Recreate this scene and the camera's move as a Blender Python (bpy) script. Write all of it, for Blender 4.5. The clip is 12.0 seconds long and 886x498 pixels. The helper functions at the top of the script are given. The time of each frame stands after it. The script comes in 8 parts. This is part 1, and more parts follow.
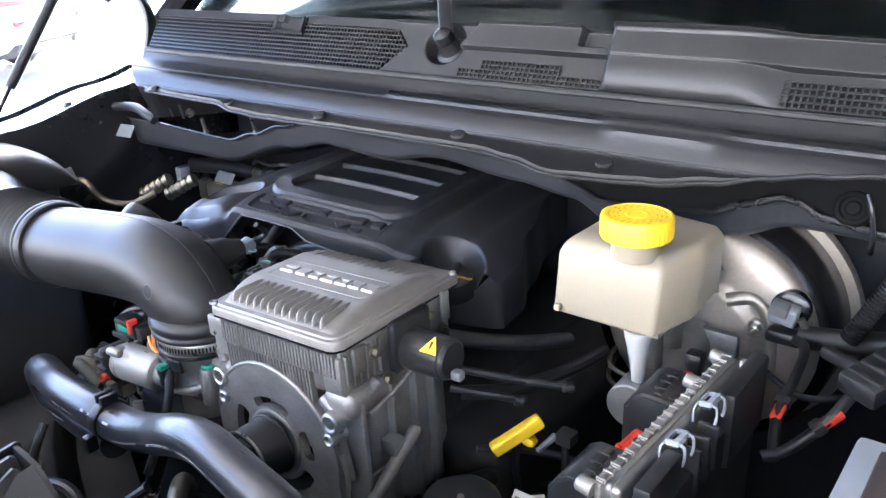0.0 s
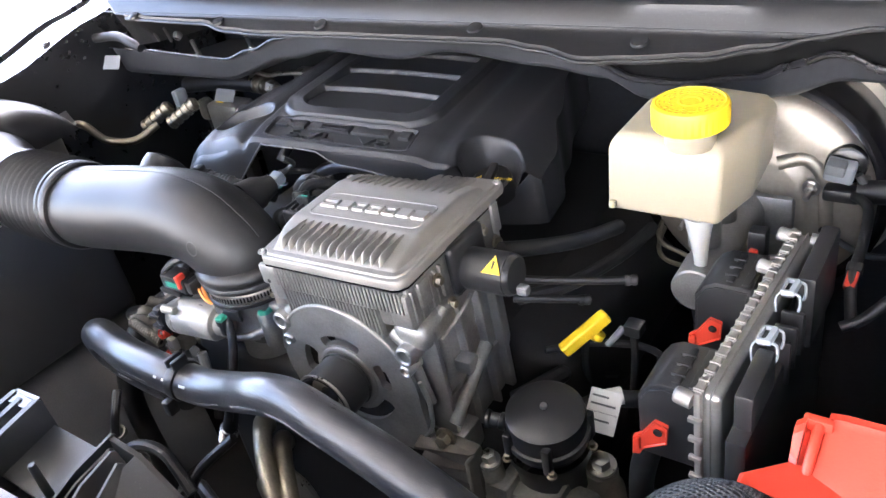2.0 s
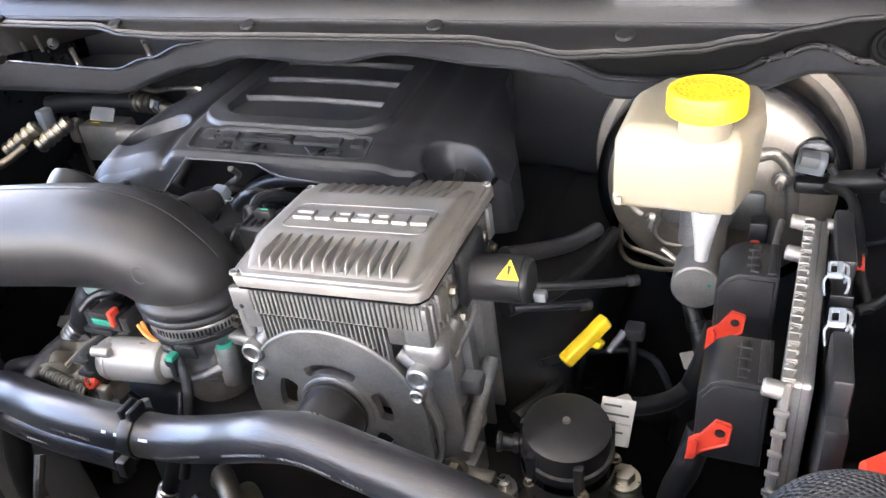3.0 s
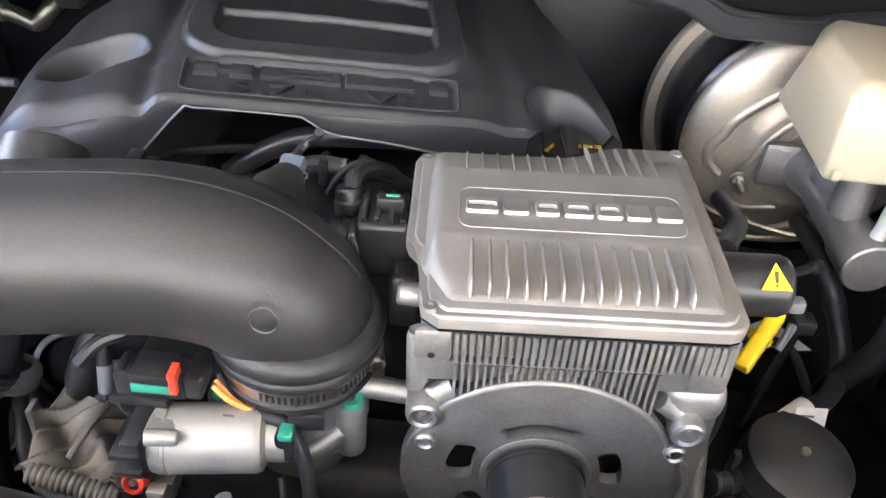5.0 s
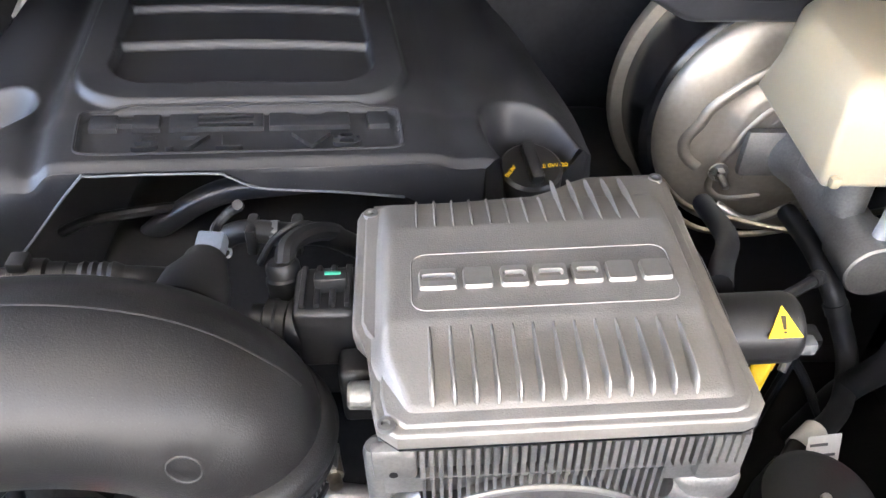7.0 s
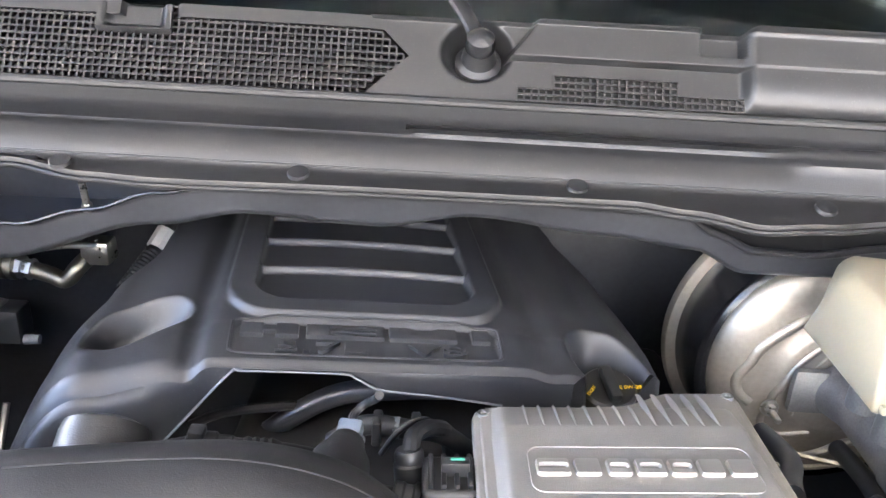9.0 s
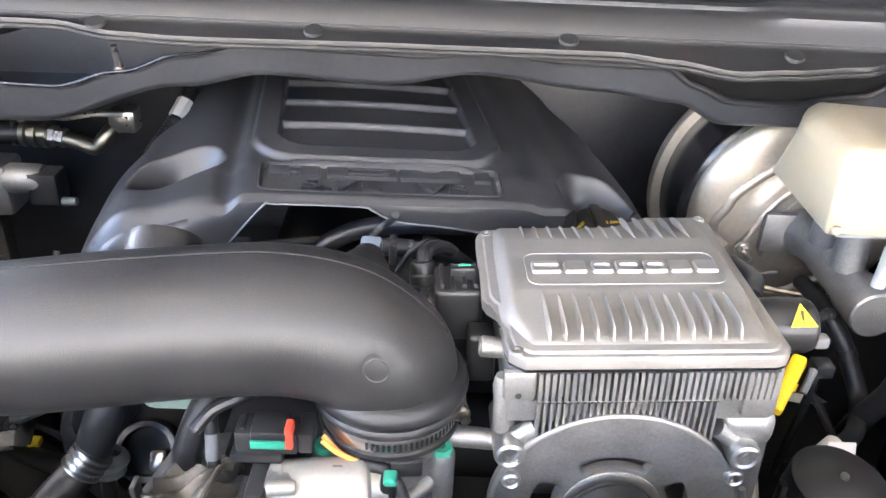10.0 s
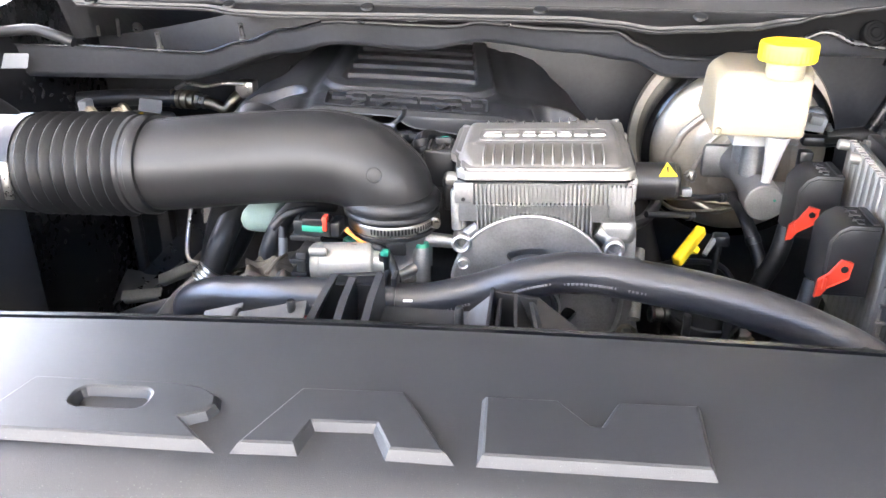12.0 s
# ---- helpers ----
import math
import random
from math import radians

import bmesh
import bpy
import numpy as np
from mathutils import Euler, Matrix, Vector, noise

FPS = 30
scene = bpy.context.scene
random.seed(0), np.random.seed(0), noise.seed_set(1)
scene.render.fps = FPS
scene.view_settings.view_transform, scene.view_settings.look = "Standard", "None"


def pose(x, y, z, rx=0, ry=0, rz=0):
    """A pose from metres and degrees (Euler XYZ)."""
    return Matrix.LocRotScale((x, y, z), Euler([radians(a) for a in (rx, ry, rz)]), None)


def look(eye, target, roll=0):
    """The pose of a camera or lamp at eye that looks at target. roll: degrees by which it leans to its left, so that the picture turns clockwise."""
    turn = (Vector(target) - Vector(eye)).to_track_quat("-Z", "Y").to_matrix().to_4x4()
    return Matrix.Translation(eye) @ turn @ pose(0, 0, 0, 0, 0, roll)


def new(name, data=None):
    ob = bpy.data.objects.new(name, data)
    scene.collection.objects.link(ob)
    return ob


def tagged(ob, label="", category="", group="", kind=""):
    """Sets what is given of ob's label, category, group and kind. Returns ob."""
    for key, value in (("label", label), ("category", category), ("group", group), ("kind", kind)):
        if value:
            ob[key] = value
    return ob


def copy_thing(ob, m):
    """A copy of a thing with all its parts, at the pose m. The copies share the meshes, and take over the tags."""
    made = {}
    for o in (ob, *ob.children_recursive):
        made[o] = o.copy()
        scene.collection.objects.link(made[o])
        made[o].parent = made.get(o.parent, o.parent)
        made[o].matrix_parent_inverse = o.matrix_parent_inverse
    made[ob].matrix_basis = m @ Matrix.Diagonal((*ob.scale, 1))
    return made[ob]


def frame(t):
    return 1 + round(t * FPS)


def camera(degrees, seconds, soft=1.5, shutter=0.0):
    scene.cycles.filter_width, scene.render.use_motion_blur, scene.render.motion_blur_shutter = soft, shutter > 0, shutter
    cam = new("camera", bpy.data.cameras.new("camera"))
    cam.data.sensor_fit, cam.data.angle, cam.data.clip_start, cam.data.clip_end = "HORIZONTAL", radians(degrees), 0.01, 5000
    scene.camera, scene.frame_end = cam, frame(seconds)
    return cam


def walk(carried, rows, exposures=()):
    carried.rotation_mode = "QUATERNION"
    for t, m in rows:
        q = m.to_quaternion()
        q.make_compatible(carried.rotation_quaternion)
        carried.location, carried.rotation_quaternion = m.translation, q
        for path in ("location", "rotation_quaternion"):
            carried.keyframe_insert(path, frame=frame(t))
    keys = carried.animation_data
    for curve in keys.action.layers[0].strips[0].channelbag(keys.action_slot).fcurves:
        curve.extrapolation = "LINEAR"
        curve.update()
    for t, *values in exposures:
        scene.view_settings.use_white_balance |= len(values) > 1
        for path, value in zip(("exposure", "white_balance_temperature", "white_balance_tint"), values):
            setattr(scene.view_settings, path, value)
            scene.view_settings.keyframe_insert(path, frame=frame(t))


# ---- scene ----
cam = camera(58.1, 12.0)
PATH = [
    (0, (0.679, -0.617, 1.542), (-0.489, 0.833, 0.81), -1.9),
    (0.2, (0.655, -0.633, 1.557), (-0.542, 0.795, 0.830), -1.9),
    (0.5, (0.631, -0.651, 1.578), (-0.597, 0.755, 0.861), -2.4),
    (0.7, (0.618, -0.660, 1.590), (-0.614, 0.748, 0.883), -2.7),
    (1, (0.607, -0.662, 1.601), (-0.613, 0.763, 0.907), -3.8),
    (1.2, (0.604, -0.647, 1.607), (-0.604, 0.770, 0.876), -6.1),
    (1.5, (0.594, -0.612, 1.62), (-0.564, 0.732, 0.696), -10.0),
    (1.7, (0.590, -0.600, 1.613), (-0.536, 0.717, 0.614), -11.1),
    (2, (0.602, -0.603, 1.603), (-0.494, 0.697, 0.549), -11.4),
    (2.2, (0.588, -0.618, 1.602), (-0.482, 0.695, 0.538), -11.1),
    (2.5, (0.53, -0.628, 1.584), (-0.4, 0.778, 0.507), -8.4),
    (2.7, (0.475, -0.658, 1.567), (-0.37, 0.839, 0.545), -7.1),
    (4.3, (0.08, -0.536, 1.536), (-0.177, 1.1, 0.415), -1.0),
    (4.5, (0.03, -0.534, 1.519), (-0.167, 1.065, 0.334), 0.2),
    (4.7, (-0.030, -0.531, 1.493), (-0.149, 1.057, 0.283), 3.7),
    (5, (-0.094, -0.497, 1.487), (-0.096, 1.085, 0.264), 5.6),
    (5.2, (-0.122, -0.459, 1.487), (-0.049, 1.065, 0.195), 6.3),
    (5.5, (-0.099, -0.415, 1.48), (-0.024, 1.093, 0.169), 3.5),
    (5.7, (-0.090, -0.393, 1.489), (-0.007, 1.110, 0.172), 2.7),
    (6, (-0.081, -0.371, 1.497), (-0.009, 1.125, 0.172), 2.0),
    (6.2, (-0.078, -0.356, 1.490), (-0.007, 1.134, 0.158), 1.5),
    (6.5, (-0.076, -0.349, 1.485), (-0.005, 1.135, 0.147), 1.4),
    (6.7, (-0.076, -0.352, 1.488), (-0.007, 1.131, 0.147), 1.3),
    (8.3, (-0.154, -0.498, 1.522), (-0.12, 1.322, 0.693), 4.4),
    (8.5, (-0.157, -0.498, 1.525), (-0.138, 1.338, 0.732), 4.1),
    (8.7, (-0.163, -0.494, 1.527), (-0.143, 1.347, 0.746), 3.8),
    (9, (-0.163, -0.481, 1.519), (-0.145, 1.363, 0.744), 3.4),
    (9.2, (-0.163, -0.467, 1.516), (-0.146, 1.362, 0.707), 3.1),
    (9.5, (-0.178, -0.496, 1.503), (-0.149, 1.317, 0.66), 3.0),
    (9.7, (-0.178, -0.535, 1.501), (-0.147, 1.249, 0.597), 3.1),
    (10, (-0.17, -0.596, 1.498), (-0.134, 1.146, 0.517), 2.8),
    (10.2, (-0.164, -0.641, 1.495), (-0.124, 1.079, 0.475), 2.6),
    (10.5, (-0.16, -0.717, 1.5), (-0.18, 0.991, 0.459), 0.9),
    (10.7, (-0.154, -0.774, 1.490), (-0.290, 0.937, 0.464), -1.0),
    (11, (-0.123, -0.853, 1.492), (-0.413, 0.843, 0.472), -2.6),
    (11.2, (-0.074, -0.892, 1.493), (-0.426, 0.800, 0.486), -3.1),
    (11.5, (-0.022, -0.961, 1.49), (-0.361, 0.775, 0.557), -1.8),
    (11.7, (0.014, -0.991, 1.479), (-0.327, 0.770, 0.596), -1.6),
    (12, (0.016, -1.042, 1.461), (-0.248, 0.753, 0.62), -0.0),
]
EXPOSURE = [(0.0, 3.97, 5700, 14), (0.5, 3.52, 5750, 14), (1.0, 3.19, 5800, 14), (1.5, 3.72, 5850, 14), (2.0, 4.3, 6150, 15), (2.7, 4.36, 6350, 15), (4.5, 4.44, 6650, 14), (5.5, 4.19, 6500, 14), (6.7, 4.25, 6450, 14), (8.5, 4.75, 6250, 14), (10.0, 4.74, 6350, 14), (11.2, 5.09, 6200, 14), (12.0, 4.68, 6350, 14)]
walk(cam, [(t, look(eye, target, roll)) for t, eye, target, roll in PATH], exposures=EXPOSURE)

SKY, SUN = 0.15, 5.0

# ---- light ----
SUN_DIR = Vector((-0.52, 0.45, 0.72)).normalized()
world = bpy.data.worlds.new("sky")
scene.world = world
world.use_nodes = True
wn = world.node_tree
sky = wn.nodes.new("ShaderNodeTexSky")
sky.sky_type = "NISHITA"
sky.sun_disc = False
sky.sun_elevation = math.asin(SUN_DIR.z)
sky.sun_rotation = math.atan2(SUN_DIR.x, SUN_DIR.y)
sky.air_density, sky.dust_density, sky.ozone_density = 0.8, 1.6, 0.5
wn.nodes["Background"].inputs[1].default_value = SKY
wn.links.new(sky.outputs[0], wn.nodes["Background"].inputs[0])
sun = new("sun", bpy.data.lights.new("sun", "SUN"))
sun.data.energy, sun.data.angle, sun.data.color = SUN, radians(0.6), (1.0, 0.95, 0.87)
sun.matrix_world = look(SUN_DIR * 20, (0, 0, 0))


# ---- materials ----
def surface(name, col, rough=0.5, metal=0.0, var=0.25, big=6.0, fine=300.0, bump=0.15, rvar=0.12, coat=0.0,
            stretch=(1, 1, 1), sub=0.0, dust=0.0, spec=0.5):
    """A procedural surface with stains at one scale and grain at another."""
    m = bpy.data.materials.new(name)
    m.use_nodes = True
    n, l = m.node_tree.nodes, m.node_tree.links
    b = n["Principled BSDF"]
    tc, mp = n.new("ShaderNodeTexCoord"), n.new("ShaderNodeMapping")
    mp.inputs["Scale"].default_value = stretch
    l.new(tc.outputs["Object"], mp.inputs[0])
    n1, n2 = n.new("ShaderNodeTexNoise"), n.new("ShaderNodeTexNoise")
    for t, s, d in ((n1, big, 5.0), (n2, fine, 3.0)):
        t.inputs["Scale"].default_value, t.inputs["Detail"].default_value = s, d
        l.new(mp.outputs[0], t.inputs["Vector"])
    mixf = n.new("ShaderNodeMath")
    mixf.operation = "MULTIPLY_ADD"
    mixf.inputs[1].default_value = 0.6
    half = n.new("ShaderNodeMath")
    half.operation = "MULTIPLY"
    half.inputs[1].default_value = 0.4
    l.new(n2.outputs[0], half.inputs[0])
    l.new(n1.outputs[0], mixf.inputs[0])
    l.new(half.outputs[0], mixf.inputs[2])
    ramp = n.new("ShaderNodeValToRGB")
    ramp.color_ramp.elements[0].position, ramp.color_ramp.elements[1].position = 0.3, 0.7
    ramp.color_ramp.elements[0].color = (*[c * (1 - var) for c in col], 1)
    ramp.color_ramp.elements[1].color = (*[min(1, c * (1 + var)) for c in col], 1)
    l.new(mixf.outputs[0], ramp.inputs[0])
    top = ramp.outputs[0]
    if dust:
        geo, sep = n.new("ShaderNodeNewGeometry"), n.new("ShaderNodeTexNoise")
        sep.inputs["Scale"].default_value, sep.inputs["Detail"].default_value = 900, 2
        l.new(mp.outputs[0], sep.inputs["Vector"])
        cut = n.new("ShaderNodeMapRange")
        cut.inputs[1].default_value, cut.inputs[2].default_value = 0.66, 0.8
        cut.inputs[4].default_value = dust
        l.new(sep.outputs[0], cut.inputs[0])
        mx = n.new("ShaderNodeMix")
        mx.data_type = "RGBA"
        mx.inputs["B"].default_value = (0.3, 0.29, 0.27, 1)
        l.new(cut.outputs[0], mx.inputs["Factor"])
        l.new(top, mx.inputs["A"])
        top = mx.outputs["Result"]
    l.new(top, b.inputs["Base Color"])
    rr = n.new("ShaderNodeMapRange")
    rr.inputs[3].default_value, rr.inputs[4].default_value = max(0.02, rough - rvar), min(1, rough + rvar)
    l.new(mixf.outputs[0], rr.inputs[0])
    l.new(rr.outputs[0], b.inputs["Roughness"])
    b.inputs["Metallic"].default_value = metal
    b.inputs["Specular IOR Level"].default_value = spec
    b.inputs["Coat Weight"].default_value = coat
    b.inputs["Coat Roughness"].default_value = 0.08
    if sub:
        b.inputs["Subsurface Weight"].default_value = sub
        b.inputs["Subsurface Radius"].default_value = (0.03, 0.022, 0.012)
        b.inputs["Subsurface Scale"].default_value = 1.0
    if bump:
        bp = n.new("ShaderNodeBump")
        bp.inputs["Strength"].default_value, bp.inputs["Distance"].default_value = bump, 0.0006
        l.new(n2.outputs[0], bp.inputs["Height"])
        l.new(bp.outputs[0], b.inputs["Normal"])
    return m


LID = surface("cast_lid", (0.270, 0.256, 0.238), 0.55, 0.75, 0.15, 22, 800, 0.4, 0.12)
CAST = surface("cast_aluminium", (0.265, 0.259, 0.249), 0.50, 0.80, 0.26, 30, 420, 0.5, 0.14)
MACHINED = surface("machined_aluminium", (0.37, 0.365, 0.35), 0.40, 0.90, 0.14, 24, 260, 0.2, 0.1)
POLISHED = surface("bright_emblem", (0.38, 0.365, 0.34), 0.5, 0.9, 0.06, 24, 300, 0.15, 0.08)
DULL = surface("dull_casting", (0.115, 0.112, 0.10), 0.6, 0.4, 0.35, 25, 240, 0.5, 0.15)
WARM = surface("warm_casting", (0.11, 0.10, 0.085), 0.55, 0.5, 0.2, 25, 300, 0.4, 0.12)
CREAM = surface("satin_alloy", (0.295, 0.282, 0.256), 0.48, 0.5, 0.12, 16, 300, 0.2, 0.1)
STEEL = surface("zinc_steel", (0.44, 0.425, 0.395), 0.3, 1.0, 0.15, 40, 300, 0.2, 0.12)
BRONZE = surface("yellow_zinc", (0.26, 0.235, 0.185), 0.42, 1.0, 0.25, 40, 300, 0.2, 0.12)
BOOSTER = surface("stamped_steel", (0.37, 0.335, 0.285), 0.46, 0.82, 0.16, 9, 160, 0.10, 0.07)
DUCT = surface("moulded_duct", (0.0165, 0.0163, 0.0165), 0.39, 0, 0.3, 8, 900, 0.35, 0.09, dust=0.06, spec=0.38)
# grey lifted to imitate the haze over the left of the bay
HAZE_LINER = surface("haze_grey_liner", (0.145, 0.145, 0.15), 0.6, 0, 0.3, 6, 500, 0.3, 0.08)
# lighter than the duct, so the box takes on the haze's grey
AIRBOX = surface("haze_grey_air_box", (0.055, 0.057, 0.062), 0.55, 0, 0.2, 6, 700, 0.3, 0.08)
COVER = surface("grained_cover", (0.022, 0.0225, 0.0245), 0.36, 0, 0.18, 7, 1300, 0.35, 0.06, dust=0.25, spec=0.42)
PANEL = surface("radiator_panel_plastic", (0.023, 0.024, 0.026), 0.42, 0, 0.18, 7, 1300, 0.35, 0.06, dust=0.25, spec=0.42)
COWL = surface("cowl_plastic", (0.013, 0.013, 0.0135), 0.32, 0, 0.3, 5, 1000, 0.3, 0.08, dust=0.35, spec=0.38)
PLASTIC = surface("black_plastic", (0.016, 0.016, 0.0165), 0.36, 0, 0.25, 20, 500, 0.2, 0.1, spec=0.42)
GLOSS = surface("gloss_black", (0.01, 0.01, 0.011), 0.22, 0, 0.2, 10, 300, 0.05, 0.06)
RUBBER = surface("hose_rubber", (0.022, 0.022, 0.024), 0.31, 0, 0.4, 40, 600, 0.4, 0.12, stretch=(0.05, 1, 1), dust=0.10, spec=0.60)
SOFT = surface("soft_rubber", (0.015, 0.015, 0.0155), 0.44, 0, 0.25, 20, 400, 0.2, 0.1, spec=0.34)
# near-black with hardly any sheen; mostly carries the shade of deep gaps
VOID = surface("shade_black", (0.006, 0.006, 0.006), 0.9, 0, 0.2, 10, 300, 0.0, spec=0.05)
PAINT = surface("black_body_paint", (0.012, 0.012, 0.013), 0.28, 0, 0.2, 4, 60, 0.05, 0.08, coat=0.5)
BAY = surface("dark_bay_paint", (0.030, 0.031, 0.034), 0.42, 0, 0.35, 8, 120, 0.1, 0.1, spec=0.42)
DARK = surface("grimy_iron", (0.017, 0.0165, 0.016), 0.6, 0.0, 0.4, 15, 200, 0.4, 0.1, spec=0.22)
TANK = surface("milky_plastic", (0.275, 0.242, 0.176), 0.38, 0, 0.05, 10, 300, 0.08, 0.05, sub=0.35)
STEM = surface("clear_milky_plastic", (0.42, 0.42, 0.41), 0.35, 0, 0.05, 10, 300, 0.05, 0.05, sub=0.3)
YELLOW = surface("yellow_plastic", (0.85, 0.56, 0.015), 0.42, 0, 0.08, 30, 500, 0.2, 0.06)
# darker yellow that holds the shade of the cap's same-coloured embossing
EMBOSS = surface("shaded_emboss", (0.48, 0.30, 0.012), 0.5, 0, 0.1, 50, 300, 0)
INK = surface("dark_print", (0.05, 0.035, 0.01), 0.6, 0, 0.1, 50, 300, 0)
RED = surface("red_plastic", (0.56, 0.045, 0.022), 0.42, 0, 0.08, 20, 400, 0.15, 0.06)
GREEN = surface("green_plastic", (0.022, 0.22, 0.145), 0.4, 0, 0.1, 40, 400, 0.1)
MINT = surface("mint_plastic", (0.22, 0.30, 0.255), 0.45, 0, 0.1, 20, 300, 0.1)
ORANGE = surface("orange_wire", (0.75, 0.26, 0.05), 0.45, 0, 0.1, 50, 300, 0)
GREY = surface("grey_plastic", (0.12, 0.125, 0.13), 0.42, 0, 0.12, 20, 400, 0.15)
LIGHTGREY = surface("light_grey_plastic", (0.38, 0.40, 0.42), 0.4, 0, 0.1, 20, 400, 0.1)
MIDGREY = surface("mid_grey_plastic", (0.22, 0.235, 0.25), 0.42, 0, 0.1, 20, 400, 0.1)
PRINT_DARK = surface("dark_ink", (0.10, 0.10, 0.10), 0.6, 0, 0.2, 60, 300, 0)
BLUEGREY = surface("blue_grey_plastic", (0.11, 0.13, 0.155), 0.4, 0, 0.12, 30, 400, 0.15)
WHITE = surface("white_label", (0.60, 0.59, 0.56), 0.55, 0, 0.06, 40, 300, 0.05)
SIGN = surface("warning_yellow", (0.88, 0.55, 0.02), 0.4, 0, 0.04, 40, 300, 0)
PRINT = surface("pale_print", (0.42, 0.42, 0.42), 0.6, 0, 0.2, 60, 300, 0)
FAINT = surface("faint_print", (0.17, 0.17, 0.17), 0.6, 0, 0.3, 60, 300, 0)
BROWN = surface("brown_battery_top", (0.05, 0.04, 0.035), 0.45, 0, 0.2, 15, 300, 0.2)
CARPAINT = surface("white_car_paint", (0.80, 0.80, 0.80), 0.25, 0, 0.03, 3, 50, 0, 0.05, coat=0.5)
LENS = surface("red_lens", (0.55, 0.02, 0.02), 0.15, 0, 0.1, 20, 80, 0)
CONCRETE = surface("pale_concrete", (0.52, 0.50, 0.47), 0.8, 0, 0.14, 0.7, 40, 0.3, 0.1)
# colour darkened in place of interior shade, to cut the walls' bounce
DIM_WALL = surface("dimmed_wall", (0.13, 0.115, 0.10), 0.8, 0, 0.12, 0.8, 30, 0.2, 0.05)
BUILDING = surface("beige_render", (0.60, 0.58, 0.54), 0.8, 0, 0.1, 0.8, 30, 0.2, 0.05)
GLASSMAT = bpy.data.materials.new("windscreen_glass")
GLASSMAT.use_nodes = True
_g = GLASSMAT.node_tree.nodes["Principled BSDF"]
_g.inputs["Base Color"].default_value = (0.75, 0.85, 0.82, 1)
_g.inputs["Transmission Weight"].default_value, _g.inputs["Roughness"].default_value = 1.0, 0.02
_g.inputs["IOR"].default_value = 1.45


# ---- building helpers ----
def mesh_of(name, bm, mat, smooth=35):
    me = bpy.data.meshes.new(name)
    bmesh.ops.recalc_face_normals(bm, faces=bm.faces)
    bm.to_mesh(me)
    bm.free()
    me.materials.append(mat)
    me.shade_smooth()
    me.set_sharp_from_angle(angle=radians(smooth))
    return me


def part(name, bm, mat, parent=None, label="", smooth=35):
    ob = new(name, mesh_of(name, bm, mat, smooth))
    if parent is not None:
        ob.parent = parent
        base = parent.location.copy()
        if parent.parent is not None:
            base = Vector((0, 0, 0))
        ob.matrix_parent_inverse = Matrix.Translation(-base) if parent.parent is None else Matrix()
    if label:
        ob["label"] = label
    return ob


def thing(name, label, category, at=(0, 0, 0), group="", kind=""):
    ob = new(name)
    ob.empty_display_size = 0.02
    ob.location = at
    return tagged(ob, label, category, group, kind)


def single(name, bm, mat, label, category="", group="", kind="", smooth=35):
    return tagged(part(name, bm, mat, None, "", smooth), label, category, group, kind)


def shape():
    return bmesh.new()


def box(bm, lo, hi, m=Matrix(), bev=0.0, seg=2, taper=0.0):
    """A box between two corners; taper draws its top in."""
    cx, cy = (lo[0] + hi[0]) / 2, (lo[1] + hi[1]) / 2
    vs = []
    for z, k in ((lo[2], 1.0), (hi[2], 1.0 - taper)):
        for x, y in ((lo[0], lo[1]), (hi[0], lo[1]), (hi[0], hi[1]), (lo[0], hi[1])):
            vs.append(bm.verts.new(m @ Vector((cx + (x - cx) * k, cy + (y - cy) * k, z))))
    fs = [(3, 2, 1, 0), (4, 5, 6, 7), (0, 1, 5, 4), (1, 2, 6, 5), (2, 3, 7, 6), (3, 0, 4, 7)]
    faces = [bm.faces.new([vs[i] for i in f]) for f in fs]
    if bev:
        edges = list({e for f in faces for e in f.edges})
        bmesh.ops.bevel(bm, geom=edges, offset=bev, segments=seg, profile=0.5, affect="EDGES")
    return bm


def prism(bm, outline, z0, z1, m=Matrix(), bev=0.0, seg=2, inset=0.0):
    """An outline in x, y raised from z0 to z1; inset draws the top outline in."""
    c = Vector((sum(p[0] for p in outline) / len(outline), sum(p[1] for p in outline) / len(outline)))
    low = [bm.verts.new(m @ Vector((x, y, z0))) for x, y in outline]
    top = []
    for x, y in outline:
        d = Vector((x, y)) - c
        d = d * (1 - inset / max(d.length, 1e-6))
        top.append(bm.verts.new(m @ Vector((c.x + d.x, c.y + d.y, z1))))
    n = len(outline)
    faces = [bm.faces.new(low[::-1]), bm.faces.new(top)]
    faces += [bm.faces.new((low[i], low[(i + 1) % n], top[(i + 1) % n], top[i])) for i in range(n)]
    if bev:
        bmesh.ops.bevel(bm, geom=list(faces[1].edges), offset=bev, segments=seg, profile=0.5, affect="EDGES")
    return bm


def rounded(x0, y0, x1, y1, r, n=5):
    out = []
    for cx, cy, a in ((x1 - r, y1 - r, 0), (x0 + r, y1 - r, 90), (x0 + r, y0 + r, 180), (x1 - r, y0 + r, 270)):
        out += [(cx + r * math.cos(radians(a + 90 * i / n)), cy + r * math.sin(radians(a + 90 * i / n))) for i in range(n + 1)]
    return out


def axis_matrix(at, way):
    """A pose at a place whose z runs along a direction."""
    return Matrix.Translation(at) @ Vector(way).to_track_quat("Z", "Y").to_matrix().to_4x4()


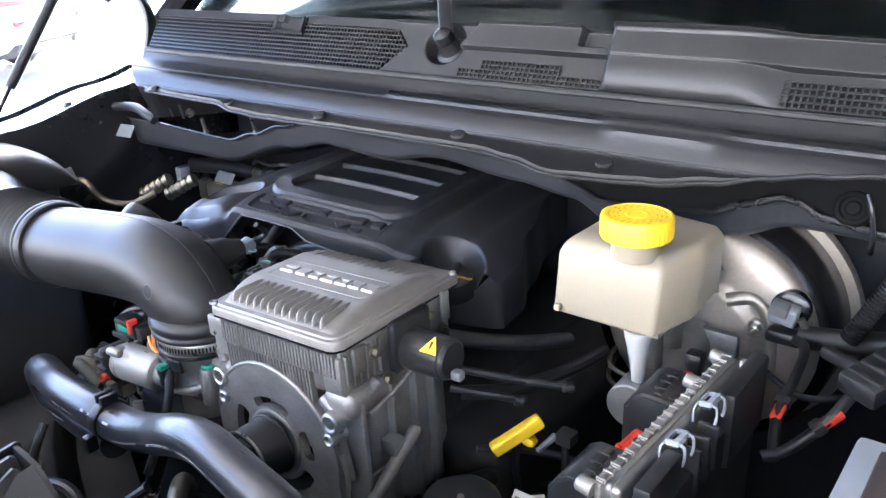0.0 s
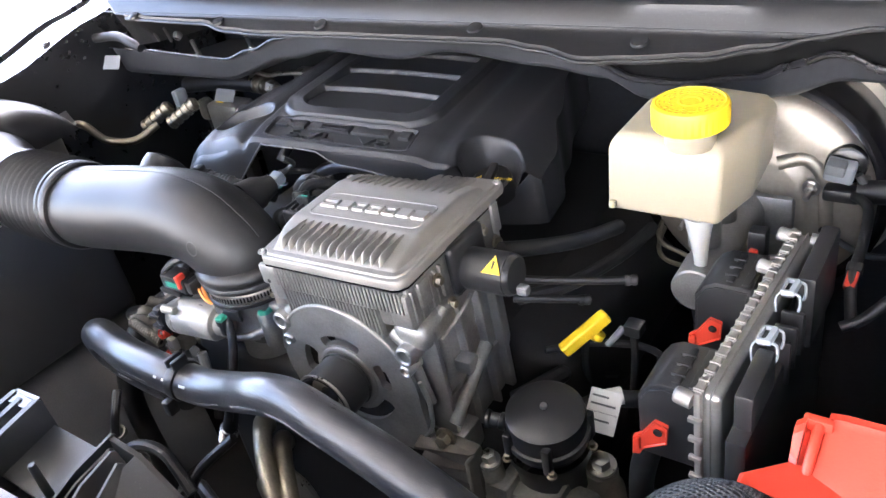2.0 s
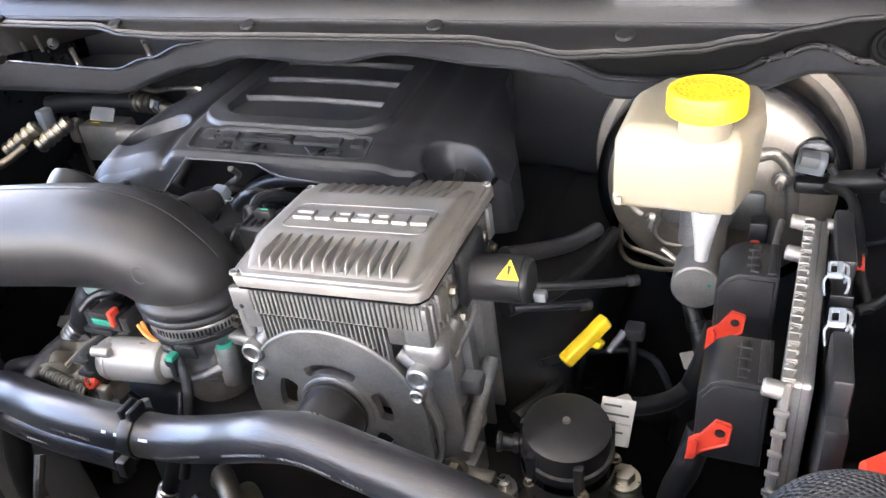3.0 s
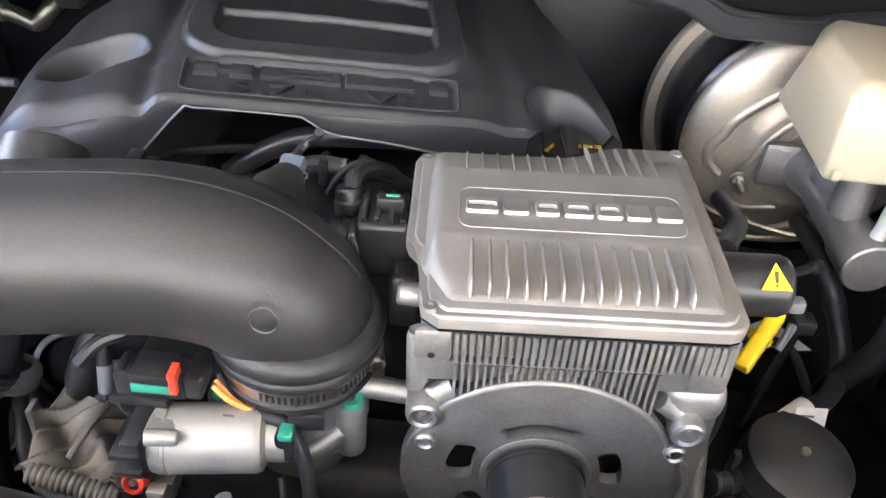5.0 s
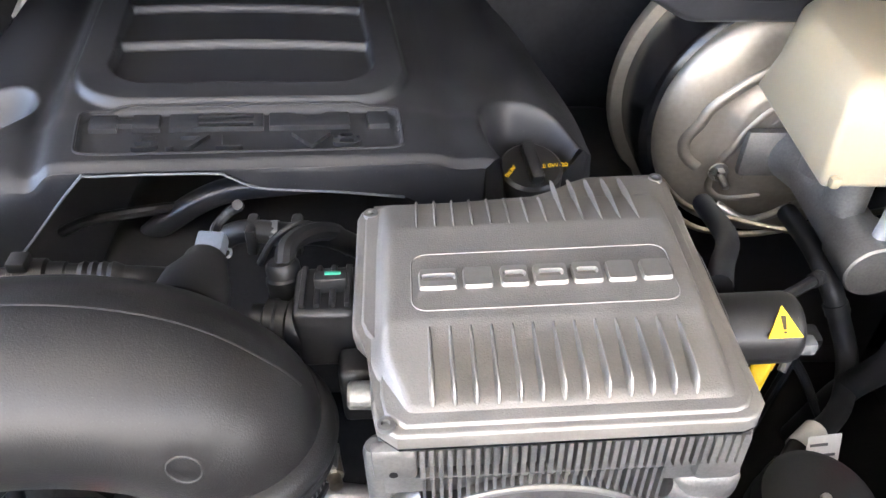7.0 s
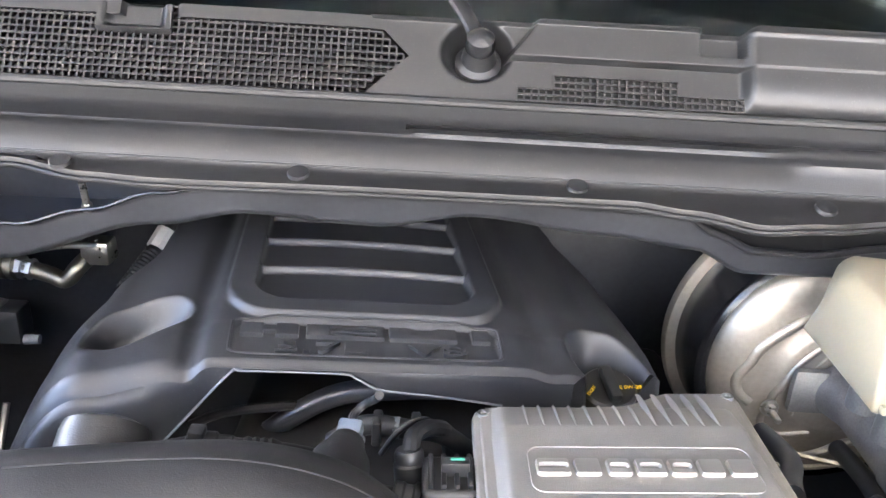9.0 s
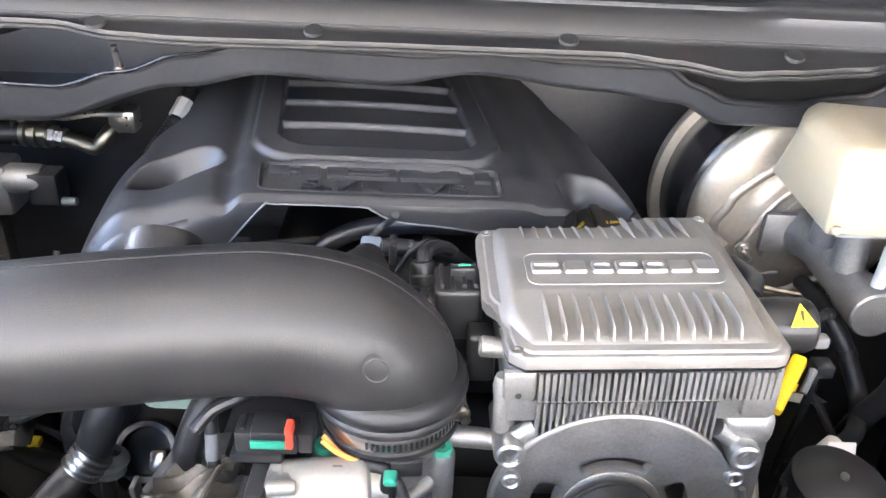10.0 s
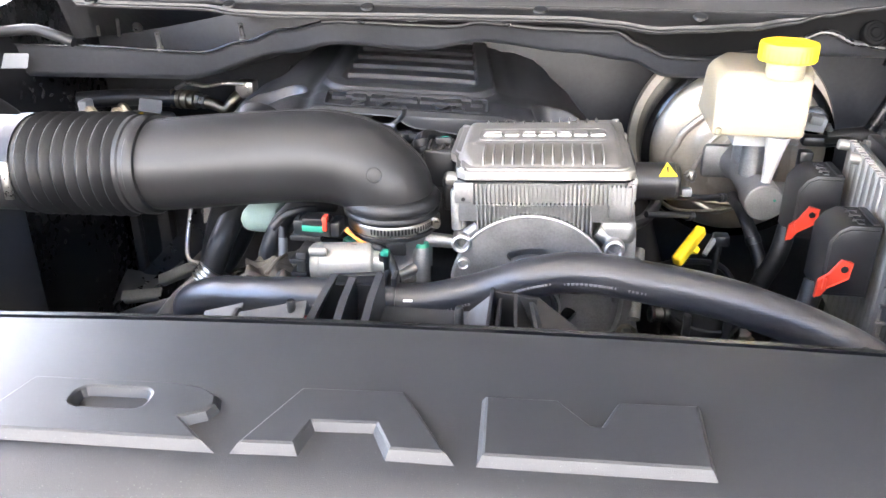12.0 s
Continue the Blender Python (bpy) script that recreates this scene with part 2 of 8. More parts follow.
def lathe(bm, profile, at, way, segs=32, arc=360.0):
    """A profile of (radius, height) turned round an axis."""
    m = axis_matrix(at, way)
    rings = []
    for r, h in profile:
        if r < 1e-6:
            rings.append([bm.verts.new(m @ Vector((0, 0, h)))])
        else:
            rings.append([bm.verts.new(m @ Vector((r * math.cos(2 * math.pi * i / segs), r * math.sin(2 * math.pi * i / segs), h))) for i in range(segs)])
    for a, b in zip(rings, rings[1:]):
        for i in range(segs):
            j = (i + 1) % segs
            if len(a) == 1 and len(b) == 1:
                break
            if len(a) == 1:
                bm.faces.new((a[0], b[i], b[j]))
            elif len(b) == 1:
                bm.faces.new((a[i], a[j], b[0]))
            else:
                bm.faces.new((a[i], a[j], b[j], b[i]))
    return bm


def spline(pts, res=8):
    """Points along a smooth line through the given ones; further columns glide with them."""
    p = [np.array(q, float) for q in pts]
    p = [2 * p[0] - p[1]] + p + [2 * p[-1] - p[-2]]
    out = []
    for i in range(1, len(p) - 2):
        a, b, c, d = p[i - 1:i + 3]
        for k in range(res):
            t = k / res
            out.append(0.5 * (2 * b + (c - a) * t + (2 * a - 5 * b + 4 * c - d) * t * t + (3 * b - a - 3 * c + d) * t ** 3))
    out.append(p[-2])
    return out


def sweep(bm, pts, r, segs=16, res=8, caps=True, flat=1.0):
    """A tube along a smooth line; a fourth column is the radius."""
    line = spline(pts, res)
    ps = [Vector([float(c) for c in q[:3]]) for q in line]
    rs = [float(q[3]) if len(q) > 3 else r for q in line]
    up = None
    rings = []
    for i, p in enumerate(ps):
        t = (ps[min(i + 1, len(ps) - 1)] - ps[max(i - 1, 0)]).normalized()
        if up is None:
            up = t.orthogonal().normalized() if abs(t.z) > 0.9 else (Vector((0, 0, 1)) - t * t.z).normalized()
        up = (up - t * up.dot(t)).normalized()
        side = t.cross(up)
        rings.append([bm.verts.new(p + rs[i] * (math.cos(2 * math.pi * k / segs) * up * flat + math.sin(2 * math.pi * k / segs) * side)) for k in range(segs)])
    for a, b in zip(rings, rings[1:]):
        for k in range(segs):
            j = (k + 1) % segs
            bm.faces.new((a[k], a[j], b[j], b[k]))
    if caps:
        bm.faces.new(rings[0][::-1])
        bm.faces.new(rings[-1])
    return bm


def sheet(bm, f, nu, nv, thick=0.0, back=Vector((0, 0, -1))):
    """A surface f(u, v) over a grid, with a back side at a distance."""
    def layer(off):
        return [[bm.verts.new(Vector(f(i / nu, j / nv)) + off) for j in range(nv + 1)] for i in range(nu + 1)]
    top = layer(Vector((0, 0, 0)))
    for i in range(nu):
        for j in range(nv):
            bm.faces.new((top[i][j], top[i + 1][j], top[i + 1][j + 1], top[i][j + 1]))
    if thick:
        low = layer(back * thick)
        for i in range(nu):
            for j in range(nv):
                bm.faces.new((low[i][j + 1], low[i + 1][j + 1], low[i + 1][j], low[i][j]))
        for i in range(nu):
            bm.faces.new((top[i][0], low[i][0], low[i + 1][0], top[i + 1][0]))
            bm.faces.new((top[i + 1][nv], low[i + 1][nv], low[i][nv], top[i][nv]))
        for j in range(nv):
            bm.faces.new((top[0][j + 1], low[0][j + 1], low[0][j], top[0][j]))
            bm.faces.new((top[nu][j], low[nu][j], low[nu][j + 1], top[nu][j + 1]))
    return bm


def extruded(bm, profile, x0, x1, n=1, bend=None):
    """A (y, z) outline drawn along x; bend(x, y, z) may move each point."""
    rows = []
    for i in range(n + 1):
        x = x0 + (x1 - x0) * i / n
        rows.append([bm.verts.new(bend(x, y, z) if bend else (x, y, z)) for y, z in profile])
    k = len(profile)
    for a, b in zip(rows, rows[1:]):
        for j in range(k):
            bm.faces.new((a[j], a[(j + 1) % k], b[(j + 1) % k], b[j]))
    bm.faces.new(rows[0][::-1])
    bm.faces.new(rows[-1])
    return bm


def step(a, b, x):
    t = min(1.0, max(0.0, (x - a) / (b - a)))
    return t * t * (3 - 2 * t)


def curve_at(table, x):
    """A value glided between rows of (x, value)."""
    if x <= table[0][0]:
        return table[0][1]
    for (a, va), (b, vb) in zip(table, table[1:]):
        if x <= b:
            return va + (vb - va) * step(a, b, x)
    return table[-1][1]


def bolt(name, at, way, r, h, mat, parent, washer=True):
    """A hexagon head on a washer, with a dished top."""
    bm = shape()
    if washer:
        lathe(bm, [(0, 0), (r * 1.5, 0), (r * 1.5, h * 0.25), (0, h * 0.25)], at, way, 20)
    m = axis_matrix(at, way)
    prism(bm, [(r * math.cos(radians(60 * i)), r * math.sin(radians(60 * i))) for i in range(6)], h * 0.25, h, m, bev=r * 0.15)
    return part(name, bm, mat, parent)


def shrunk(loop, d):
    """An outline drawn in by d along its mitred corners (counter-clockwise loops shrink)."""
    out, n = [], len(loop)
    for i in range(n):
        a, b, c = Vector(loop[i - 1]), Vector(loop[i]), Vector(loop[(i + 1) % n])
        u, w = (b - a).normalized(), (c - b).normalized()
        nu, nw = Vector((-u.y, u.x)), Vector((-w.y, w.x))
        m = (nu + nw).normalized()
        k = d / max(0.35, m.dot(nu))
        out.append((b.x + m.x * k, b.y + m.y * k))
    return out


def ccw(loop, on=True):
    area = sum(a[0] * b[1] - b[0] * a[1] for a, b in zip(loop, loop[1:] + loop[:1]))
    return loop if (area > 0) == on else loop[::-1]


def raised_block(outline, holes, z0, z1, inset, m, crest=0.0):
    """A raised block with sloping sides, sunk slots and, if wanted, a softened crest."""
    bm = shape()
    edges = []
    for k, loop in enumerate([outline] + holes):
        low = ccw(list(loop), k == 0)
        top = shrunk(low, inset)
        a = [bm.verts.new(m @ Vector((x, y, z0))) for x, y in low]
        b = [bm.verts.new(m @ Vector((x, y, z1))) for x, y in top]
        n = len(a)
        if crest:
            mid = [bm.verts.new(m @ Vector((x, y, z1 - 0.6 * crest))) for x, y in top]
            b2 = [bm.verts.new(m @ Vector((x, y, z1))) for x, y in shrunk(top, crest)]
            for v in b:
                bm.verts.remove(v)
            for i in range(n):
                bm.faces.new((mid[i], mid[(i + 1) % n], b2[(i + 1) % n], b2[i]))
                bm.faces.new((a[i], a[(i + 1) % n], mid[(i + 1) % n], mid[i]))
                edges.append(bm.edges.get((b2[i], b2[(i + 1) % n])))
            continue
        for i in range(n):
            bm.faces.new((a[i], a[(i + 1) % n], b[(i + 1) % n], b[i]))
            edges.append(bm.edges.get((b[i], b[(i + 1) % n])))
    bmesh.ops.triangle_fill(bm, use_beauty=True, edges=edges)
    return bm


# ---- the setting: forecourt and the truck's body ----
single("ground", sheet(shape(), lambda u, v: (-150 + 300 * u, -150 + 300 * v, 0), 8, 8), CONCRETE,
       "pale sunlit concrete forecourt", "ground", kind="structure")


def parked_car():
    """The tail of a white saloon car, nose away."""
    car = thing("parked_car", "white parked car seen from its rear corner", "car", (-10.1, 4.6, 0))
    m = pose(-10.1, 4.65, 0, 0, 0, 125)
    prof = [(0.02, 0.36), (-0.10, 0.46), (-0.14, 0.62), (-0.13, 0.80), (-0.02, 0.90), (0.02, 1.02), (0.30, 1.10), (0.75, 1.14), (1.5, 1.44), (2.3, 1.46), (3.1, 1.14), (4.3, 0.98), (4.75, 0.7), (4.7, 0.30), (0.3, 0.28)]
    bm = extruded(shape(), prof, -0.94, 0.94, 12, lambda x, y, z: m @ Vector((x * (1 - 0.20 * step(1.1, 1.5, z)), y + 0.16 * (abs(x) / 0.94) ** 3 * step(1.0, 0.0, y), z)))
    part("body", bm, CARPAINT, car)
    part("rear_window", prism(shape(), [(-0.60, 0), (0.60, 0), (0.50, 0.66), (-0.50, 0.66)], 0, 0.012, m @ pose(0, 0.82, 1.175, 21.8, 0, 0)), GLOSS, car, "dark rear window")
    part("valance", extruded(shape(), [(-0.11, 0.44), (-0.05, 0.30), (0.25, 0.26), (0.25, 0.44)], -0.80, 0.80, 8, lambda x, y, z: m @ Vector((x, y + 0.10 * (abs(x) / 0.9) ** 3, z))), PLASTIC, car, "dark lower bumper valance")
    part("light_bar", extruded(shape(), [(-0.035, 0.90), (-0.045, 0.97), (0.0, 0.985), (0.04, 0.90)], -0.90, 0.90, 10, lambda x, y, z: m @ Vector((x, y + 0.15 * (abs(x) / 0.94) ** 3, z))), LENS, car, "red wraparound tail lamp")
    part("plate_panel", box(shape(), (-0.28, -0.150, 0.66), (0.28, -0.12, 0.80), m, 0.01), GREY, car)
    for s in (-1, 1):
        part("reflector", box(shape(), (s * 0.72 - 0.10, -0.10, 0.66), (s * 0.72 + 0.10, -0.02, 0.72), m, 0.01), LENS, car, "red bumper reflector")
        tip = prism(shape(), rounded(-0.11, -0.045, 0.11, 0.045, 0.03, 4), 0.0, 0.14, m @ pose(s * 0.60, -0.10, 0.38) @ Matrix(((1, 0, 0, 0), (0, 0, 1, 0), (0, 1, 0, 0), (0, 0, 0, 1))))
        tip = part("exhaust_tip", tip, STEEL, car, "chrome exhaust tip")
        for y in (0.95, 3.9):
            w = part("wheel", lathe(shape(), [(0, 0), (0.22, 0), (0.33, 0.02), (0.35, 0.06), (0.35, 0.2), (0.33, 0.24), (0, 0.24)],
                                    m @ Vector((s * 0.72, y, 0.35)), (m.to_3x3() @ Vector((s, 0, 0))), 28), SOFT, car, "black tyre on a dark rim")
    return car


parked_car()
post = thing("window_post", "slim pale metal door frame posts beside the forecourt", "post", (-3.5, 1.75, 0))
for dx in (0.0, 0.06):
    part("upright", box(shape(), (-3.5 + dx, 1.72, 0), (-3.47 + dx, 1.78, 3.2), bev=0.004), LIGHTGREY, post)
part("foot", box(shape(), (-3.53, 1.70, 0), (-3.38, 1.80, 0.02), bev=0.004), LIGHTGREY, post)

# wall behind the truck, then an added ceiling and walls out of view
bm = shape()
box(bm, (-14, 16.0, 0), (14, 16.3, 5.0))
single("wall_back", bm, BUILDING, "beige rendered building wall", "wall", kind="structure")
# ceiling never in view; its left edge is set to keep sun off the bay
bm = shape()
box(bm, (-2.9, -3.6, 3.1), (5.2, 7.2, 3.3))
single("ceiling", bm, BUILDING, "unseen flat ceiling assumed over the truck to block sun and sky", "ceiling", kind="structure")
# side and rear walls are out of view, added to dim the right
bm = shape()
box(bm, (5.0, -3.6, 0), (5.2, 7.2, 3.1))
single("wall_side", bm, DIM_WALL, "unseen added wall beside the truck, darkened to cut its bounce", "wall", kind="structure")
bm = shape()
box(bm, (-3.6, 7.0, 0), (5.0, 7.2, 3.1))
single("wall_rear", bm, DIM_WALL, "unseen added wall behind the truck, darkened to cut its bounce", "wall", kind="structure")
# wall out of view, added as a warm reflector for the open bay
bm = shape()
box(bm, (-16, -11.3, 0), (16, -11.0, 5.5))
single("wall_front", bm, BUILDING, "unseen beige wall ahead of the truck, added to bounce light", "wall", kind="structure")

# inner panels of the engine bay
XL, XR = -1.02, 0.80


def fender_z(y):
    return curve_at([(-0.62, 1.08), (-0.2, 1.145), (0.1, 1.195), (0.36, 1.245), (0.5, 1.275)], y)


def fender(name, x, s, label):
    """A wing: the bay's inner rail, a gutter and the crowned outer skin."""
    f = thing(name, label, "fender", (x, 0, 1.1))
    prof = [(0.0, -1.0), (0.0, -0.012), (0.008, 0.0), (0.115, -0.002), (0.122, -0.014), (0.136, -0.014), (0.142, 0.002), (0.155, 0.002), (0.19, -0.015),
            (0.23, -0.06), (0.26, -0.16), (0.27, -0.75)]
    bm = shape()
    rows = []
    for i in range(29):
        y = -0.66 + 1.36 * i / 28
        rows.append([bm.verts.new((x + s * a, y, fender_z(y) + b)) for a, b in prof])
    for a, b in zip(rows, rows[1:]):
        for j in range(len(prof) - 1):
            bm.faces.new((a[j], a[j + 1], b[j + 1], b[j]))
    part("panel", bm, PAINT, f)
    for y in (-0.35, -0.12, 0.06, 0.24):
        z = fender_z(y)
        bolt("bolt", (x + s * 0.034, y, z), (0, 0, 1), 0.008, 0.005, PLASTIC, f)
        part("hole", box(shape(), (x + s * 0.034 - 0.006, y + 0.05, z - 0.002), (x + s * 0.034 + 0.006, y + 0.075, z + 0.0012), bev=0.001), DARK, f)
    return f


fender("fender", XL, -1, "gloss black wing with a bolted inner rail")
fender("fender", XR, 1, "gloss black wing with a bolted inner rail")

bm = shape()
box(bm, (-1.03, 0.66, 0.3), (0.82, 0.68, 1.24), bev=0.004)
single("wall_bulkhead", bm, BAY, "dark painted bulkhead behind the engine", "bulkhead", kind="structure")
bm = shape()
box(bm, (-1.2, -0.56, 0.26), (1.0, 0.9, 0.30))
single("undertray", bm, DARK, "dark undertray below the engine", "undertray", kind="structure")
bm = shape()
box(bm, (-1.03, -0.62, 0.30), (0.82, -0.50, 1.06), bev=0.01)
single("radiator", bm, DARK, "dark radiator pack behind the front panel", "radiator", kind="structure")

# plenum box under the cowl, with a wavy front edge
UPPER = [(-1.0, 1.18), (-0.865, 1.180), (-0.63, 1.174), (-0.55, 1.195), (-0.47, 1.219), (-0.38, 1.236), (-0.17, 1.232), (-0.13, 1.240), (0.0, 1.232),
         (0.105, 1.230), (0.15, 1.206), (0.19, 1.191), (0.25, 1.189), (0.34, 1.202), (0.40, 1.226), (0.437, 1.240), (0.47, 1.222), (0.55, 1.212), (0.8, 1.21)]
LOWER = [(-1.0, 1.12), (-0.68, 1.124), (-0.48, 1.178), (-0.38, 1.197), (-0.235, 1.190), (-0.121, 1.208), (0.033, 1.194), (0.132, 1.183), (0.196, 1.157),
         (0.32, 1.158), (0.37, 1.175), (0.44, 1.20), (0.8, 1.195)]


def plenum(u, v):
    x = -1.0 + 1.79 * u
    up, lo = curve_at(UPPER, x), curve_at(LOWER, x)
    if v < 0.12:
        return (x, 0.337 + 0.007 * (v / 0.12), up + 0.002)
    if v < 0.25:
        return (x, 0.344 + 0.004 * (v - 0.12) / 0.13, up - 0.004 * (v - 0.12) / 0.13)
    if v < 0.7:
        k = (v - 0.25) / 0.45
        return (x, 0.348 + 0.012 * k, up - 0.004 + (lo - up + 0.004) * k)
    k = (v - 0.7) / 0.3
    return (x, 0.36 + 0.30 * k, lo - 0.004 - 0.03 * k)


pl = thing("cowl_plenum", "dark painted steel plenum with a wavy flange", "plenum", (-0.17, 0.5, 1.2))
part("panel", sheet(shape(), plenum, 160, 24), BAY, pl)
# wall added behind the flange; its near-black carries the gap's shade
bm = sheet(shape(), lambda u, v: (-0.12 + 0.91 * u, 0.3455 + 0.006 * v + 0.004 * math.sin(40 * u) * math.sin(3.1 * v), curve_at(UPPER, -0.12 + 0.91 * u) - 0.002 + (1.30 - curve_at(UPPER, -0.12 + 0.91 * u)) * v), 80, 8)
part("rear_wall", bm, VOID, pl, "near-black wall added to close the shaded gap under the cowl")
bm = shape()
sweep(bm, [(x, 0.338, curve_at(UPPER, x) + 0.003) for x in np.linspace(-0.87, -0.40, 26)], 0.0019, 8, 3)
part("flange_edge", bm, GLOSS, pl, "glossy folded edge of the flange")
bm = shape()
sweep(bm, [(x, 0.338, curve_at(UPPER, x) + 0.002) for x in np.linspace(-0.40, 0.79, 50)], 0.0048, 10, 3)
part("flange_edge", bm, PAINT, pl)
for x in (-0.71, -0.55):
    part("stud", lathe(shape(), [(0, 0), (0.006, 0), (0.006, 0.008), (0.004, 0.008), (0.004, 0.035), (0, 0.035)], (x, 0.345, curve_at(UPPER, x)), (0, -0.2, 1), 10), STEEL, pl)

# cowl: flange shelf, raised band, seal bead, then the grille
FLANGE = [(-1.0, 0.30), (-0.60, 0.292), (-0.52, 0.276), (-0.45, 0.272), (-0.2, 0.276), (0.03, 0.277), (0.09, 0.268), (0.16, 0.252), (0.22, 0.258), (0.30, 0.268), (0.36, 0.286), (0.42, 0.297), (0.8, 0.298)]
CLIMB = [(0.0, 1.2), (0.31, 1.24), (0.36, 1.258), (0.42, 1.270), (0.475, 1.279), (0.537, 1.287), (0.8, 1.295)]
COWL_L, COWL_R = -0.93, 0.79


def cowl_strip(u, v):
    """The ledge in front of the grille, from its front edge to the seal."""
    left = COWL_L + 0.10 * max(0.0, 1 - v / 0.7)
    x = left + (COWL_R - left) * u
    e = curve_at(FLANGE, x)
    drop = 0.35 * (e - 0.27)
    pillow = 0.009 * step(0.186, 0.215, x) * (1 - step(0.34, 0.375, x))
    raised = 0.0030 * step(-0.203, -0.194, x)
    table = [(0.0, e, 1.252 + drop), (0.05, e + 0.001, 1.261 + drop), (0.25, 0.300, 1.268), (0.30, 0.3035, 1.2705), (0.34, 0.305, 1.274), (0.42, 0.309, 1.283), (0.50, 0.3145, 1.2915),
             (0.60, 0.324 - 0.9 * pillow, 1.2985 + 0.15 * pillow), (0.66, 0.332 - 0.7 * pillow, 1.3015 + 0.4 * pillow), (0.70, 0.3335 - 0.3 * pillow, 1.3030 + raised + 0.5 * pillow), (0.74, 0.342, 1.3060 + raised + 0.4 * pillow), (0.78, 0.3445, 1.3068), (0.86, 0.360, 1.314),
             (1.0, 0.372, 1.327)]
    low = curve_at(CLIMB, x)
    for (a, ya, za), (b, yb, zb) in zip(table, table[1:]):
        if zb > low and v <= b + 1e-9:
            k = max((v - a) / (b - a), (low - za) / (zb - za), 0.0)
            return (x, ya + (yb - ya) * k, za + (zb - za) * k)
    return (x, 0.372, 1.327)


cowl = thing("windscreen_cowl", "black plastic cowl panel below the windscreen", "cowl", (-0.1, 0.36, 1.3))
bm = shape()
vs = [0, 0.05, 0.15, 0.25, 0.275, 0.30, 0.32, 0.34, 0.38, 0.47, 0.56, 0.60, 0.64, 0.66, 0.68, 0.70, 0.72, 0.74, 0.78, 0.82, 0.86, 0.90, 0.95, 1.0]
sheet(bm, lambda u, v: cowl_strip(u, vs[round(v * 23)]), 170, 23, 0.003, Vector((0, 0.3, -1)).normalized())
part("ledge", bm, COWL, cowl, smooth=50)
for cy, cz, x0, r in ((0.3045, 1.2732, COWL_L, 0.0011), (0.3345, 1.3030, COWL_L, 0.0009), (0.3337, 1.3060, -0.192, 0.0009)):
    part("crease", sweep(shape(), [(x, cy, cz) for x in np.linspace(x0, COWL_R if cz > 1.29 else 0.42, 24)], r, 8, 2), COWL, cowl, "fine moulded crease line")
part("front_bead", sweep(shape(), [(p[0], p[1] - 0.001, p[2] + 0.0015) for p in (cowl_strip(k / 90, 0) for k in range(91))], 0.0028, 10, 2), COWL, cowl, "rolled front edge")
part("seal", sweep(shape(), [(x, 0.376, 1.331) for x in (COWL_L, -0.5, 0, 0.5, COWL_R)], 0.0055, 10, 8), SOFT, cowl, "rubber seal bead along the grille")
for x, y in ((-0.544, 0.287), (-0.306, 0.291), (-0.022, 0.299), (0.226, 0.279), (-0.80, 0.297)):
    part("push_pin", lathe(shape(), [(0, 0), (0.0065, 0), (0.0065, 0.003), (0.0115, 0.004), (0.0105, 0.0075), (0.004, 0.0085), (0, 0.0085)],
                           (x, y, 1.2645 if x < 0.2 else 1.2625), (0, -0.35, 1), 24), PLASTIC, cowl)

G0, G1 = Vector((0, 0.381, 1.334)), Vector((0, 0.424, 1.402))


def grille_point(x, v, out=0.0):
    n = Vector((0, -0.068, 0.043)).normalized()
    p = G0.lerp(G1, v) + n * out
    return Vector((x, p.y, p.z))


def mesh_end(v):
    """Where the intake mesh ends, pointed at half height."""
    return -0.250 + 0.046 * (1 - min(1.0, abs(v - 0.52) / 0.5))


def grille_face(u, v):
    """The closed skin right of the intake mesh: shoulders, wiper well and the large hump."""
    xm = mesh_end(v)
    x = xm + (COWL_R - xm) * u
    xl = -0.108 + 0.085 * max(0.0, v - 0.45) - 0.03 * max(0.0, v - 0.45) ** 2
    out = 0.012 * step(0.525, 0.56, v) * step(xl, xl + 0.007, x) * (1 - 0.35 * step(0.40, 0.50, x))
    out -= 0.016 * step(0.112, 0.116, x) * (1 - step(0.160, 0.164, x)) * step(0.66, 0.70, v)
    hump = step(0.158, 0.172, x) * (1 - step(0.34, 0.42, x))
    roll = math.sqrt(max(0.0, 1 - (1 - min(1.0, v / 0.42)) ** 2))
    out += hump * (0.020 * roll - 0.010 * step(0.525, 0.56, v) + 0.004 * step(0.9, 1.0, v))
    out -= 0.030 * (1 - step(0.55, 1.0, math.hypot((x + 0.130) / 0.042, (v - 0.62) / 0.42)))
    out += 0.006 * step(0.96, 1.0, v)
    p = grille_point(x, v * 1.12, out)
    return (p.x, p.y, p.z)


bm = shape()
sheet(bm, grille_face, 420, 110, 0.003, Vector((0, 0.8, -0.5)))
part("shroud", bm, COWL, cowl, smooth=60)
# frame over the intake mesh, with a moulded notch
bm = shape()
sheet(bm, lambda u, v: grille_point(COWL_L + (-0.22 - COWL_L) * u, 0.93 + 0.19 * v,
      0.004 * (1 - step(-0.275, -0.225, COWL_L + (-0.22 - COWL_L) * u)) - 0.012 * (step(-0.52, -0.515, COWL_L + (-0.22 - COWL_L) * u) - step(-0.465, -0.46, COWL_L + (-0.22 - COWL_L) * u))), 120, 5, 0.004, Vector((0, 0.8, -0.5)))
part("mesh_frame", bm, COWL, cowl, smooth=60)
def notch(u, v):
    """A moulded dip in the band above the mesh."""
    x, w = -0.546 + 0.082 * u, 0.68 + 0.40 * v
    tub = step(0.06, 0.2, u) * (1 - step(0.80, 0.94, u)) * step(0.10, 0.35, v)
    return grille_point(x, w, 0.0075 - 0.011 * tub - 0.006 * (1 - step(0.0, 0.08, v)))


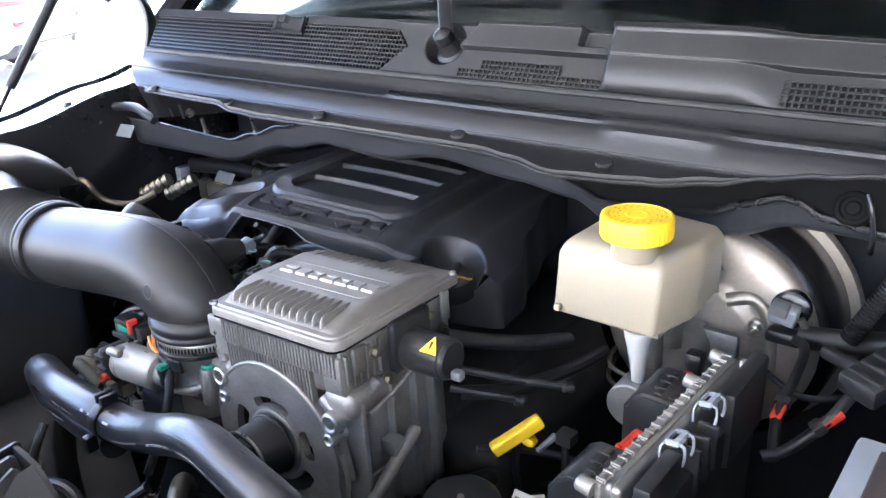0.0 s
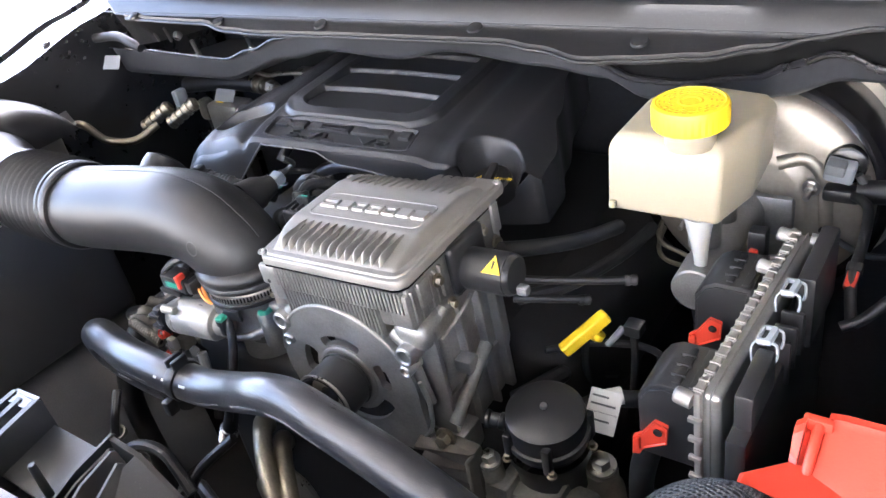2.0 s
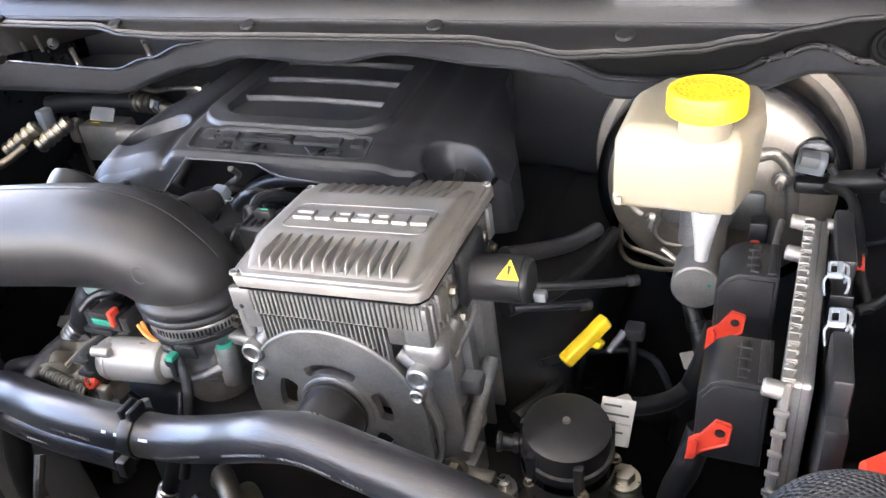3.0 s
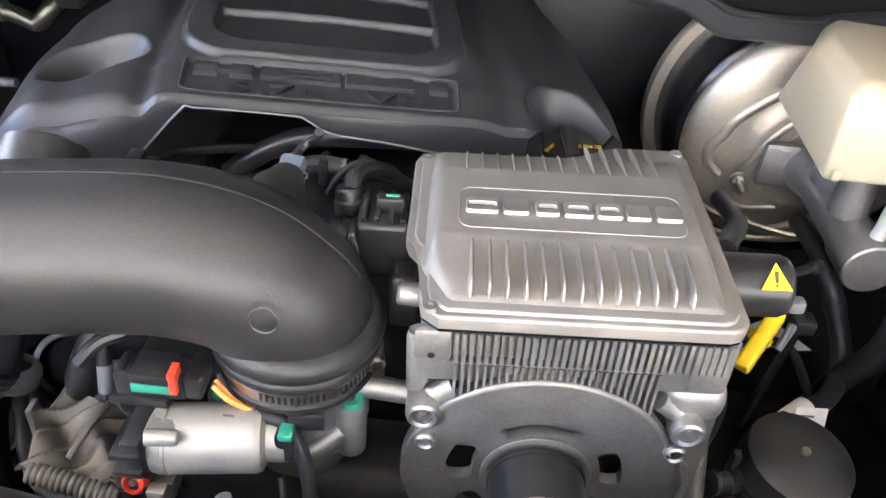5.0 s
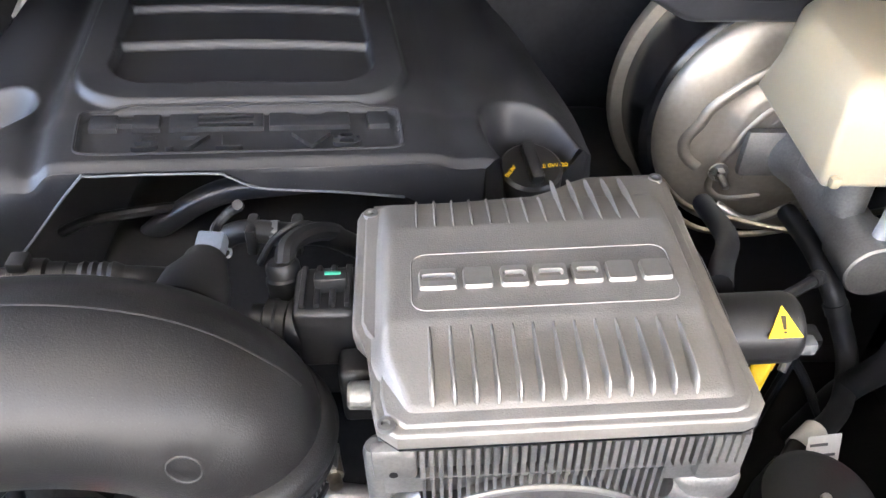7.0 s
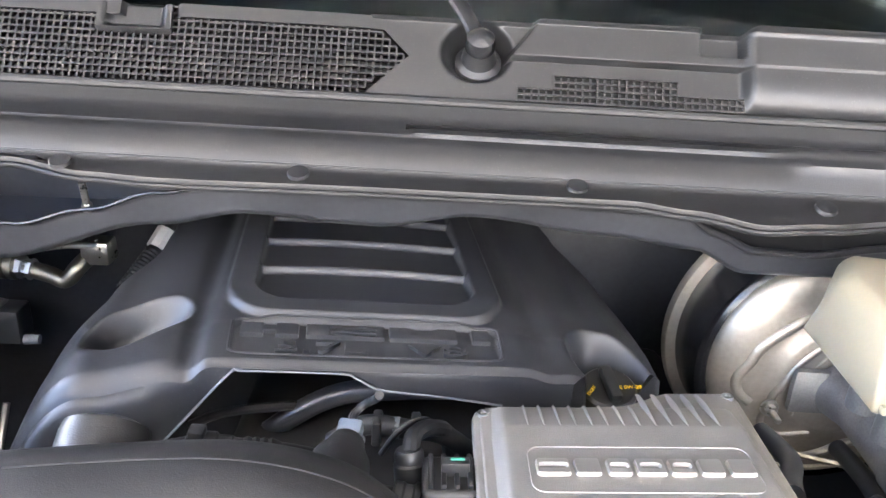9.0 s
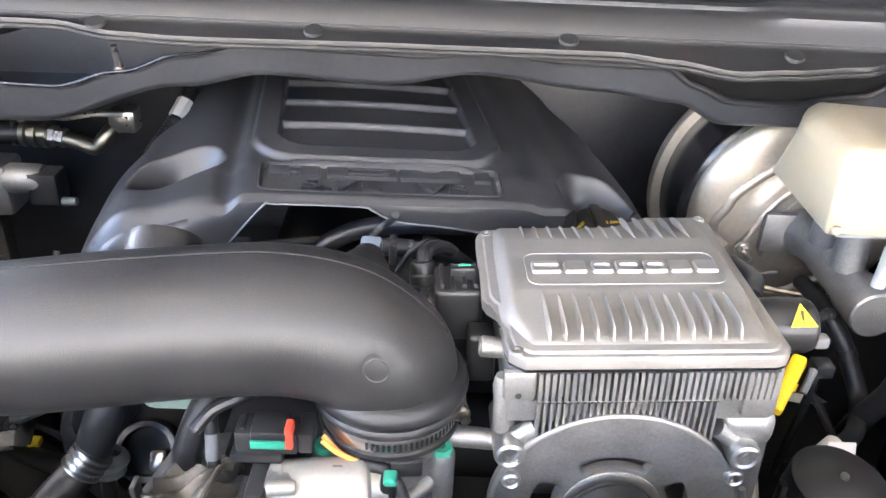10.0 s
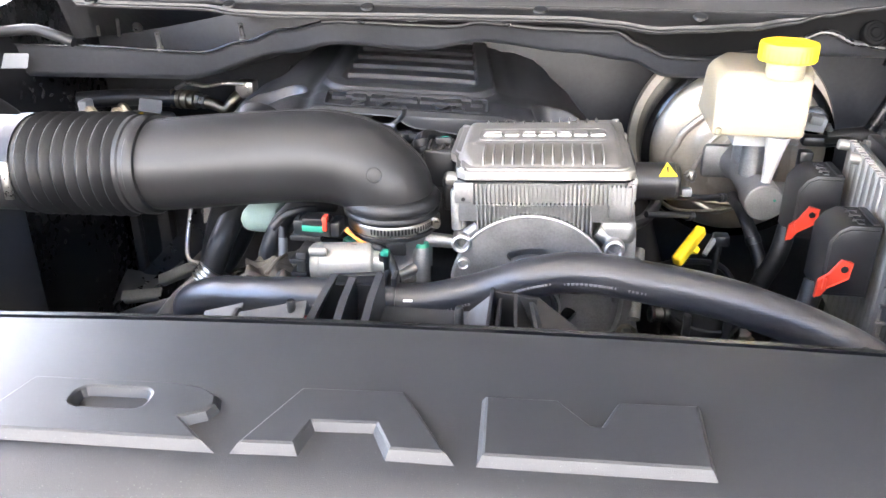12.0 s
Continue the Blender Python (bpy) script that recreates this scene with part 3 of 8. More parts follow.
bm = sheet(shape(), notch, 40, 20, 0.003, Vector((0, 0.8, -0.5)))
part("notch", bm, COWL, cowl)
# tray behind the mesh; its colour holds the darkness of the holes
bm = shape()
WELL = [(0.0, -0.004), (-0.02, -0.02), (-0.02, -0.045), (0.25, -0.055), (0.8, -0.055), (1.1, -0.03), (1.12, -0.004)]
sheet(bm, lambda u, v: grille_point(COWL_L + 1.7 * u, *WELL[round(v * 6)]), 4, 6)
part("mesh_shadow_box", bm, VOID, cowl, "air well behind the mesh, its shade put into near-black colour")


MESH = 0.0080


def mesh_bars(bm, x0, x1, v0, v1, rows=0, deep=0.006, half=0.00115):
    """Crossing moulded bars between two stations, level with the skin."""
    n = max(1, round((x1 - x0) / MESH))
    rows = rows or max(1, round((v1 - v0) * 0.0805 / MESH))
    nrm = Vector((0, 0.0675, -0.0426)).normalized() * deep
    for i in range(n + 1):
        x = x0 + (x1 - x0) * i / n
        a, b = grille_point(x, v0), grille_point(x, v1)
        d = Vector((half, 0, 0))
        f = [bm.verts.new(p) for p in (a - d, a + d, b + d, b - d, a - d * 0.6 + nrm, a + d * 0.6 + nrm, b + d * 0.6 + nrm, b - d * 0.6 + nrm)]
        for q in ((0, 1, 2, 3), (0, 3, 7, 4), (1, 5, 6, 2)):
            bm.faces.new([f[k] for k in q])
    for j in range(rows + 1):
        v = v0 + (v1 - v0) * j / rows
        a, b = grille_point(x0, v, 0.0005), grille_point(x1, v, 0.0005)
        dv = (G1 - G0).normalized() * half
        f = [bm.verts.new(p) for p in (a - dv, b - dv, b + dv, a + dv, a - dv * 0.6 + nrm, b - dv * 0.6 + nrm, b + dv * 0.6 + nrm, a + dv * 0.6 + nrm)]
        for q in ((0, 1, 2, 3), (0, 4, 5, 1), (3, 2, 6, 7)):
            bm.faces.new([f[k] for k in q])


bm = shape()
VROW = MESH / 0.0805
mesh_bars(bm, -0.93, -0.546, 0.0, 11 * VROW, 11)
mesh_bars(bm, -0.546, -0.466, 0.0, 7 * VROW, 7)
mesh_bars(bm, -0.466, -0.258, 0.0, 11 * VROW, 11)
for i, (lo, hi) in enumerate(((1, 10), (2, 9), (3, 9), (3, 8), (4, 7), (5, 6))):
    mesh_bars(bm, -0.258 + MESH * i, -0.258 + MESH * (i + 1), lo * VROW, hi * VROW, hi - lo)
m1 = part("intake_mesh", bm, COWL, cowl, "open square plastic mesh")
m1["kind"] = "stuff"
bm = shape()
for x0, x1, v1 in ((-0.085, -0.045, 0.20), (-0.045, 0.091, 0.40), (0.091, 0.163, 0.20), (0.40, 0.775, 0.44)):
    mesh_bars(bm, x0, x1, 0.02, v1, deep=0.003)
    # flat near-black sheet proud of the skin, standing for shaded holes
    part("mesh_shade_sheet", sheet(shape(), lambda u, v: grille_point(x0 + (x1 - x0) * u, 0.02 + (v1 - 0.02) * v, 0.0012), 4, 2), VOID, cowl)
for v in bm.verts:
    v.co += Vector((0, -0.0844, 0.0534)) * 0.045
for x0, x1 in ((0.50, 0.775),):
    bars = shape()
    mesh_bars(bars, x0, x1, 0.86, 1.04, deep=0.003)
    for v in bars.verts:
        v.co += Vector((0, -0.0844, 0.0534)) * 0.11
    part("upper_mesh", bars, COWL, cowl, "open square plastic mesh")["kind"] = "stuff"
m2 = part("lower_mesh", bm, COWL, cowl, "open square plastic mesh")
m2["kind"] = "stuff"

# windscreen and the dark dash behind it
bm = shape()
sheet(bm, lambda u, v: (-1.0 + 1.78 * u, 0.455 + 0.62 * v + 0.10 * (2 * u - 1) ** 2, 1.385 + 0.48 * v), 24, 6, 0.005, Vector((0, 0.5, -0.8)))
ws = thing("windscreen", "raked laminated windscreen with a black foot band", "windscreen", (-0.11, 0.5, 1.385))
part("glass", bm, GLASSMAT, ws)
bm = shape()
sheet(bm, lambda u, v: (-1.0 + 1.78 * u, 0.462 + 0.10 * v + 0.10 * (2 * u - 1) ** 2, 1.382 + 0.077 * v), 24, 2)
part("foot_band", bm, GLOSS, ws, "black enamel band")
bm = shape()
sheet(bm, lambda u, v: (-1.0 + 1.78 * u, 0.58 + 0.75 * v, 1.40 + 0.04 * math.sin(3.1 * v)), 20, 8, 0.02)
single("dashboard", bm, COWL, "dark dashboard top behind the windscreen", "dashboard")
cab = thing("cab", "dark truck cab with pillars and roof", "cab", (-0.11, 1.3, 0.5))
# rear panel, roof, doors and seats are out of view, added to stop sun
part("rear_panel", box(shape(), (-1.0, 2.35, 0.4), (0.78, 2.40, 1.87)), BAY, cab)
part("roof", box(shape(), (-1.02, 1.02, 1.865), (0.80, 2.4, 1.90), bev=0.015), PAINT, cab)
for x in (-1.06, 0.80):
    part("door", box(shape(), (x, 0.62, 0.35), (x + 0.04, 2.4, 1.42), bev=0.01), PAINT, cab)
    part("side_glass", box(shape(), (x + 0.01, 1.05, 1.42), (x + 0.03, 2.36, 1.87)), GLOSS, cab, "dark side glass")
part("seat_row", box(shape(), (-0.95, 1.7, 0.5), (0.73, 1.95, 1.55), bev=0.05), BAY, cab)
for x in (-1.02, 0.80):
    part("pillar", sweep(shape(), [(x, 0.46, 1.34), (x, 0.7, 1.55), (x * 0.97, 1.1, 1.87)], 0.035, 10, 4), PAINT, cab)

# bonnet, propped open on gas struts
hood = thing("bonnet", "black bonnet raised on gas struts", "bonnet", (-0.11, 0.45, 1.36))
HA = radians(40)


def hood_point(x, s, t):
    """A place on the bonnet: s metres from the hinge line, t outwards."""
    k = abs(x + 0.11) / 1.04
    s = s + 0.03 * k ** 8 * max(0.0, 1 - s / 0.6)
    return Vector((x, 0.555 - 0.12 * k ** 4 - s * math.cos(HA) + t * math.sin(HA), 1.545 - 0.17 * k ** 5 + s * math.sin(HA) + t * math.cos(HA)))


bm = shape()
sheet(bm, lambda u, v: hood_point(-1.135 + 2.05 * u, 0.0 + 1.25 * v, 0.05 + 0.06 * math.sin(math.pi * u) + 0.02 * math.sin(math.pi * v)), 24, 12, 0.004, Vector((0, -0.8, -0.4)))
part("outer_skin", bm, PAINT, hood)
bm = shape()
sheet(bm, lambda u, v: hood_point(-1.125 + 2.03 * u, 0.01 + 1.2 * v, 0.01 - 0.03 * (0.5 + 0.5 * math.cos(10 * math.pi * u)) * math.sin(math.pi * v)), 60, 20, 0.004, Vector((0, 0.8, 0.4)))
part("inner_frame", bm, PAINT, hood)
for x, s in ((-0.97, 1), (0.75, -1)):
    bm = shape()
    sweep(bm, [(x, 0.40, 1.30), (x, 0.42, 1.38), (x - s * 0.03, 0.42, 1.44), (x - s * 0.10, 0.40, 1.53), (x - s * 0.16, 0.36, 1.62)], 0.030, 12, 5, flat=0.4)
    part("hinge_arm", bm, PLASTIC, hood, "black steel hinge arm")
for x in (-1.12, 0.90):
    part("edge_lip", sweep(shape(), [hood_point(x, 0.02 + 1.2 * k / 8, 0.004) for k in range(9)], 0.012, 10, 3), PAINT, hood, "rolled edge of the bonnet")
for x in (-0.90, 0.68):
    part("hinge_bracket", box(shape(), (x - 0.05, 0.40, 1.455), (x + 0.05, 0.47, 1.475), pose(0, 0, 0, 0, 0, 0), 0.006), PAINT, hood, "folded steel hinge bracket")


def strut(x):
    st = thing("gas_strut", "black gas strut with a slim bright rod", "strut", (x, 0.08, 1.14))
    a, m, b = Vector((x, 0.07, 1.13)), Vector((x, 0.172, 1.268)), Vector((x, 0.40, 1.565))
    part("rod", sweep(shape(), [a, a.lerp(m, 0.5), m], 0.0045, 10, 3), GLOSS, st)
    part("cylinder", sweep(shape(), [(*m, 0.007), (*m.lerp(b, 0.02), 0.0115), (*m.lerp(b, 0.5), 0.0115), (*b, 0.0115)], 0.011, 16, 3), PLASTIC, st)
    part("ball_joint", lathe(shape(), [(0, -0.012), (0.009, -0.008), (0.009, 0.008), (0, 0.012)], a, (1, 0, 0), 16), PLASTIC, st)


strut(-1.15)


def wiper(px, pts, blade):
    w = thing("wiper", "black wiper arm on a domed pivot nut", "wiper", (px, 0.415, 1.36))
    part("boss", lathe(shape(), [(0, 0), (0.026, 0), (0.026, 0.008), (0.02, 0.012), (0.016, 0.03), (0, 0.03)], (px, 0.428, 1.362), (0, -0.62, 0.78), 28), PLASTIC, w)
    part("pivot_nut", lathe(shape(), [(0, 0), (0.0165, 0), (0.0165, 0.008), (0.015, 0.016), (0.008, 0.021), (0, 0.022)], (px, 0.408, 1.386), (0, -0.62, 0.78), 28), GLOSS, w, "domed black cap")
    part("arm", sweep(shape(), pts, 0.0115, 12, 6, flat=0.5), PLASTIC, w)
    part("blade", sweep(shape(), blade, 0.008, 8, 6), PLASTIC, w)


wiper(-0.127, [(-0.127, 0.41, 1.392), (-0.148, 0.435, 1.422), (-0.178, 0.465, 1.449), (-0.25, 0.488, 1.456), (-0.46, 0.50, 1.45), (-0.62, 0.51, 1.445)],
      [(-0.95, 0.53, 1.435), (-0.6, 0.515, 1.452), (-0.2, 0.52, 1.46), (0.0, 0.525, 1.46)])
wiper(0.62, [(0.62, 0.42, 1.39), (0.60, 0.45, 1.43), (0.5, 0.48, 1.46), (0.3, 0.52, 1.48), (0.2, 0.535, 1.51), (0.05, 0.54, 1.51)],
      [(0.66, 0.5, 1.46), (0.3, 0.54, 1.50), (0.0, 0.55, 1.51)])


# ---- front panel over the radiator ----
PM = pose(-0.10, -0.497, 1.13, 0, 0, 3.6)
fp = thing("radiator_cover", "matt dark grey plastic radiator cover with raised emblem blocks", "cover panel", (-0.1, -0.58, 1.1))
prof = [(0.012, -0.05), (0.012, -0.008), (0.006, -0.001), (0.0, 0.0), (-0.10, 0.001), (-0.165, -0.001), (-0.185, -0.006), (-0.20, -0.018), (-0.212, -0.045), (-0.22, -0.12),
        (-0.215, -0.12), (-0.205, -0.05), (-0.18, -0.012), (0.004, -0.008), (0.004, -0.05)]
part("panel", extruded(shape(), prof, -0.75, 0.68, 40, lambda x, y, z: PM @ Vector((x, y - 0.02 * (x / 0.7) ** 2, z - 0.012 * (x / 0.7) ** 2))), PANEL, fp)
part("rear_lip", extruded(shape(), [(0.013, -0.002), (0.022, -0.004), (0.022, -0.03), (0.013, -0.03)], -0.75, 0.68, 20,
                          lambda x, y, z: PM @ Vector((x, y - 0.02 * (x / 0.7) ** 2, z - 0.012 * (x / 0.7) ** 2))), GLOSS, fp, "gloss black rear lip")
for out, holes in (([(-0.254, -0.090), (-0.146, -0.090), (-0.124, -0.095), (-0.110, -0.105), (-0.107, -0.117), (-0.112, -0.127), (-0.124, -0.133), (-0.098, -0.158), (-0.272, -0.156)],
                    [rounded(-0.209, -0.1225, -0.162, -0.1065, 0.005, 3)]),
                   ([(-0.058, -0.089), (0.018, -0.088), (0.056, -0.158), (0.012, -0.157), (0.0, -0.132), (-0.038, -0.133), (-0.044, -0.157), (-0.088, -0.158)], []),
                   ([(0.0695, -0.089), (0.124, -0.089), (0.1445, -0.116), (0.1485, -0.116), (0.162, -0.089), (0.221, -0.088), (0.2165, -0.160), (0.0692, -0.158)], [])):
    part("emblem_block", raised_block(out, holes, -0.001, 0.0068, 0.0035, PM, 0.0018), PANEL, fp, "raised bevelled block", 20)


sh = thing("fan_shroud", "black moulded fan shroud with two ribbed towers", "fan shroud", (-0.1, -0.45, 0.9))
part("shelf", sheet(shape(), lambda u, v: (-0.31 + 0.56 * u, -0.50 + 0.10 * v, 1.066 - 0.02 * v), 30, 4, 0.004), PLASTIC, sh)
part("rear_plate", sheet(shape(), lambda u, v: (-0.34 + 0.62 * u, -0.388, 1.056 - 0.55 * v), 30, 8, 0.005, Vector((0, -1, 0))), PLASTIC, sh)


def rib(name, x0, x1, y0, y1, z1, slope=0.03, half=0.0016, mat=None):
    """A thin moulded rib: its root lies at x0, its crest at x1."""
    pts = [(y0, 1.03), (y0, z1 - slope), (0.4 * y0 + 0.6 * y1, z1 - 0.2 * slope), (y1 - 0.004, z1), (y1, z1 - 0.003), (y1 + 0.003, 1.03)]
    bm = extruded(shape(), pts, -half, half, 1, lambda a, b, c: Vector((a + x0 + (x1 - x0) * (c - 1.03) / (z1 - 1.03), b, c)))
    return part(name, bm, mat or PLASTIC, sh)


rib("rib", -0.226, -0.184, -0.492, -0.385, 1.122, half=0.0034, mat=PANEL)
rib("rib", -0.168, -0.165, -0.492, -0.390, 1.123, half=0.0034, mat=PANEL)
rib("rib", -0.140, -0.140, -0.492, -0.385, 1.126, half=0.0034, mat=PANEL)
part("tower_back", prism(shape(), [(-0.227, 1.03), (-0.186, 1.120), (-0.139, 1.1255), (-0.139, 1.03)], 0.384, 0.389, Matrix(((1, 0, 0, 0), (0, 0, -1, 0), (0, 1, 0, 0), (0, 0, 0, 1))), bev=0.001), PLASTIC, sh)
part("tower_top", sheet(shape(), lambda u, v: (-0.180 + 0.040 * u, -0.400 + 0.014 * v, 1.119 + 0.003 * u + 0.002 * v), 6, 4, 0.003), GLOSS, sh)
rib("rib", -0.034, -0.034, -0.492, -0.375, 1.114)
rib("rib", -0.030, -0.026, -0.492, -0.385, 1.108)
rib("rib", 0.022, -0.012, -0.492, -0.390, 1.116)
rib("rib", 0.060, 0.002, -0.480, -0.395, 1.112, 0.05)
rib("rib", 0.158, 0.150, -0.490, -0.41, 1.088)
rib("rib", 0.180, 0.160, -0.490, -0.41, 1.086)
rib("rib", -0.285, -0.272, -0.490, -0.412, 1.094)
part("tower_back", prism(shape(), [(-0.036, 1.03), (-0.036, 1.112), (-0.020, 1.110), (0.008, 1.106), (0.075, 1.045), (0.075, 1.03)], 0.378, 0.383, Matrix(((1, 0, 0, 0), (0, 0, -1, 0), (0, 1, 0, 0), (0, 0, 0, 1))), bev=0.001), PLASTIC, sh)
part("tower_flank", sheet(shape(), lambda u, v: (0.004 + 0.068 * u + 0.004 * v, -0.45 + 0.066 * v, 1.096 - 0.054 * u + 0.014 * v), 8, 6, 0.003), PANEL, sh, "sloping satin flank")
part("bridge", sheet(shape(), lambda u, v: (-0.139 + 0.104 * u, -0.45 + 0.064 * v, 1.080 + 0.010 * v + 0.02 * max(0, u - 0.8) / 0.2 * v), 10, 5, 0.003), PANEL, sh)
part("flank_plate", sheet(shape(), lambda u, v: (-0.255 + 0.062 * u, -0.488 + 0.036 * v + 0.006 * u * v, 1.092 + 0.018 * v + 0.014 * u * v), 8, 5, 0.003), PANEL, sh, "sloping satin flank")
part("flank_plate", sheet(shape(), lambda u, v: (-0.312 + 0.04 * u, -0.43 + 0.026 * v, 1.062 + 0.012 * u + 0.018 * v), 5, 4, 0.003), PLASTIC, sh, "sloping dark flank")
for x, y in ((-0.206, -0.452), (-0.058, -0.443)):
    part("post", lathe(shape(), [(0, 0.06), (0.0032, 0.06), (0.004, 0.056), (0.0045, 0), (0, 0)], (x, y, 1.066), (0, 0, 1), 12), PLASTIC, sh)

# ---- radiator hoses ----
hose = thing("radiator_hose", "thick black rubber radiator hose with pale printed lines", "hose", (0, -0.23, 0.9))
HOSE = [(-0.25, -0.185, 0.915), (-0.36, -0.18, 0.910), (-0.432, -0.178, 0.922), (-0.443, -0.182, 0.956), (-0.40, -0.195, 0.981), (-0.349, -0.207, 0.990), (-0.283, -0.222, 1.002),
        (-0.197, -0.228, 1.008), (-0.13, -0.224, 1.006), (-0.06, -0.227, 1.027), (0.0, -0.236, 1.055), (0.05, -0.238, 1.066), (0.11, -0.246, 1.065), (0.22, -0.258, 1.051),
        (0.34, -0.272, 1.011), (0.43, -0.30, 0.953), (0.48, -0.36, 0.88)]
part("tube", sweep(shape(), HOSE, 0.0232, 32, 10), RUBBER, hose)
part("clip", lathe(shape(), [(0.022, -0.007), (0.0255, -0.007), (0.0262, -0.005), (0.0262, 0.005), (0.0255, 0.007), (0.022, 0.007)], (-0.166, -0.2262, 1.0068), (1, 0.05, -0.02), 36), PLASTIC, hose, "black plastic hose clip")
for dx in (-0.0055, 0.0055):
    part("clip_ear", box(shape(), (-0.166 + dx - 0.003, -0.236, 1.028), (-0.166 + dx + 0.003, -0.214, 1.042), bev=0.0015), PLASTIC, hose)
part("clip_foot", box(shape(), (-0.172, -0.262, 0.977), (-0.160, -0.248, 0.998), bev=0.002), PLASTIC, hose)


def on_hose(u, up, fwd, w, name="print_mark", mat=PRINT, parent=None, h=0.0022):
    """A short printed bar on the hose's skin."""
    line = spline(HOSE, 10)
    p, q = Vector(line[u][:3]), Vector(line[u + 1][:3])
    t = (q - p).normalized()
    a = math.radians(up)
    n = Vector((0, -math.cos(a), math.sin(a)))
    n = (n - t * n.dot(t)).normalized()
    b = t.cross(n)
    m = Matrix((t, b, n)).transposed().to_4x4()
    m.translation = p + n * 0.0231 + t * fwd
    return part(name, box(shape(), (-w / 2, -h / 2, 0), (w / 2, h / 2, 0.0006), m), mat, parent)


_r = random.Random(7)


def print_line(u0, n, up, parent, drift=0.0):
    """A run of tiny printed strokes along the hose."""
    for k in range(n):
        if _r.random() < 0.14:
            continue
        for j in range(3):
            on_hose(u0 + k, up + drift * k, -0.004 + 0.004 * j, 0.0012 + 0.0012 * _r.random(), parent=parent, mat=FAINT, h=0.0022 + 0.0008 * _r.random())


print_line(63, 6, 2, hose)
print_line(80, 9, -14, hose, 1.5)
print_line(95, 9, -2, hose)
print_line(108, 14, -8, hose)
for u, w in ((71, 0.005), (73, 0.007), (78, 0.011)):
    on_hose(u, 34, 0.0, w, "white_mark", WHITE, hose, 0.0030)

# ---- intake duct ----
duct = thing("intake_duct", "matt black moulded intake elbow with a ribbed bellows", "intake duct", (-0.2, -0.06, 1.0))
TUBE = [(-0.535, -0.080, 1.110, 0.0600), (-0.50, -0.079, 1.111, 0.0615), (-0.44, -0.074, 1.117, 0.0620), (-0.36, -0.067, 1.124, 0.0615), (-0.29, -0.064, 1.128, 0.0615),
        (-0.24, -0.064, 1.120, 0.0610), (-0.212, -0.063, 1.100, 0.0600), (-0.202, -0.062, 1.088, 0.0590), (-0.2, -0.062, 1.076, 0.0585)]
DUCT_WAY = Vector((-0.182, 0.010, -0.010)).normalized()
DUCT_RING = Vector((-0.520, -0.0803, 1.1103))
part("elbow", sweep(shape(), TUBE, 0.06, 48, 12), DUCT, duct, smooth=60)
prof = []
for i in range(8):
    h = 0.146 * i / 8
    prof += [(0.0585, h), (0.0605, h + 0.003), (0.0695, h + 0.0065), (0.0715, h + 0.0092), (0.0695, h + 0.012), (0.0605, h + 0.0155)]
prof = [(0.045, 0.0)] + prof + [(0.0585, 0.148), (0.045, 0.148)]
part("bellows", lathe(shape(), prof, DUCT_RING + DUCT_WAY * 0.024, DUCT_WAY, 64), DUCT, duct, "ribbed black rubber bellows", 50)
part("ring", lathe(shape(), [(0.055, 0), (0.0655, 0.0), (0.068, 0.004), (0.068, 0.012), (0.0655, 0.014), (0.0655, 0.02), (0.0675, 0.022), (0.0675, 0.028), (0.055, 0.03)], DUCT_RING - DUCT_WAY * 0.006, DUCT_WAY, 56), DUCT, duct)
part("clamp_band", lathe(shape(), [(0.058, 0), (0.0695, 0.0), (0.0695, 0.018), (0.058, 0.018)], DUCT_RING + DUCT_WAY * 0.173, DUCT_WAY, 56), SOFT, duct, "dull steel clamp band")
part("clamp_latch", box(shape(), (-0.006, -0.002, -0.026), (0.006, 0.003, 0.026), pose(-0.702, -0.1395, 1.098, -4, 0, 2), 0.0015), STEEL, duct, "bright latch of the clamp")
part("inlet_pipe", sweep(shape(), [(-0.68, -0.072, 1.102, 0.066), (-0.76, -0.068, 1.098, 0.067), (-0.83, -0.055, 1.097, 0.069), (-0.92, -0.01, 1.09, 0.075)], 0.07, 40, 8), DUCT, duct)
part("collar", lathe(shape(), [(0.055, 0.044), (0.0600, 0.043), (0.0630, 0.040), (0.0655, 0.036), (0.0665, 0.031), (0.0658, 0.027), (0.0630, 0.0245), (0.0622, 0.023), (0.0632, 0.0215), (0.0645, 0.019), (0.0642, 0.016),
                             (0.0615, 0.0135), (0.0590, 0.0125), (0.0575, 0.011), (0.0575, -0.004), (0.052, -0.004)], (-0.198, -0.062, 1.042), (0, 0, 1), 64), DUCT, duct, "stepped soft rubber cuff", 40)
part("hose_clamp", lathe(shape(), [(0.056, 0.0065), (0.0588, 0.0065), (0.0594, 0.005), (0.0594, -0.005), (0.0588, -0.0065), (0.056, -0.0065)], (-0.198, -0.062, 1.0465), (0, 0, 1), 48), STEEL, duct, "perforated steel worm clamp")
part("clamp_screw", lathe(shape(), [(0, 0), (0.0065, 0), (0.0065, 0.016), (0.0045, 0.016), (0.0045, 0.024), (0, 0.024)], (-0.139, -0.062, 1.046), (0.25, -1, 0), 12), BRONZE, duct)
part("clamp_housing", box(shape(), (-0.146, -0.078, 1.038), (-0.133, -0.056, 1.054), bev=0.002), STEEL, duct)
for k in range(22):
    a = math.radians(255 + 4.4 * k)
    mm = Matrix.Translation((-0.198 + 0.0594 * math.cos(a), -0.062 + 0.0594 * math.sin(a), 1.0465)) @ pose(0, 0, 0, 0, 0, math.degrees(a))
    part("clamp_slot", box(shape(), (-0.0002, -0.0011, -0.0035), (0.0004, 0.0011, 0.0035), mm), DARK, duct)
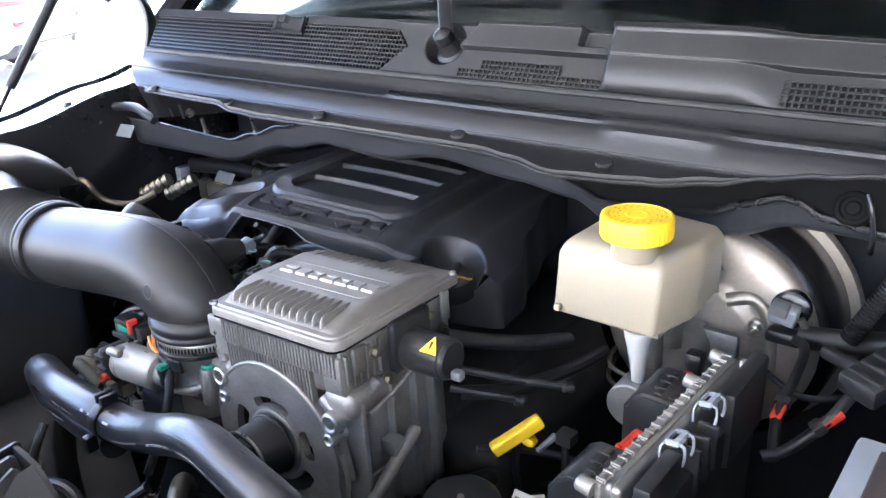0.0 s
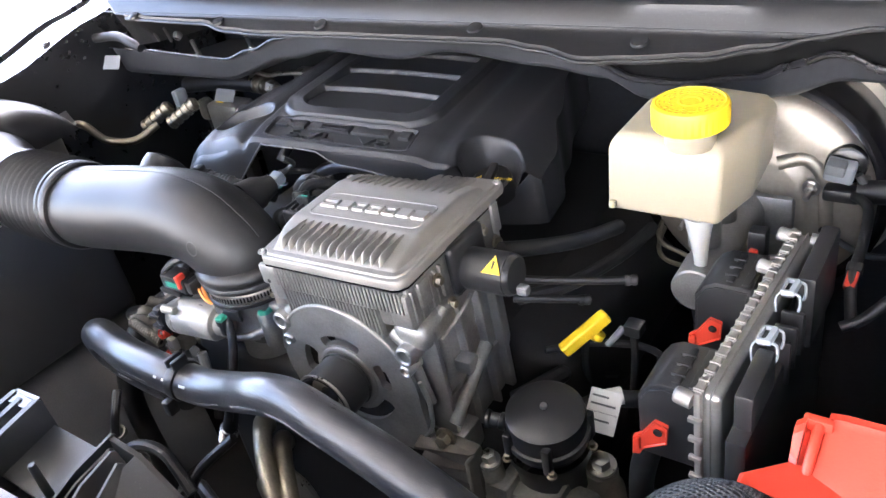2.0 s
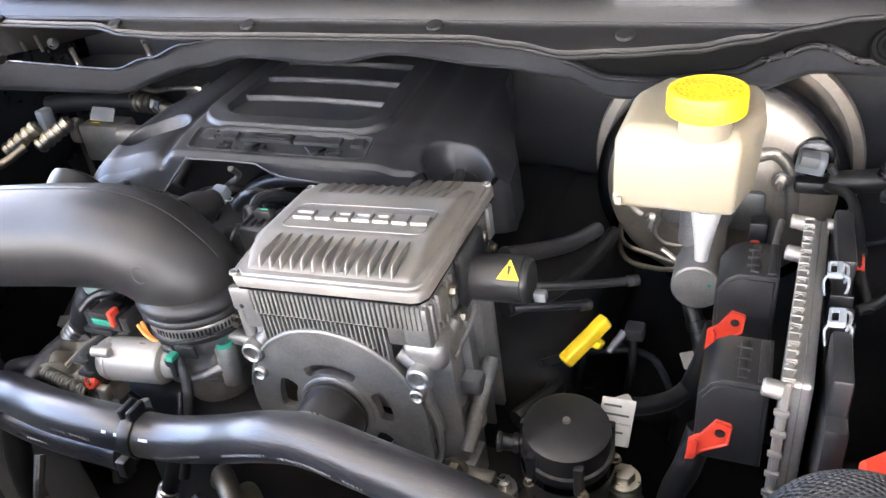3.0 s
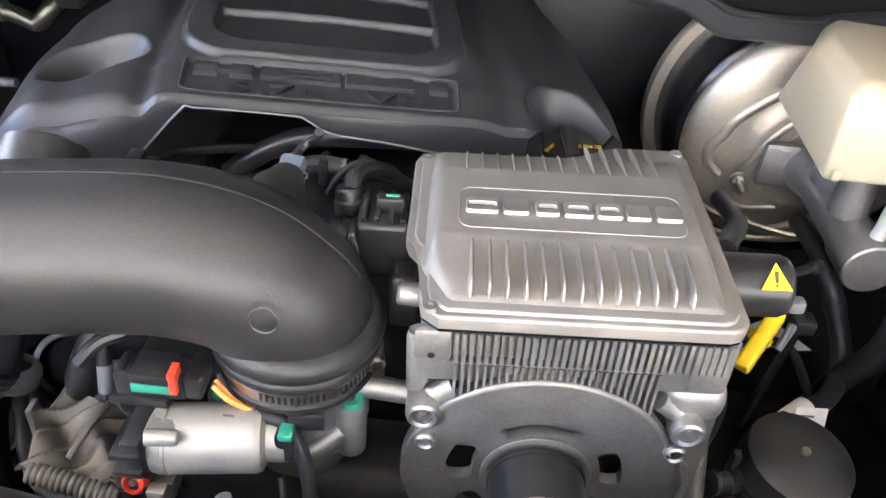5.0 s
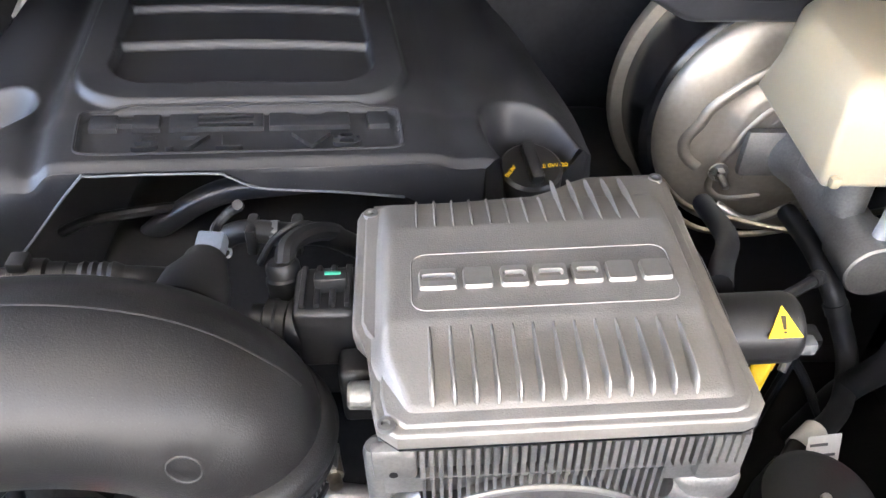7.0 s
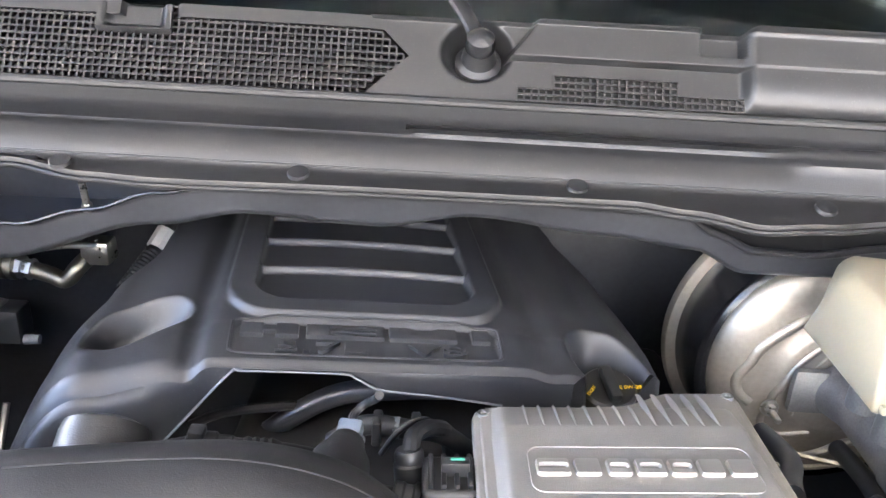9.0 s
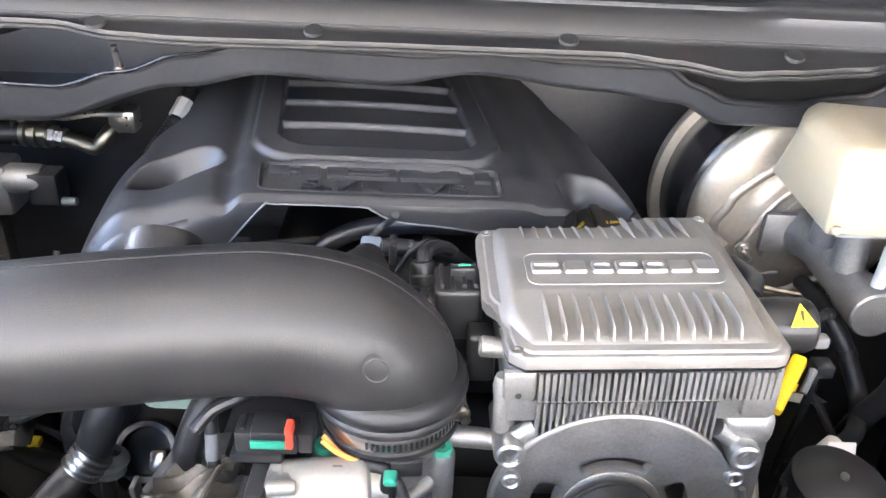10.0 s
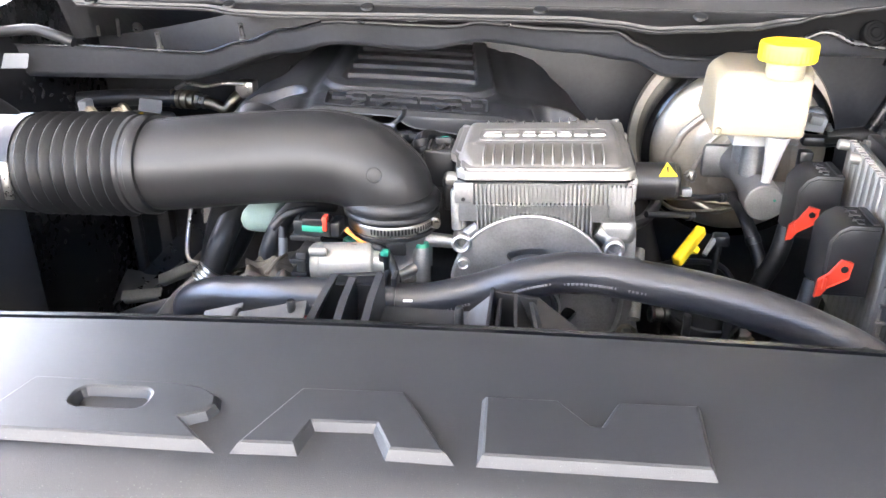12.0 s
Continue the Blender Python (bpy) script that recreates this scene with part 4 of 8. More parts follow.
part("lower_cuff", lathe(shape(), [(0.05, 0.0), (0.0585, 0.0), (0.0605, -0.0015), (0.0605, -0.006), (0.0585, -0.008), (0.05, -0.008)], (-0.198, -0.062, 1.0395), (0, 0, 1), 48), SOFT, duct)
part("cuff_tab", box(shape(), (-0.006, -0.0025, -0.010), (0.020, 0.0025, 0.008), pose(-0.188, -0.121, 1.026, 8, 0, 6), 0.0015), SOFT, duct)
bm = shape()
lathe(bm, [(0.0085, 0), (0.0095, 0.0004), (0.0105, 0)], (-0.205, -0.1262, 1.1275), (0, -1, 0.18), 28)
part("mould_mark", bm, DUCT, duct, "moulded ring mark")
_mid = spline(TUBE, 4)
_line = []
for _p, _q in list(zip(_mid, _mid[1:]))[3:-4]:
    _d = Vector((_q[0] - _p[0], 0, _q[2] - _p[2])).normalized()
    _line.append((_p[0] - _d.z * _p[3], _p[1], _p[2] + _d.x * _p[3]))
part("seam", sweep(shape(), _line, 0.0008, 6, 2), DUCT, duct)
# sensor stub on the elbow and its grey plug
part("stub", lathe(shape(), [(0.026, 0), (0.023, 0.03), (0.016, 0.048), (0.015, 0.056), (0, 0.056)], (-0.228, -0.018, 1.132), (0.05, 1, -0.05), 24), DUCT, duct)
SP = axis_matrix((-0.225, 0.038, 1.128), (0.1, 0.9, 0.35))
sp = part("sensor_plug", box(shape(), (-0.010, -0.0075, 0), (0.010, 0.0075, 0.022), SP, 0.003), BLUEGREY, duct, "blue-grey sensor plug")
part("plug_lock", box(shape(), (-0.006, -0.0115, 0.004), (0.006, -0.006, 0.020), SP, 0.0015), BLUEGREY, sp)
part("plug_clip", sweep(shape(), [SP @ Vector((-0.0105, -0.004, 0.006)), SP @ Vector((-0.0112, -0.010, 0.012)), SP @ Vector((-0.008, -0.0125, 0.018)), SP @ Vector((0.008, -0.0125, 0.018)), SP @ Vector((0.0112, -0.010, 0.012)), SP @ Vector((0.0105, -0.004, 0.006))], 0.0010, 6, 4), LIGHTGREY, sp, "pale wire clip")
part("plug_seal", box(shape(), (-0.0065, -0.0122, 0.006), (-0.001, -0.0105, 0.016), SP, 0.0005), GREEN, sp, "teal seal")
part("wire", sweep(shape(), [SP @ Vector((0.0, 0.0, 0.020)), SP @ Vector((0.001, -0.004, 0.032)), SP @ Vector((-0.006, -0.002, 0.042)), SP @ Vector((-0.016, 0.010, 0.040)), SP @ Vector((-0.022, 0.03, 0.03))], 0.0036, 10, 6), SOFT, sp, "bundle of black wires")
br = thing("breather", "round black breather cap on the back of the duct", "breather", (-0.388, -0.02, 1.15))
part("cap", lathe(shape(), [(0.035, 0.050), (0.033, 0.054), (0.032, 0.076), (0.030, 0.083), (0.021, 0.087), (0.010, 0.089), (0, 0.089)], (-0.395, -0.0625, 1.109), (0, 0.78, 0.62), 44), DUCT, br)
part("base_ring", lathe(shape(), [(0.030, 0.046), (0.045, 0.046), (0.0455, 0.053), (0.043, 0.056), (0.030, 0.056)], (-0.395, -0.0625, 1.109), (0, 0.78, 0.62), 44), DUCT, br)
bt = thing("breather_tube", "black ribbed breather tube with a quick connector", "tube", (-0.32, 0.0, 1.1))
part("pipe", sweep(shape(), [(-0.375, 0.000, 1.136), (-0.335, 0.010, 1.141), (-0.29, 0.014, 1.137), (-0.258, 0.022, 1.128), (-0.238, 0.05, 1.10)], 0.0085, 16, 6), PLASTIC, bt)
part("connector", lathe(shape(), [(0.008, 0), (0.0105, 0.001), (0.0105, 0.004), (0.0125, 0.005), (0.0125, 0.022), (0.0105, 0.024), (0.0105, 0.034), (0.008, 0.036)], (-0.342, 0.0092, 1.1418), (1, 0.09, -0.09), 18), PLASTIC, bt)
part("connector_lug", box(shape(), (-0.338, 0.002, 1.151), (-0.326, 0.015, 1.159), bev=0.0015), PLASTIC, bt)
part("ferrule", lathe(shape(), [(0.008, 0)] + [(0.0095 + 0.0012 * (k % 2), 0.002 + 0.003 * k) for k in range(9)] + [(0.008, 0.03)], (-0.302, 0.0130, 1.138), (1, 0.1, -0.1), 18), SOFT, bt)

ab = thing("air_box", "black ribbed air filter box", "air box", (-0.93, 0.0, 0.9))


def air_lid(u, v):
    """A domed lid with round ends and five shallow grooves."""
    a, b = 2 * u - 1, 2 * v - 1
    x, y = -1.0 + 0.15 * a, -0.06 + 0.19 * b
    z = 1.105 + 0.082 * math.sqrt(max(0.0, 1 - a ** 4)) * math.sqrt(max(0.0, 1 - b ** 4))
    for c in (-0.66, -0.44, -0.22, 0.0, 0.22):
        z -= 0.0035 * math.exp(-((a - c) / 0.022) ** 2) * (1 - step(0.35, 0.7, b))
    return (x, y, z)


bm = sheet(shape(), air_lid, 120, 50)
part("lid", bm, DUCT, ab, smooth=60)
part("box", box(shape(), (-1.0, -0.24, 0.70), (-0.86, 0.10, 1.12), bev=0.02, seg=3), AIRBOX, ab)
# sheet added in the empty left bay to carry the haze tone
single("wing_haze_sheet", sheet(shape(), lambda u, v: (-1.005 + 0.22 * step(0.0, 0.9, v) + 0.015 * math.sin(6 * u), -0.56 + 0.66 * u, 1.085 - 0.80 * v), 30, 30, 0.004, Vector((-1, 0, 0))), HAZE_LINER,
       "added sheet inside the wing, greyed to stand for haze", "liner", kind="structure")


# ---- starter generator ----
gen = thing("starter_generator", "cast aluminium starter generator with a finned lid", "generator", (0, 0, 0.9))
LID_OUT = [(-0.096, -0.108), (0.098, -0.108), (0.106, -0.105), (0.112, -0.096), (0.111, 0.112), (0.107, 0.121), (0.099, 0.125), (0.050, 0.125), (0.036, 0.119), (0.018, 0.104),
           (0.006, 0.100), (-0.112, 0.098), (-0.121, 0.094), (-0.124, 0.085), (-0.124, -0.022), (-0.121, -0.032), (-0.113, -0.042), (-0.111, -0.05), (-0.111, -0.082), (-0.108, -0.098)]
bm = prism(shape(), LID_OUT, 1.1222, 1.133, bev=0.0025, seg=3)
lid = part("lid", bm, LID, gen, "warm grey cast lid with cooling ribs")


def crown_z(y):
    if y < -0.036:
        return 1.149 - 0.0125 * min(1, (-0.036 - y) / 0.058)
    if y > 0.052:
        return 1.149 - 0.012 * min(1, (y - 0.052) / 0.05)
    return 1.149


def crown(u, v):
    y = -0.1 + 0.2 * v
    x0 = -0.112 + 0.016 * step(-0.05, -0.1, y)
    x1 = 0.102
    k = min(1.0, min(u, 1 - u) / 0.055)
    x = x0 + (x1 - x0) * u
    e = min(1.0, min(v, 1 - v) / 0.05)
    z = crown_z(y)
    return (x, y, 1.1325 + (z - 1.1325) * step(0, 1, k) * step(0, 1, e))


part("lid_lip", prism(shape(), [(x * 0.955, y * 0.955) for x, y in LID_OUT], 1.132, 1.1352, inset=0.002, bev=0.0008), LID, lid)
part("crown", sheet(shape(), crown, 64, 72), LID, lid, smooth=50)


def rib(x, stations):
    """A cast rib, thin where it leaves the crown and thick where it stands proud; stations are (y, top)."""
    bm = shape()
    rows = []
    for y, top in stations:
        base = crown_z(y) - 0.0012
        h = max(0.0, top - base)
        w, c = 0.0008 + 0.0012 * min(1, h / 0.010), 0.0007
        rows.append([bm.verts.new(p) for p in ((x - w, y, base), (x - c, y, top - 0.0008), (x - c * 0.4, y, top), (x + c * 0.4, y, top), (x + c, y, top - 0.0008), (x + w, y, base))])
    for p, q in zip(rows, rows[1:]):
        for k in range(5):
            bm.faces.new((p[k], p[k + 1], q[k + 1], q[k]))
    bm.faces.new(rows[0])
    bm.faces.new(rows[-1][::-1])
    return bm


FRONT = [(-0.041, 1.1490), (-0.048, 1.1500), (-0.06, 1.1503), (-0.077, 1.1500), (-0.084, 1.1490), (-0.0875, 1.1470), (-0.0898, 1.1430), (-0.0915, 1.1365)]
for i in range(13):
    part("rib", rib(-0.0755 + 0.01245 * i, FRONT), LID, lid, smooth=50)
    # highlight along the crest, laid on as a strip of the emblem's brighter metal
    part("crest_highlight", extruded(shape(), [(-0.047, 1.1499), (-0.049, 1.1504), (-0.077, 1.1504), (-0.0845, 1.1493), (-0.0882, 1.1470), (-0.0908, 1.1420), (-0.0898, 1.1420), (-0.0868, 1.1466), (-0.0835, 1.1487), (-0.077, 1.1496)],
                               -0.0759 + 0.01245 * i, -0.0751 + 0.01245 * i), POLISHED, lid, "rib crest highlight put in as a brighter strip")
for i in range(13):
    x = -0.0805 + 0.0128 * i
    y1 = 0.099 if x < 0.02 else 0.121
    part("rib", rib(x, [(0.053, 1.1492), (0.060, 1.1490), (0.5 * (0.055 + y1), 1.1465), (y1 - 0.012, 1.1428 if x < 0.02 else 1.1408), (y1 - 0.006, 1.1405 if x < 0.02 else 1.1375), (y1 - 0.003, 1.1345)]), LID, lid, smooth=50)
bm = shape()
o, i_ = rounded(-0.0860, -0.0285, 0.0825, 0.0245, 0.010, 4), rounded(-0.0848, -0.0273, 0.0813, 0.0233, 0.009, 4)
a = [bm.verts.new((x, y, 1.1488)) for x, y in o]
b = [bm.verts.new((x, y, 1.1496)) for x, y in rounded(-0.0856, -0.0281, 0.0821, 0.0241, 0.0097, 4)]
c = [bm.verts.new((x, y, 1.1496)) for x, y in rounded(-0.0852, -0.0277, 0.0817, 0.0237, 0.0093, 4)]
d = [bm.verts.new((x, y, 1.1488)) for x, y in i_]
for p, q in ((a, b), (b, c), (c, d)):
    for k in range(len(p)):
        bm.faces.new((p[k], p[(k + 1) % len(p)], q[(k + 1) % len(p)], q[k]))
part("emblem_frame", bm, LID, lid)
# the emblem as plain raised blocks, some with a slot
for x0, x1, slot in ((-0.081, -0.0555, 0.010), (-0.053, -0.033, 0), (-0.029, -0.0105, 0.006), (-0.008, 0.0145, 0.007), (0.0165, 0.0365, 0.006), (0.0385, 0.0575, 0), (0.0605, 0.0805, 0)):
    c = (x0 + x1) / 2
    hole = [rounded(c - slot, -0.0035, c + slot, 0.0012, 0.0018, 2)] if slot else []
    part("emblem_bar", raised_block(rounded(x0, -0.0105, x1, 0.0078, 0.0030, 3), hole, 1.1485, 1.1520, 0.0010, Matrix()), POLISHED, lid, "bright raised bar", 25)
for x, y in ((-0.102, -0.1), (0.102, 0.116), (-0.114, 0.088)):
    part("lid_screw", lathe(shape(), [(0, 0.001), (0.002, 0.001), (0.0025, 0.003), (0.005, 0.003), (0.0055, 0)], (x, y, 1.133), (0, 0, 1), 16), MACHINED, lid)
part("gasket", prism(shape(), [(x * 0.994, y * 0.994) for x, y in LID_OUT], 1.1190, 1.1225), GLOSS, gen, "black gasket line")

body = part("housing", box(shape(), (-0.108, -0.098, 1.062), (0.108, 0.095, 1.1193), bev=0.002), CAST, gen)
part("rear_housing", box(shape(), (-0.095, -0.05, 0.88), (0.095, 0.10, 1.062), bev=0.012, seg=3), CAST, gen)
for i in range(36):
    x = -0.083 + 0.0053 * i
    part("fin", extruded(shape(), [(-0.100, 1.1175), (-0.1065, 1.1165), (-0.1065, 1.089), (-0.098, 1.087), (-0.096, 1.1175)], x - 0.0014, x + 0.0014), CAST, body)
part("fin_shelf", box(shape(), (-0.088, -0.1050, 1.0868), (0.062, -0.095, 1.0885), bev=0.001), CAST, body)
for i in range(28):
    x = -0.083 + 0.0053 * i
    part("fin", extruded(shape(), [(-0.098, 1.087), (-0.105, 1.086), (-0.104, 1.04), (-0.096, 1.04), (-0.095, 1.087)], x - 0.0010, x + 0.0010), CAST, body)
bm = shape()
box(bm, (0.08, -0.104, 1.066), (0.110, -0.04, 1.113), bev=0.006)
part("side_block", bm, CAST, body)
for i in range(6):
    part("fin", box(shape(), (0.1, -0.095 + 0.011 * i, 1.07), (0.1125, -0.091 + 0.011 * i, 1.112), bev=0.0008), CAST, body)

# drive-end plate, with arched top, ears and windows
PC = (-0.015, 0.969)
bm = shape()
ring = []
for i in range(41):
    a = math.radians(-10 + 200 * i / 40)
    ring.append((PC[0] + 0.106 * math.cos(a), PC[1] + 0.106 * math.sin(a)))
ring += [(-0.105, 0.90), (-0.07, 0.87), (0.06, 0.87), (0.092, 0.90)]
m = Matrix(((1, 0, 0, 0), (0, 0, -1, 0), (0, 1, 0, 0), (0, 0, 0, 1)))


def arc_slot(r0, r1, a0, a1):
    """Outline of a curved opening round the shaft, with rounded ends."""
    out = []
    rm, rr = 0.5 * (r0 + r1), 0.5 * (r1 - r0)
    for i in range(13):
        a = math.radians(a0 + (a1 - a0) * i / 12)
        out.append((PC[0] + r1 * math.cos(a), PC[1] + r1 * math.sin(a)))
    for end, sgn in ((a1, 1), (a0, -1)):
        a = math.radians(end)
        for i in range(1, 5):
            b = math.radians(36 * i)
            f, g = rm + rr * math.cos(b) * sgn, 0.45 * rr * math.sin(b) * sgn
            out.append((PC[0] + f * math.cos(a) - g * math.sin(a), PC[1] + f * math.sin(a) + g * math.cos(a)))
        if sgn == 1:
            for i in range(13):
                b = math.radians(a1 + (a0 - a1) * i / 12)
                out.append((PC[0] + r0 * math.cos(b), PC[1] + r0 * math.sin(b)))
    return out


edges = []
for loop in [ring] + [arc_slot(*q) for q in ((0.0475, 0.0600, 60, 120), (0.050, 0.067, -2, 27), (0.050, 0.071, 153, 184), (0.052, 0.070, 210, 330))]:
    vs = [bm.verts.new((x, -0.106, z)) for x, z in loop]
    edges += [bm.edges.new((vs[k], vs[(k + 1) % len(vs)])) for k in range(len(vs))]
bmesh.ops.triangle_fill(bm, use_beauty=True, edges=edges)
front = list(bm.faces)
back = bmesh.ops.extrude_face_region(bm, geom=front, use_keep_orig=True)
bmesh.ops.translate(bm, vec=(0, 0.010, 0), verts=[v for v in back["geom"] if isinstance(v, bmesh.types.BMVert)])
plate = part("drive_plate", bm, CAST, gen, "smooth cast plate with an arched rim")
part("plate_rim", sweep(shape(), [(PC[0] + 0.1045 * math.cos(math.radians(a)), -0.106, PC[1] + 0.1045 * math.sin(math.radians(a))) for a in range(15, 171, 5)], 0.0022, 8, 2), MACHINED, plate, "bright machined rim")
for x, z, r, n in ((-0.104, 1.035, 0.0125, "upper"), (0.0905, 1.030, 0.0125, "upper"), (-0.102, 1.007, 0.008, "lower"), (0.0855, 1.007, 0.008, "lower")):
    part("ear", lathe(shape(), [(0, -0.01), (r * 0.62, -0.01), (r * 0.62, 0.0), (r * 0.8, 0.0015), (r, 0), (r * 1.08, -0.004), (r * 1.1, -0.06), (0, -0.06)], (x, -0.110, z), (0, -1, 0), 28), MACHINED, plate)

part("bearing_hub", lathe(shape(), [(0.0440, 0), (0.0436, 0.002), (0.0420, 0.003), (0.039, 0.003), (0.039, 0)], (PC[0], -0.105, PC[1]), (0, -1, 0), 40), CAST, plate)
pul = part("pulley", lathe(shape(), [(0, 0), (0.0375, 0), (0.0385, 0.002), (0.0385, 0.004), (0.0368, 0.005), (0.0368, 0.042), (0.0385, 0.043), (0.0385, 0.046), (0.034, 0.047), (0.028, 0.035), (0.012, 0.033), (0.012, 0.043), (0, 0.043)],
                           (PC[0], -0.110, PC[1]), (0, -1, 0), 48), PLASTIC, gen, "black belt pulley")
part("pulley_web", lathe(shape(), [(0.013, 0.0), (0.018, 0.002), (0.026, 0.001), (0.028, 0.0), (0.013, 0.0)], (PC[0], -0.1445, PC[1]), (0, -1, 0), 36), STEEL, pul, "bare steel pulley web")
part("pulley_rim", lathe(shape(), [(0.034, 0.0), (0.039, 0.0), (0.039, 0.003), (0.034, 0.003)], (PC[0], -0.1535, PC[1]), (0, -1, 0), 48), STEEL, pul, "bright rim")

# lower case and brackets on the right
part("case", box(shape(), (0.070, -0.06, 0.86), (0.108, 0.05, 1.06), bev=0.012, seg=3), CAST, gen)
for y, w in ((-0.082, 0.004), (-0.03, 0.003), (0.012, 0.003), (0.048, 0.005)):
    part("case_rib", box(shape(), (0.085, y - w, 0.865), (0.119, y + w, 1.05), bev=0.0025), CAST, gen)
part("case_foot", box(shape(), (0.08, -0.09, 0.86), (0.13, -0.05, 0.90), bev=0.006), CAST, gen)
part("lug", box(shape(), (0.108, -0.052, 0.965), (0.132, -0.03, 0.985), bev=0.004), MACHINED, gen)
part("web", box(shape(), (0.106, -0.075, 0.93), (0.112, 0.04, 0.945), pose(0, 0, 0, 0, 0, 0), 0.002), CAST, gen)
part("bracket_rail", sweep(shape(), [(0.118, 0.04, 1.07), (0.12, -0.02, 1.045), (0.116, -0.07, 1.03)], 0.0028, 10, 6), CAST, gen)
part("mount_arm", sweep(shape(), [(0.132, -0.01, 0.985), (0.128, -0.05, 0.955), (0.122, -0.09, 0.92)], 0.0085, 16, 6), DULL, gen)
bolt("mount_bolt", (0.112, -0.100, 0.905), (0, -1, 0.1), 0.009, 0.014, BRONZE, gen)
part("crescent", sweep(shape(), [(0.097, -0.104, 0.99), (0.103, -0.104, 0.96), (0.097, -0.104, 0.92), (0.083, -0.104, 0.90)], 0.003, 8, 6), MACHINED, gen)
part("shoulder", box(shape(), (0.07, -0.10, 1.03), (0.118, -0.03, 1.066), bev=0.012, seg=3), CAST, gen)
for y, z in ((-0.05, 1.10), (0.05, 1.105), (0.075, 1.075), (-0.035, 1.058), (0.03, 1.055)):
    bolt("bolt", (0.1125, y, z), (1, 0, 0), 0.0055, 0.008, BRONZE, gen)
part("tab", box(shape(), (0.111, -0.085, 1.085), (0.116, -0.065, 1.118), bev=0.002), CAST, gen)
part("tab", box(shape(), (0.111, 0.075, 1.085), (0.116, 0.09, 1.125), bev=0.002), CAST, gen)
part("terminal_flange", box(shape(), (0.108, -0.026, 1.058), (0.120, 0.048, 1.124), bev=0.008, seg=3), PLASTIC, gen)
cap = part("terminal_cap", lathe(shape(), [(0, 0.063), (0.021, 0.063), (0.0235, 0.061), (0.0245, 0.058), (0.0245, 0.0565), (0.0255, 0.056), (0.0255, 0.0), (0, 0)], (0.118, 0.007, 1.081), (1, 0, 0), 40), PLASTIC, gen, "round black terminal cap")


def warning_sign(parent):
    c, n = Vector((0.163, -0.0093, 1.1022)), Vector((0, -0.61, 0.79))
    up = Vector((0, 0.79, 0.61))
    mm = Matrix((Vector((1, 0, 0)), up, n)).transposed().to_4x4()
    mm.translation = c
    s = part("warning_sign", prism(shape(), [(-0.012, -0.010), (0.012, -0.010), (0.0, 0.012)], -0.001, 0.0006, mm), SIGN, parent, "yellow triangle with a black bolt mark")
    part("mark", prism(shape(), [(-0.0011, -0.0045), (0.0011, -0.0045), (0.0018, 0.005), (-0.0018, 0.005)], 0.0, 0.0010, mm), INK, s)
    part("mark", prism(shape(), rounded(-0.001, -0.0072, 0.001, -0.0055, 0.0006, 3), 0.0, 0.0010, mm), INK, s)


warning_sign(cap)
part("cap_cable", sweep(shape(), [(0.14, 0.045, 1.085), (0.160, 0.09, 1.064), (0.188, 0.15, 1.042), (0.20, 0.24, 1.01)], 0.010, 14, 6), SOFT, gen)
part("cable_tip", box(shape(), (0.184, -0.006, 1.062), (0.198, 0.006, 1.074), bev=0.003), GREY, gen)
# black plugs on the left
plug = part("plug", box(shape(), (-0.165, -0.005, 1.075), (-0.122, 0.042, 1.128), bev=0.005, seg=3), PLASTIC, gen)
part("plug_nose", lathe(shape(), [(0, 0), (0.017, 0), (0.0185, 0.003), (0.0185, 0.010), (0.016, 0.012), (0.016, 0.018), (0.0175, 0.020), (0.0175, 0.026), (0.013, 0.028), (0.013, 0.036), (0, 0.036)], (-0.160, 0.012, 1.100), (-1, 0.12, 0.05), 24), PLASTIC, plug)
part("plug_riser", lathe(shape(), [(0, 0.048), (0.010, 0.048), (0.012, 0.045), (0.012, 0.038), (0.0135, 0.036), (0.0135, 0.0), (0.012, -0.004), (0, -0.004)], (-0.172, 0.036, 1.082), (-0.08, 0.25, 0.96), 20), PLASTIC, plug)
part("plug_tail", sweep(shape(), [(-0.174, 0.046, 1.124), (-0.172, 0.062, 1.130), (-0.160, 0.085, 1.122), (-0.145, 0.11, 1.10), (-0.14, 0.15, 1.05)], 0.0075, 10, 6), SOFT, plug)
for k in range(4):
    part("plug_ridge", box(shape(), (-0.160 + 0.010 * k, 0.0, 1.126), (-0.156 + 0.010 * k, 0.038, 1.132), bev=0.001), PLASTIC, plug)
part("plug_lock", box(shape(), (-0.150, 0.014, 1.126), (-0.128, 0.024, 1.140), bev=0.002), PLASTIC, plug)
part("green_lock", box(shape(), (-0.143, 0.0185, 1.138), (-0.132, 0.0215, 1.1412), bev=0.001), GREEN, plug, "green locking tab")
part("plug", box(shape(), (-0.136, -0.034, 1.05), (-0.112, -0.008, 1.10), bev=0.005, seg=3), PLASTIC, gen)
part("boss", lathe(shape(), [(0.004, 0.018), (0.004, 0.024), (0.007, 0.024), (0.009, 0.022), (0.009, 0), (0, 0)], (-0.104, -0.055, 1.104), (-1, 0, 0.1), 20), CAST, gen)
part("left_post", lathe(shape(), [(0.0, 0.055), (0.0055, 0.055), (0.007, 0.05), (0.007, 0), (0, 0)], (-0.111, -0.092, 1.05), (0, 0, 1), 18), CAST, gen)
part("left_tab", box(shape(), (-0.112, -0.107, 1.090), (-0.086, -0.098, 1.1185), bev=0.003), CAST, gen)
part("tab_hole", lathe(shape(), [(0, 0.0004), (0.0026, 0.0004), (0.0026, 0)], (-0.100, -0.107, 1.096), (0, -1, 0), 14), DARK, gen)

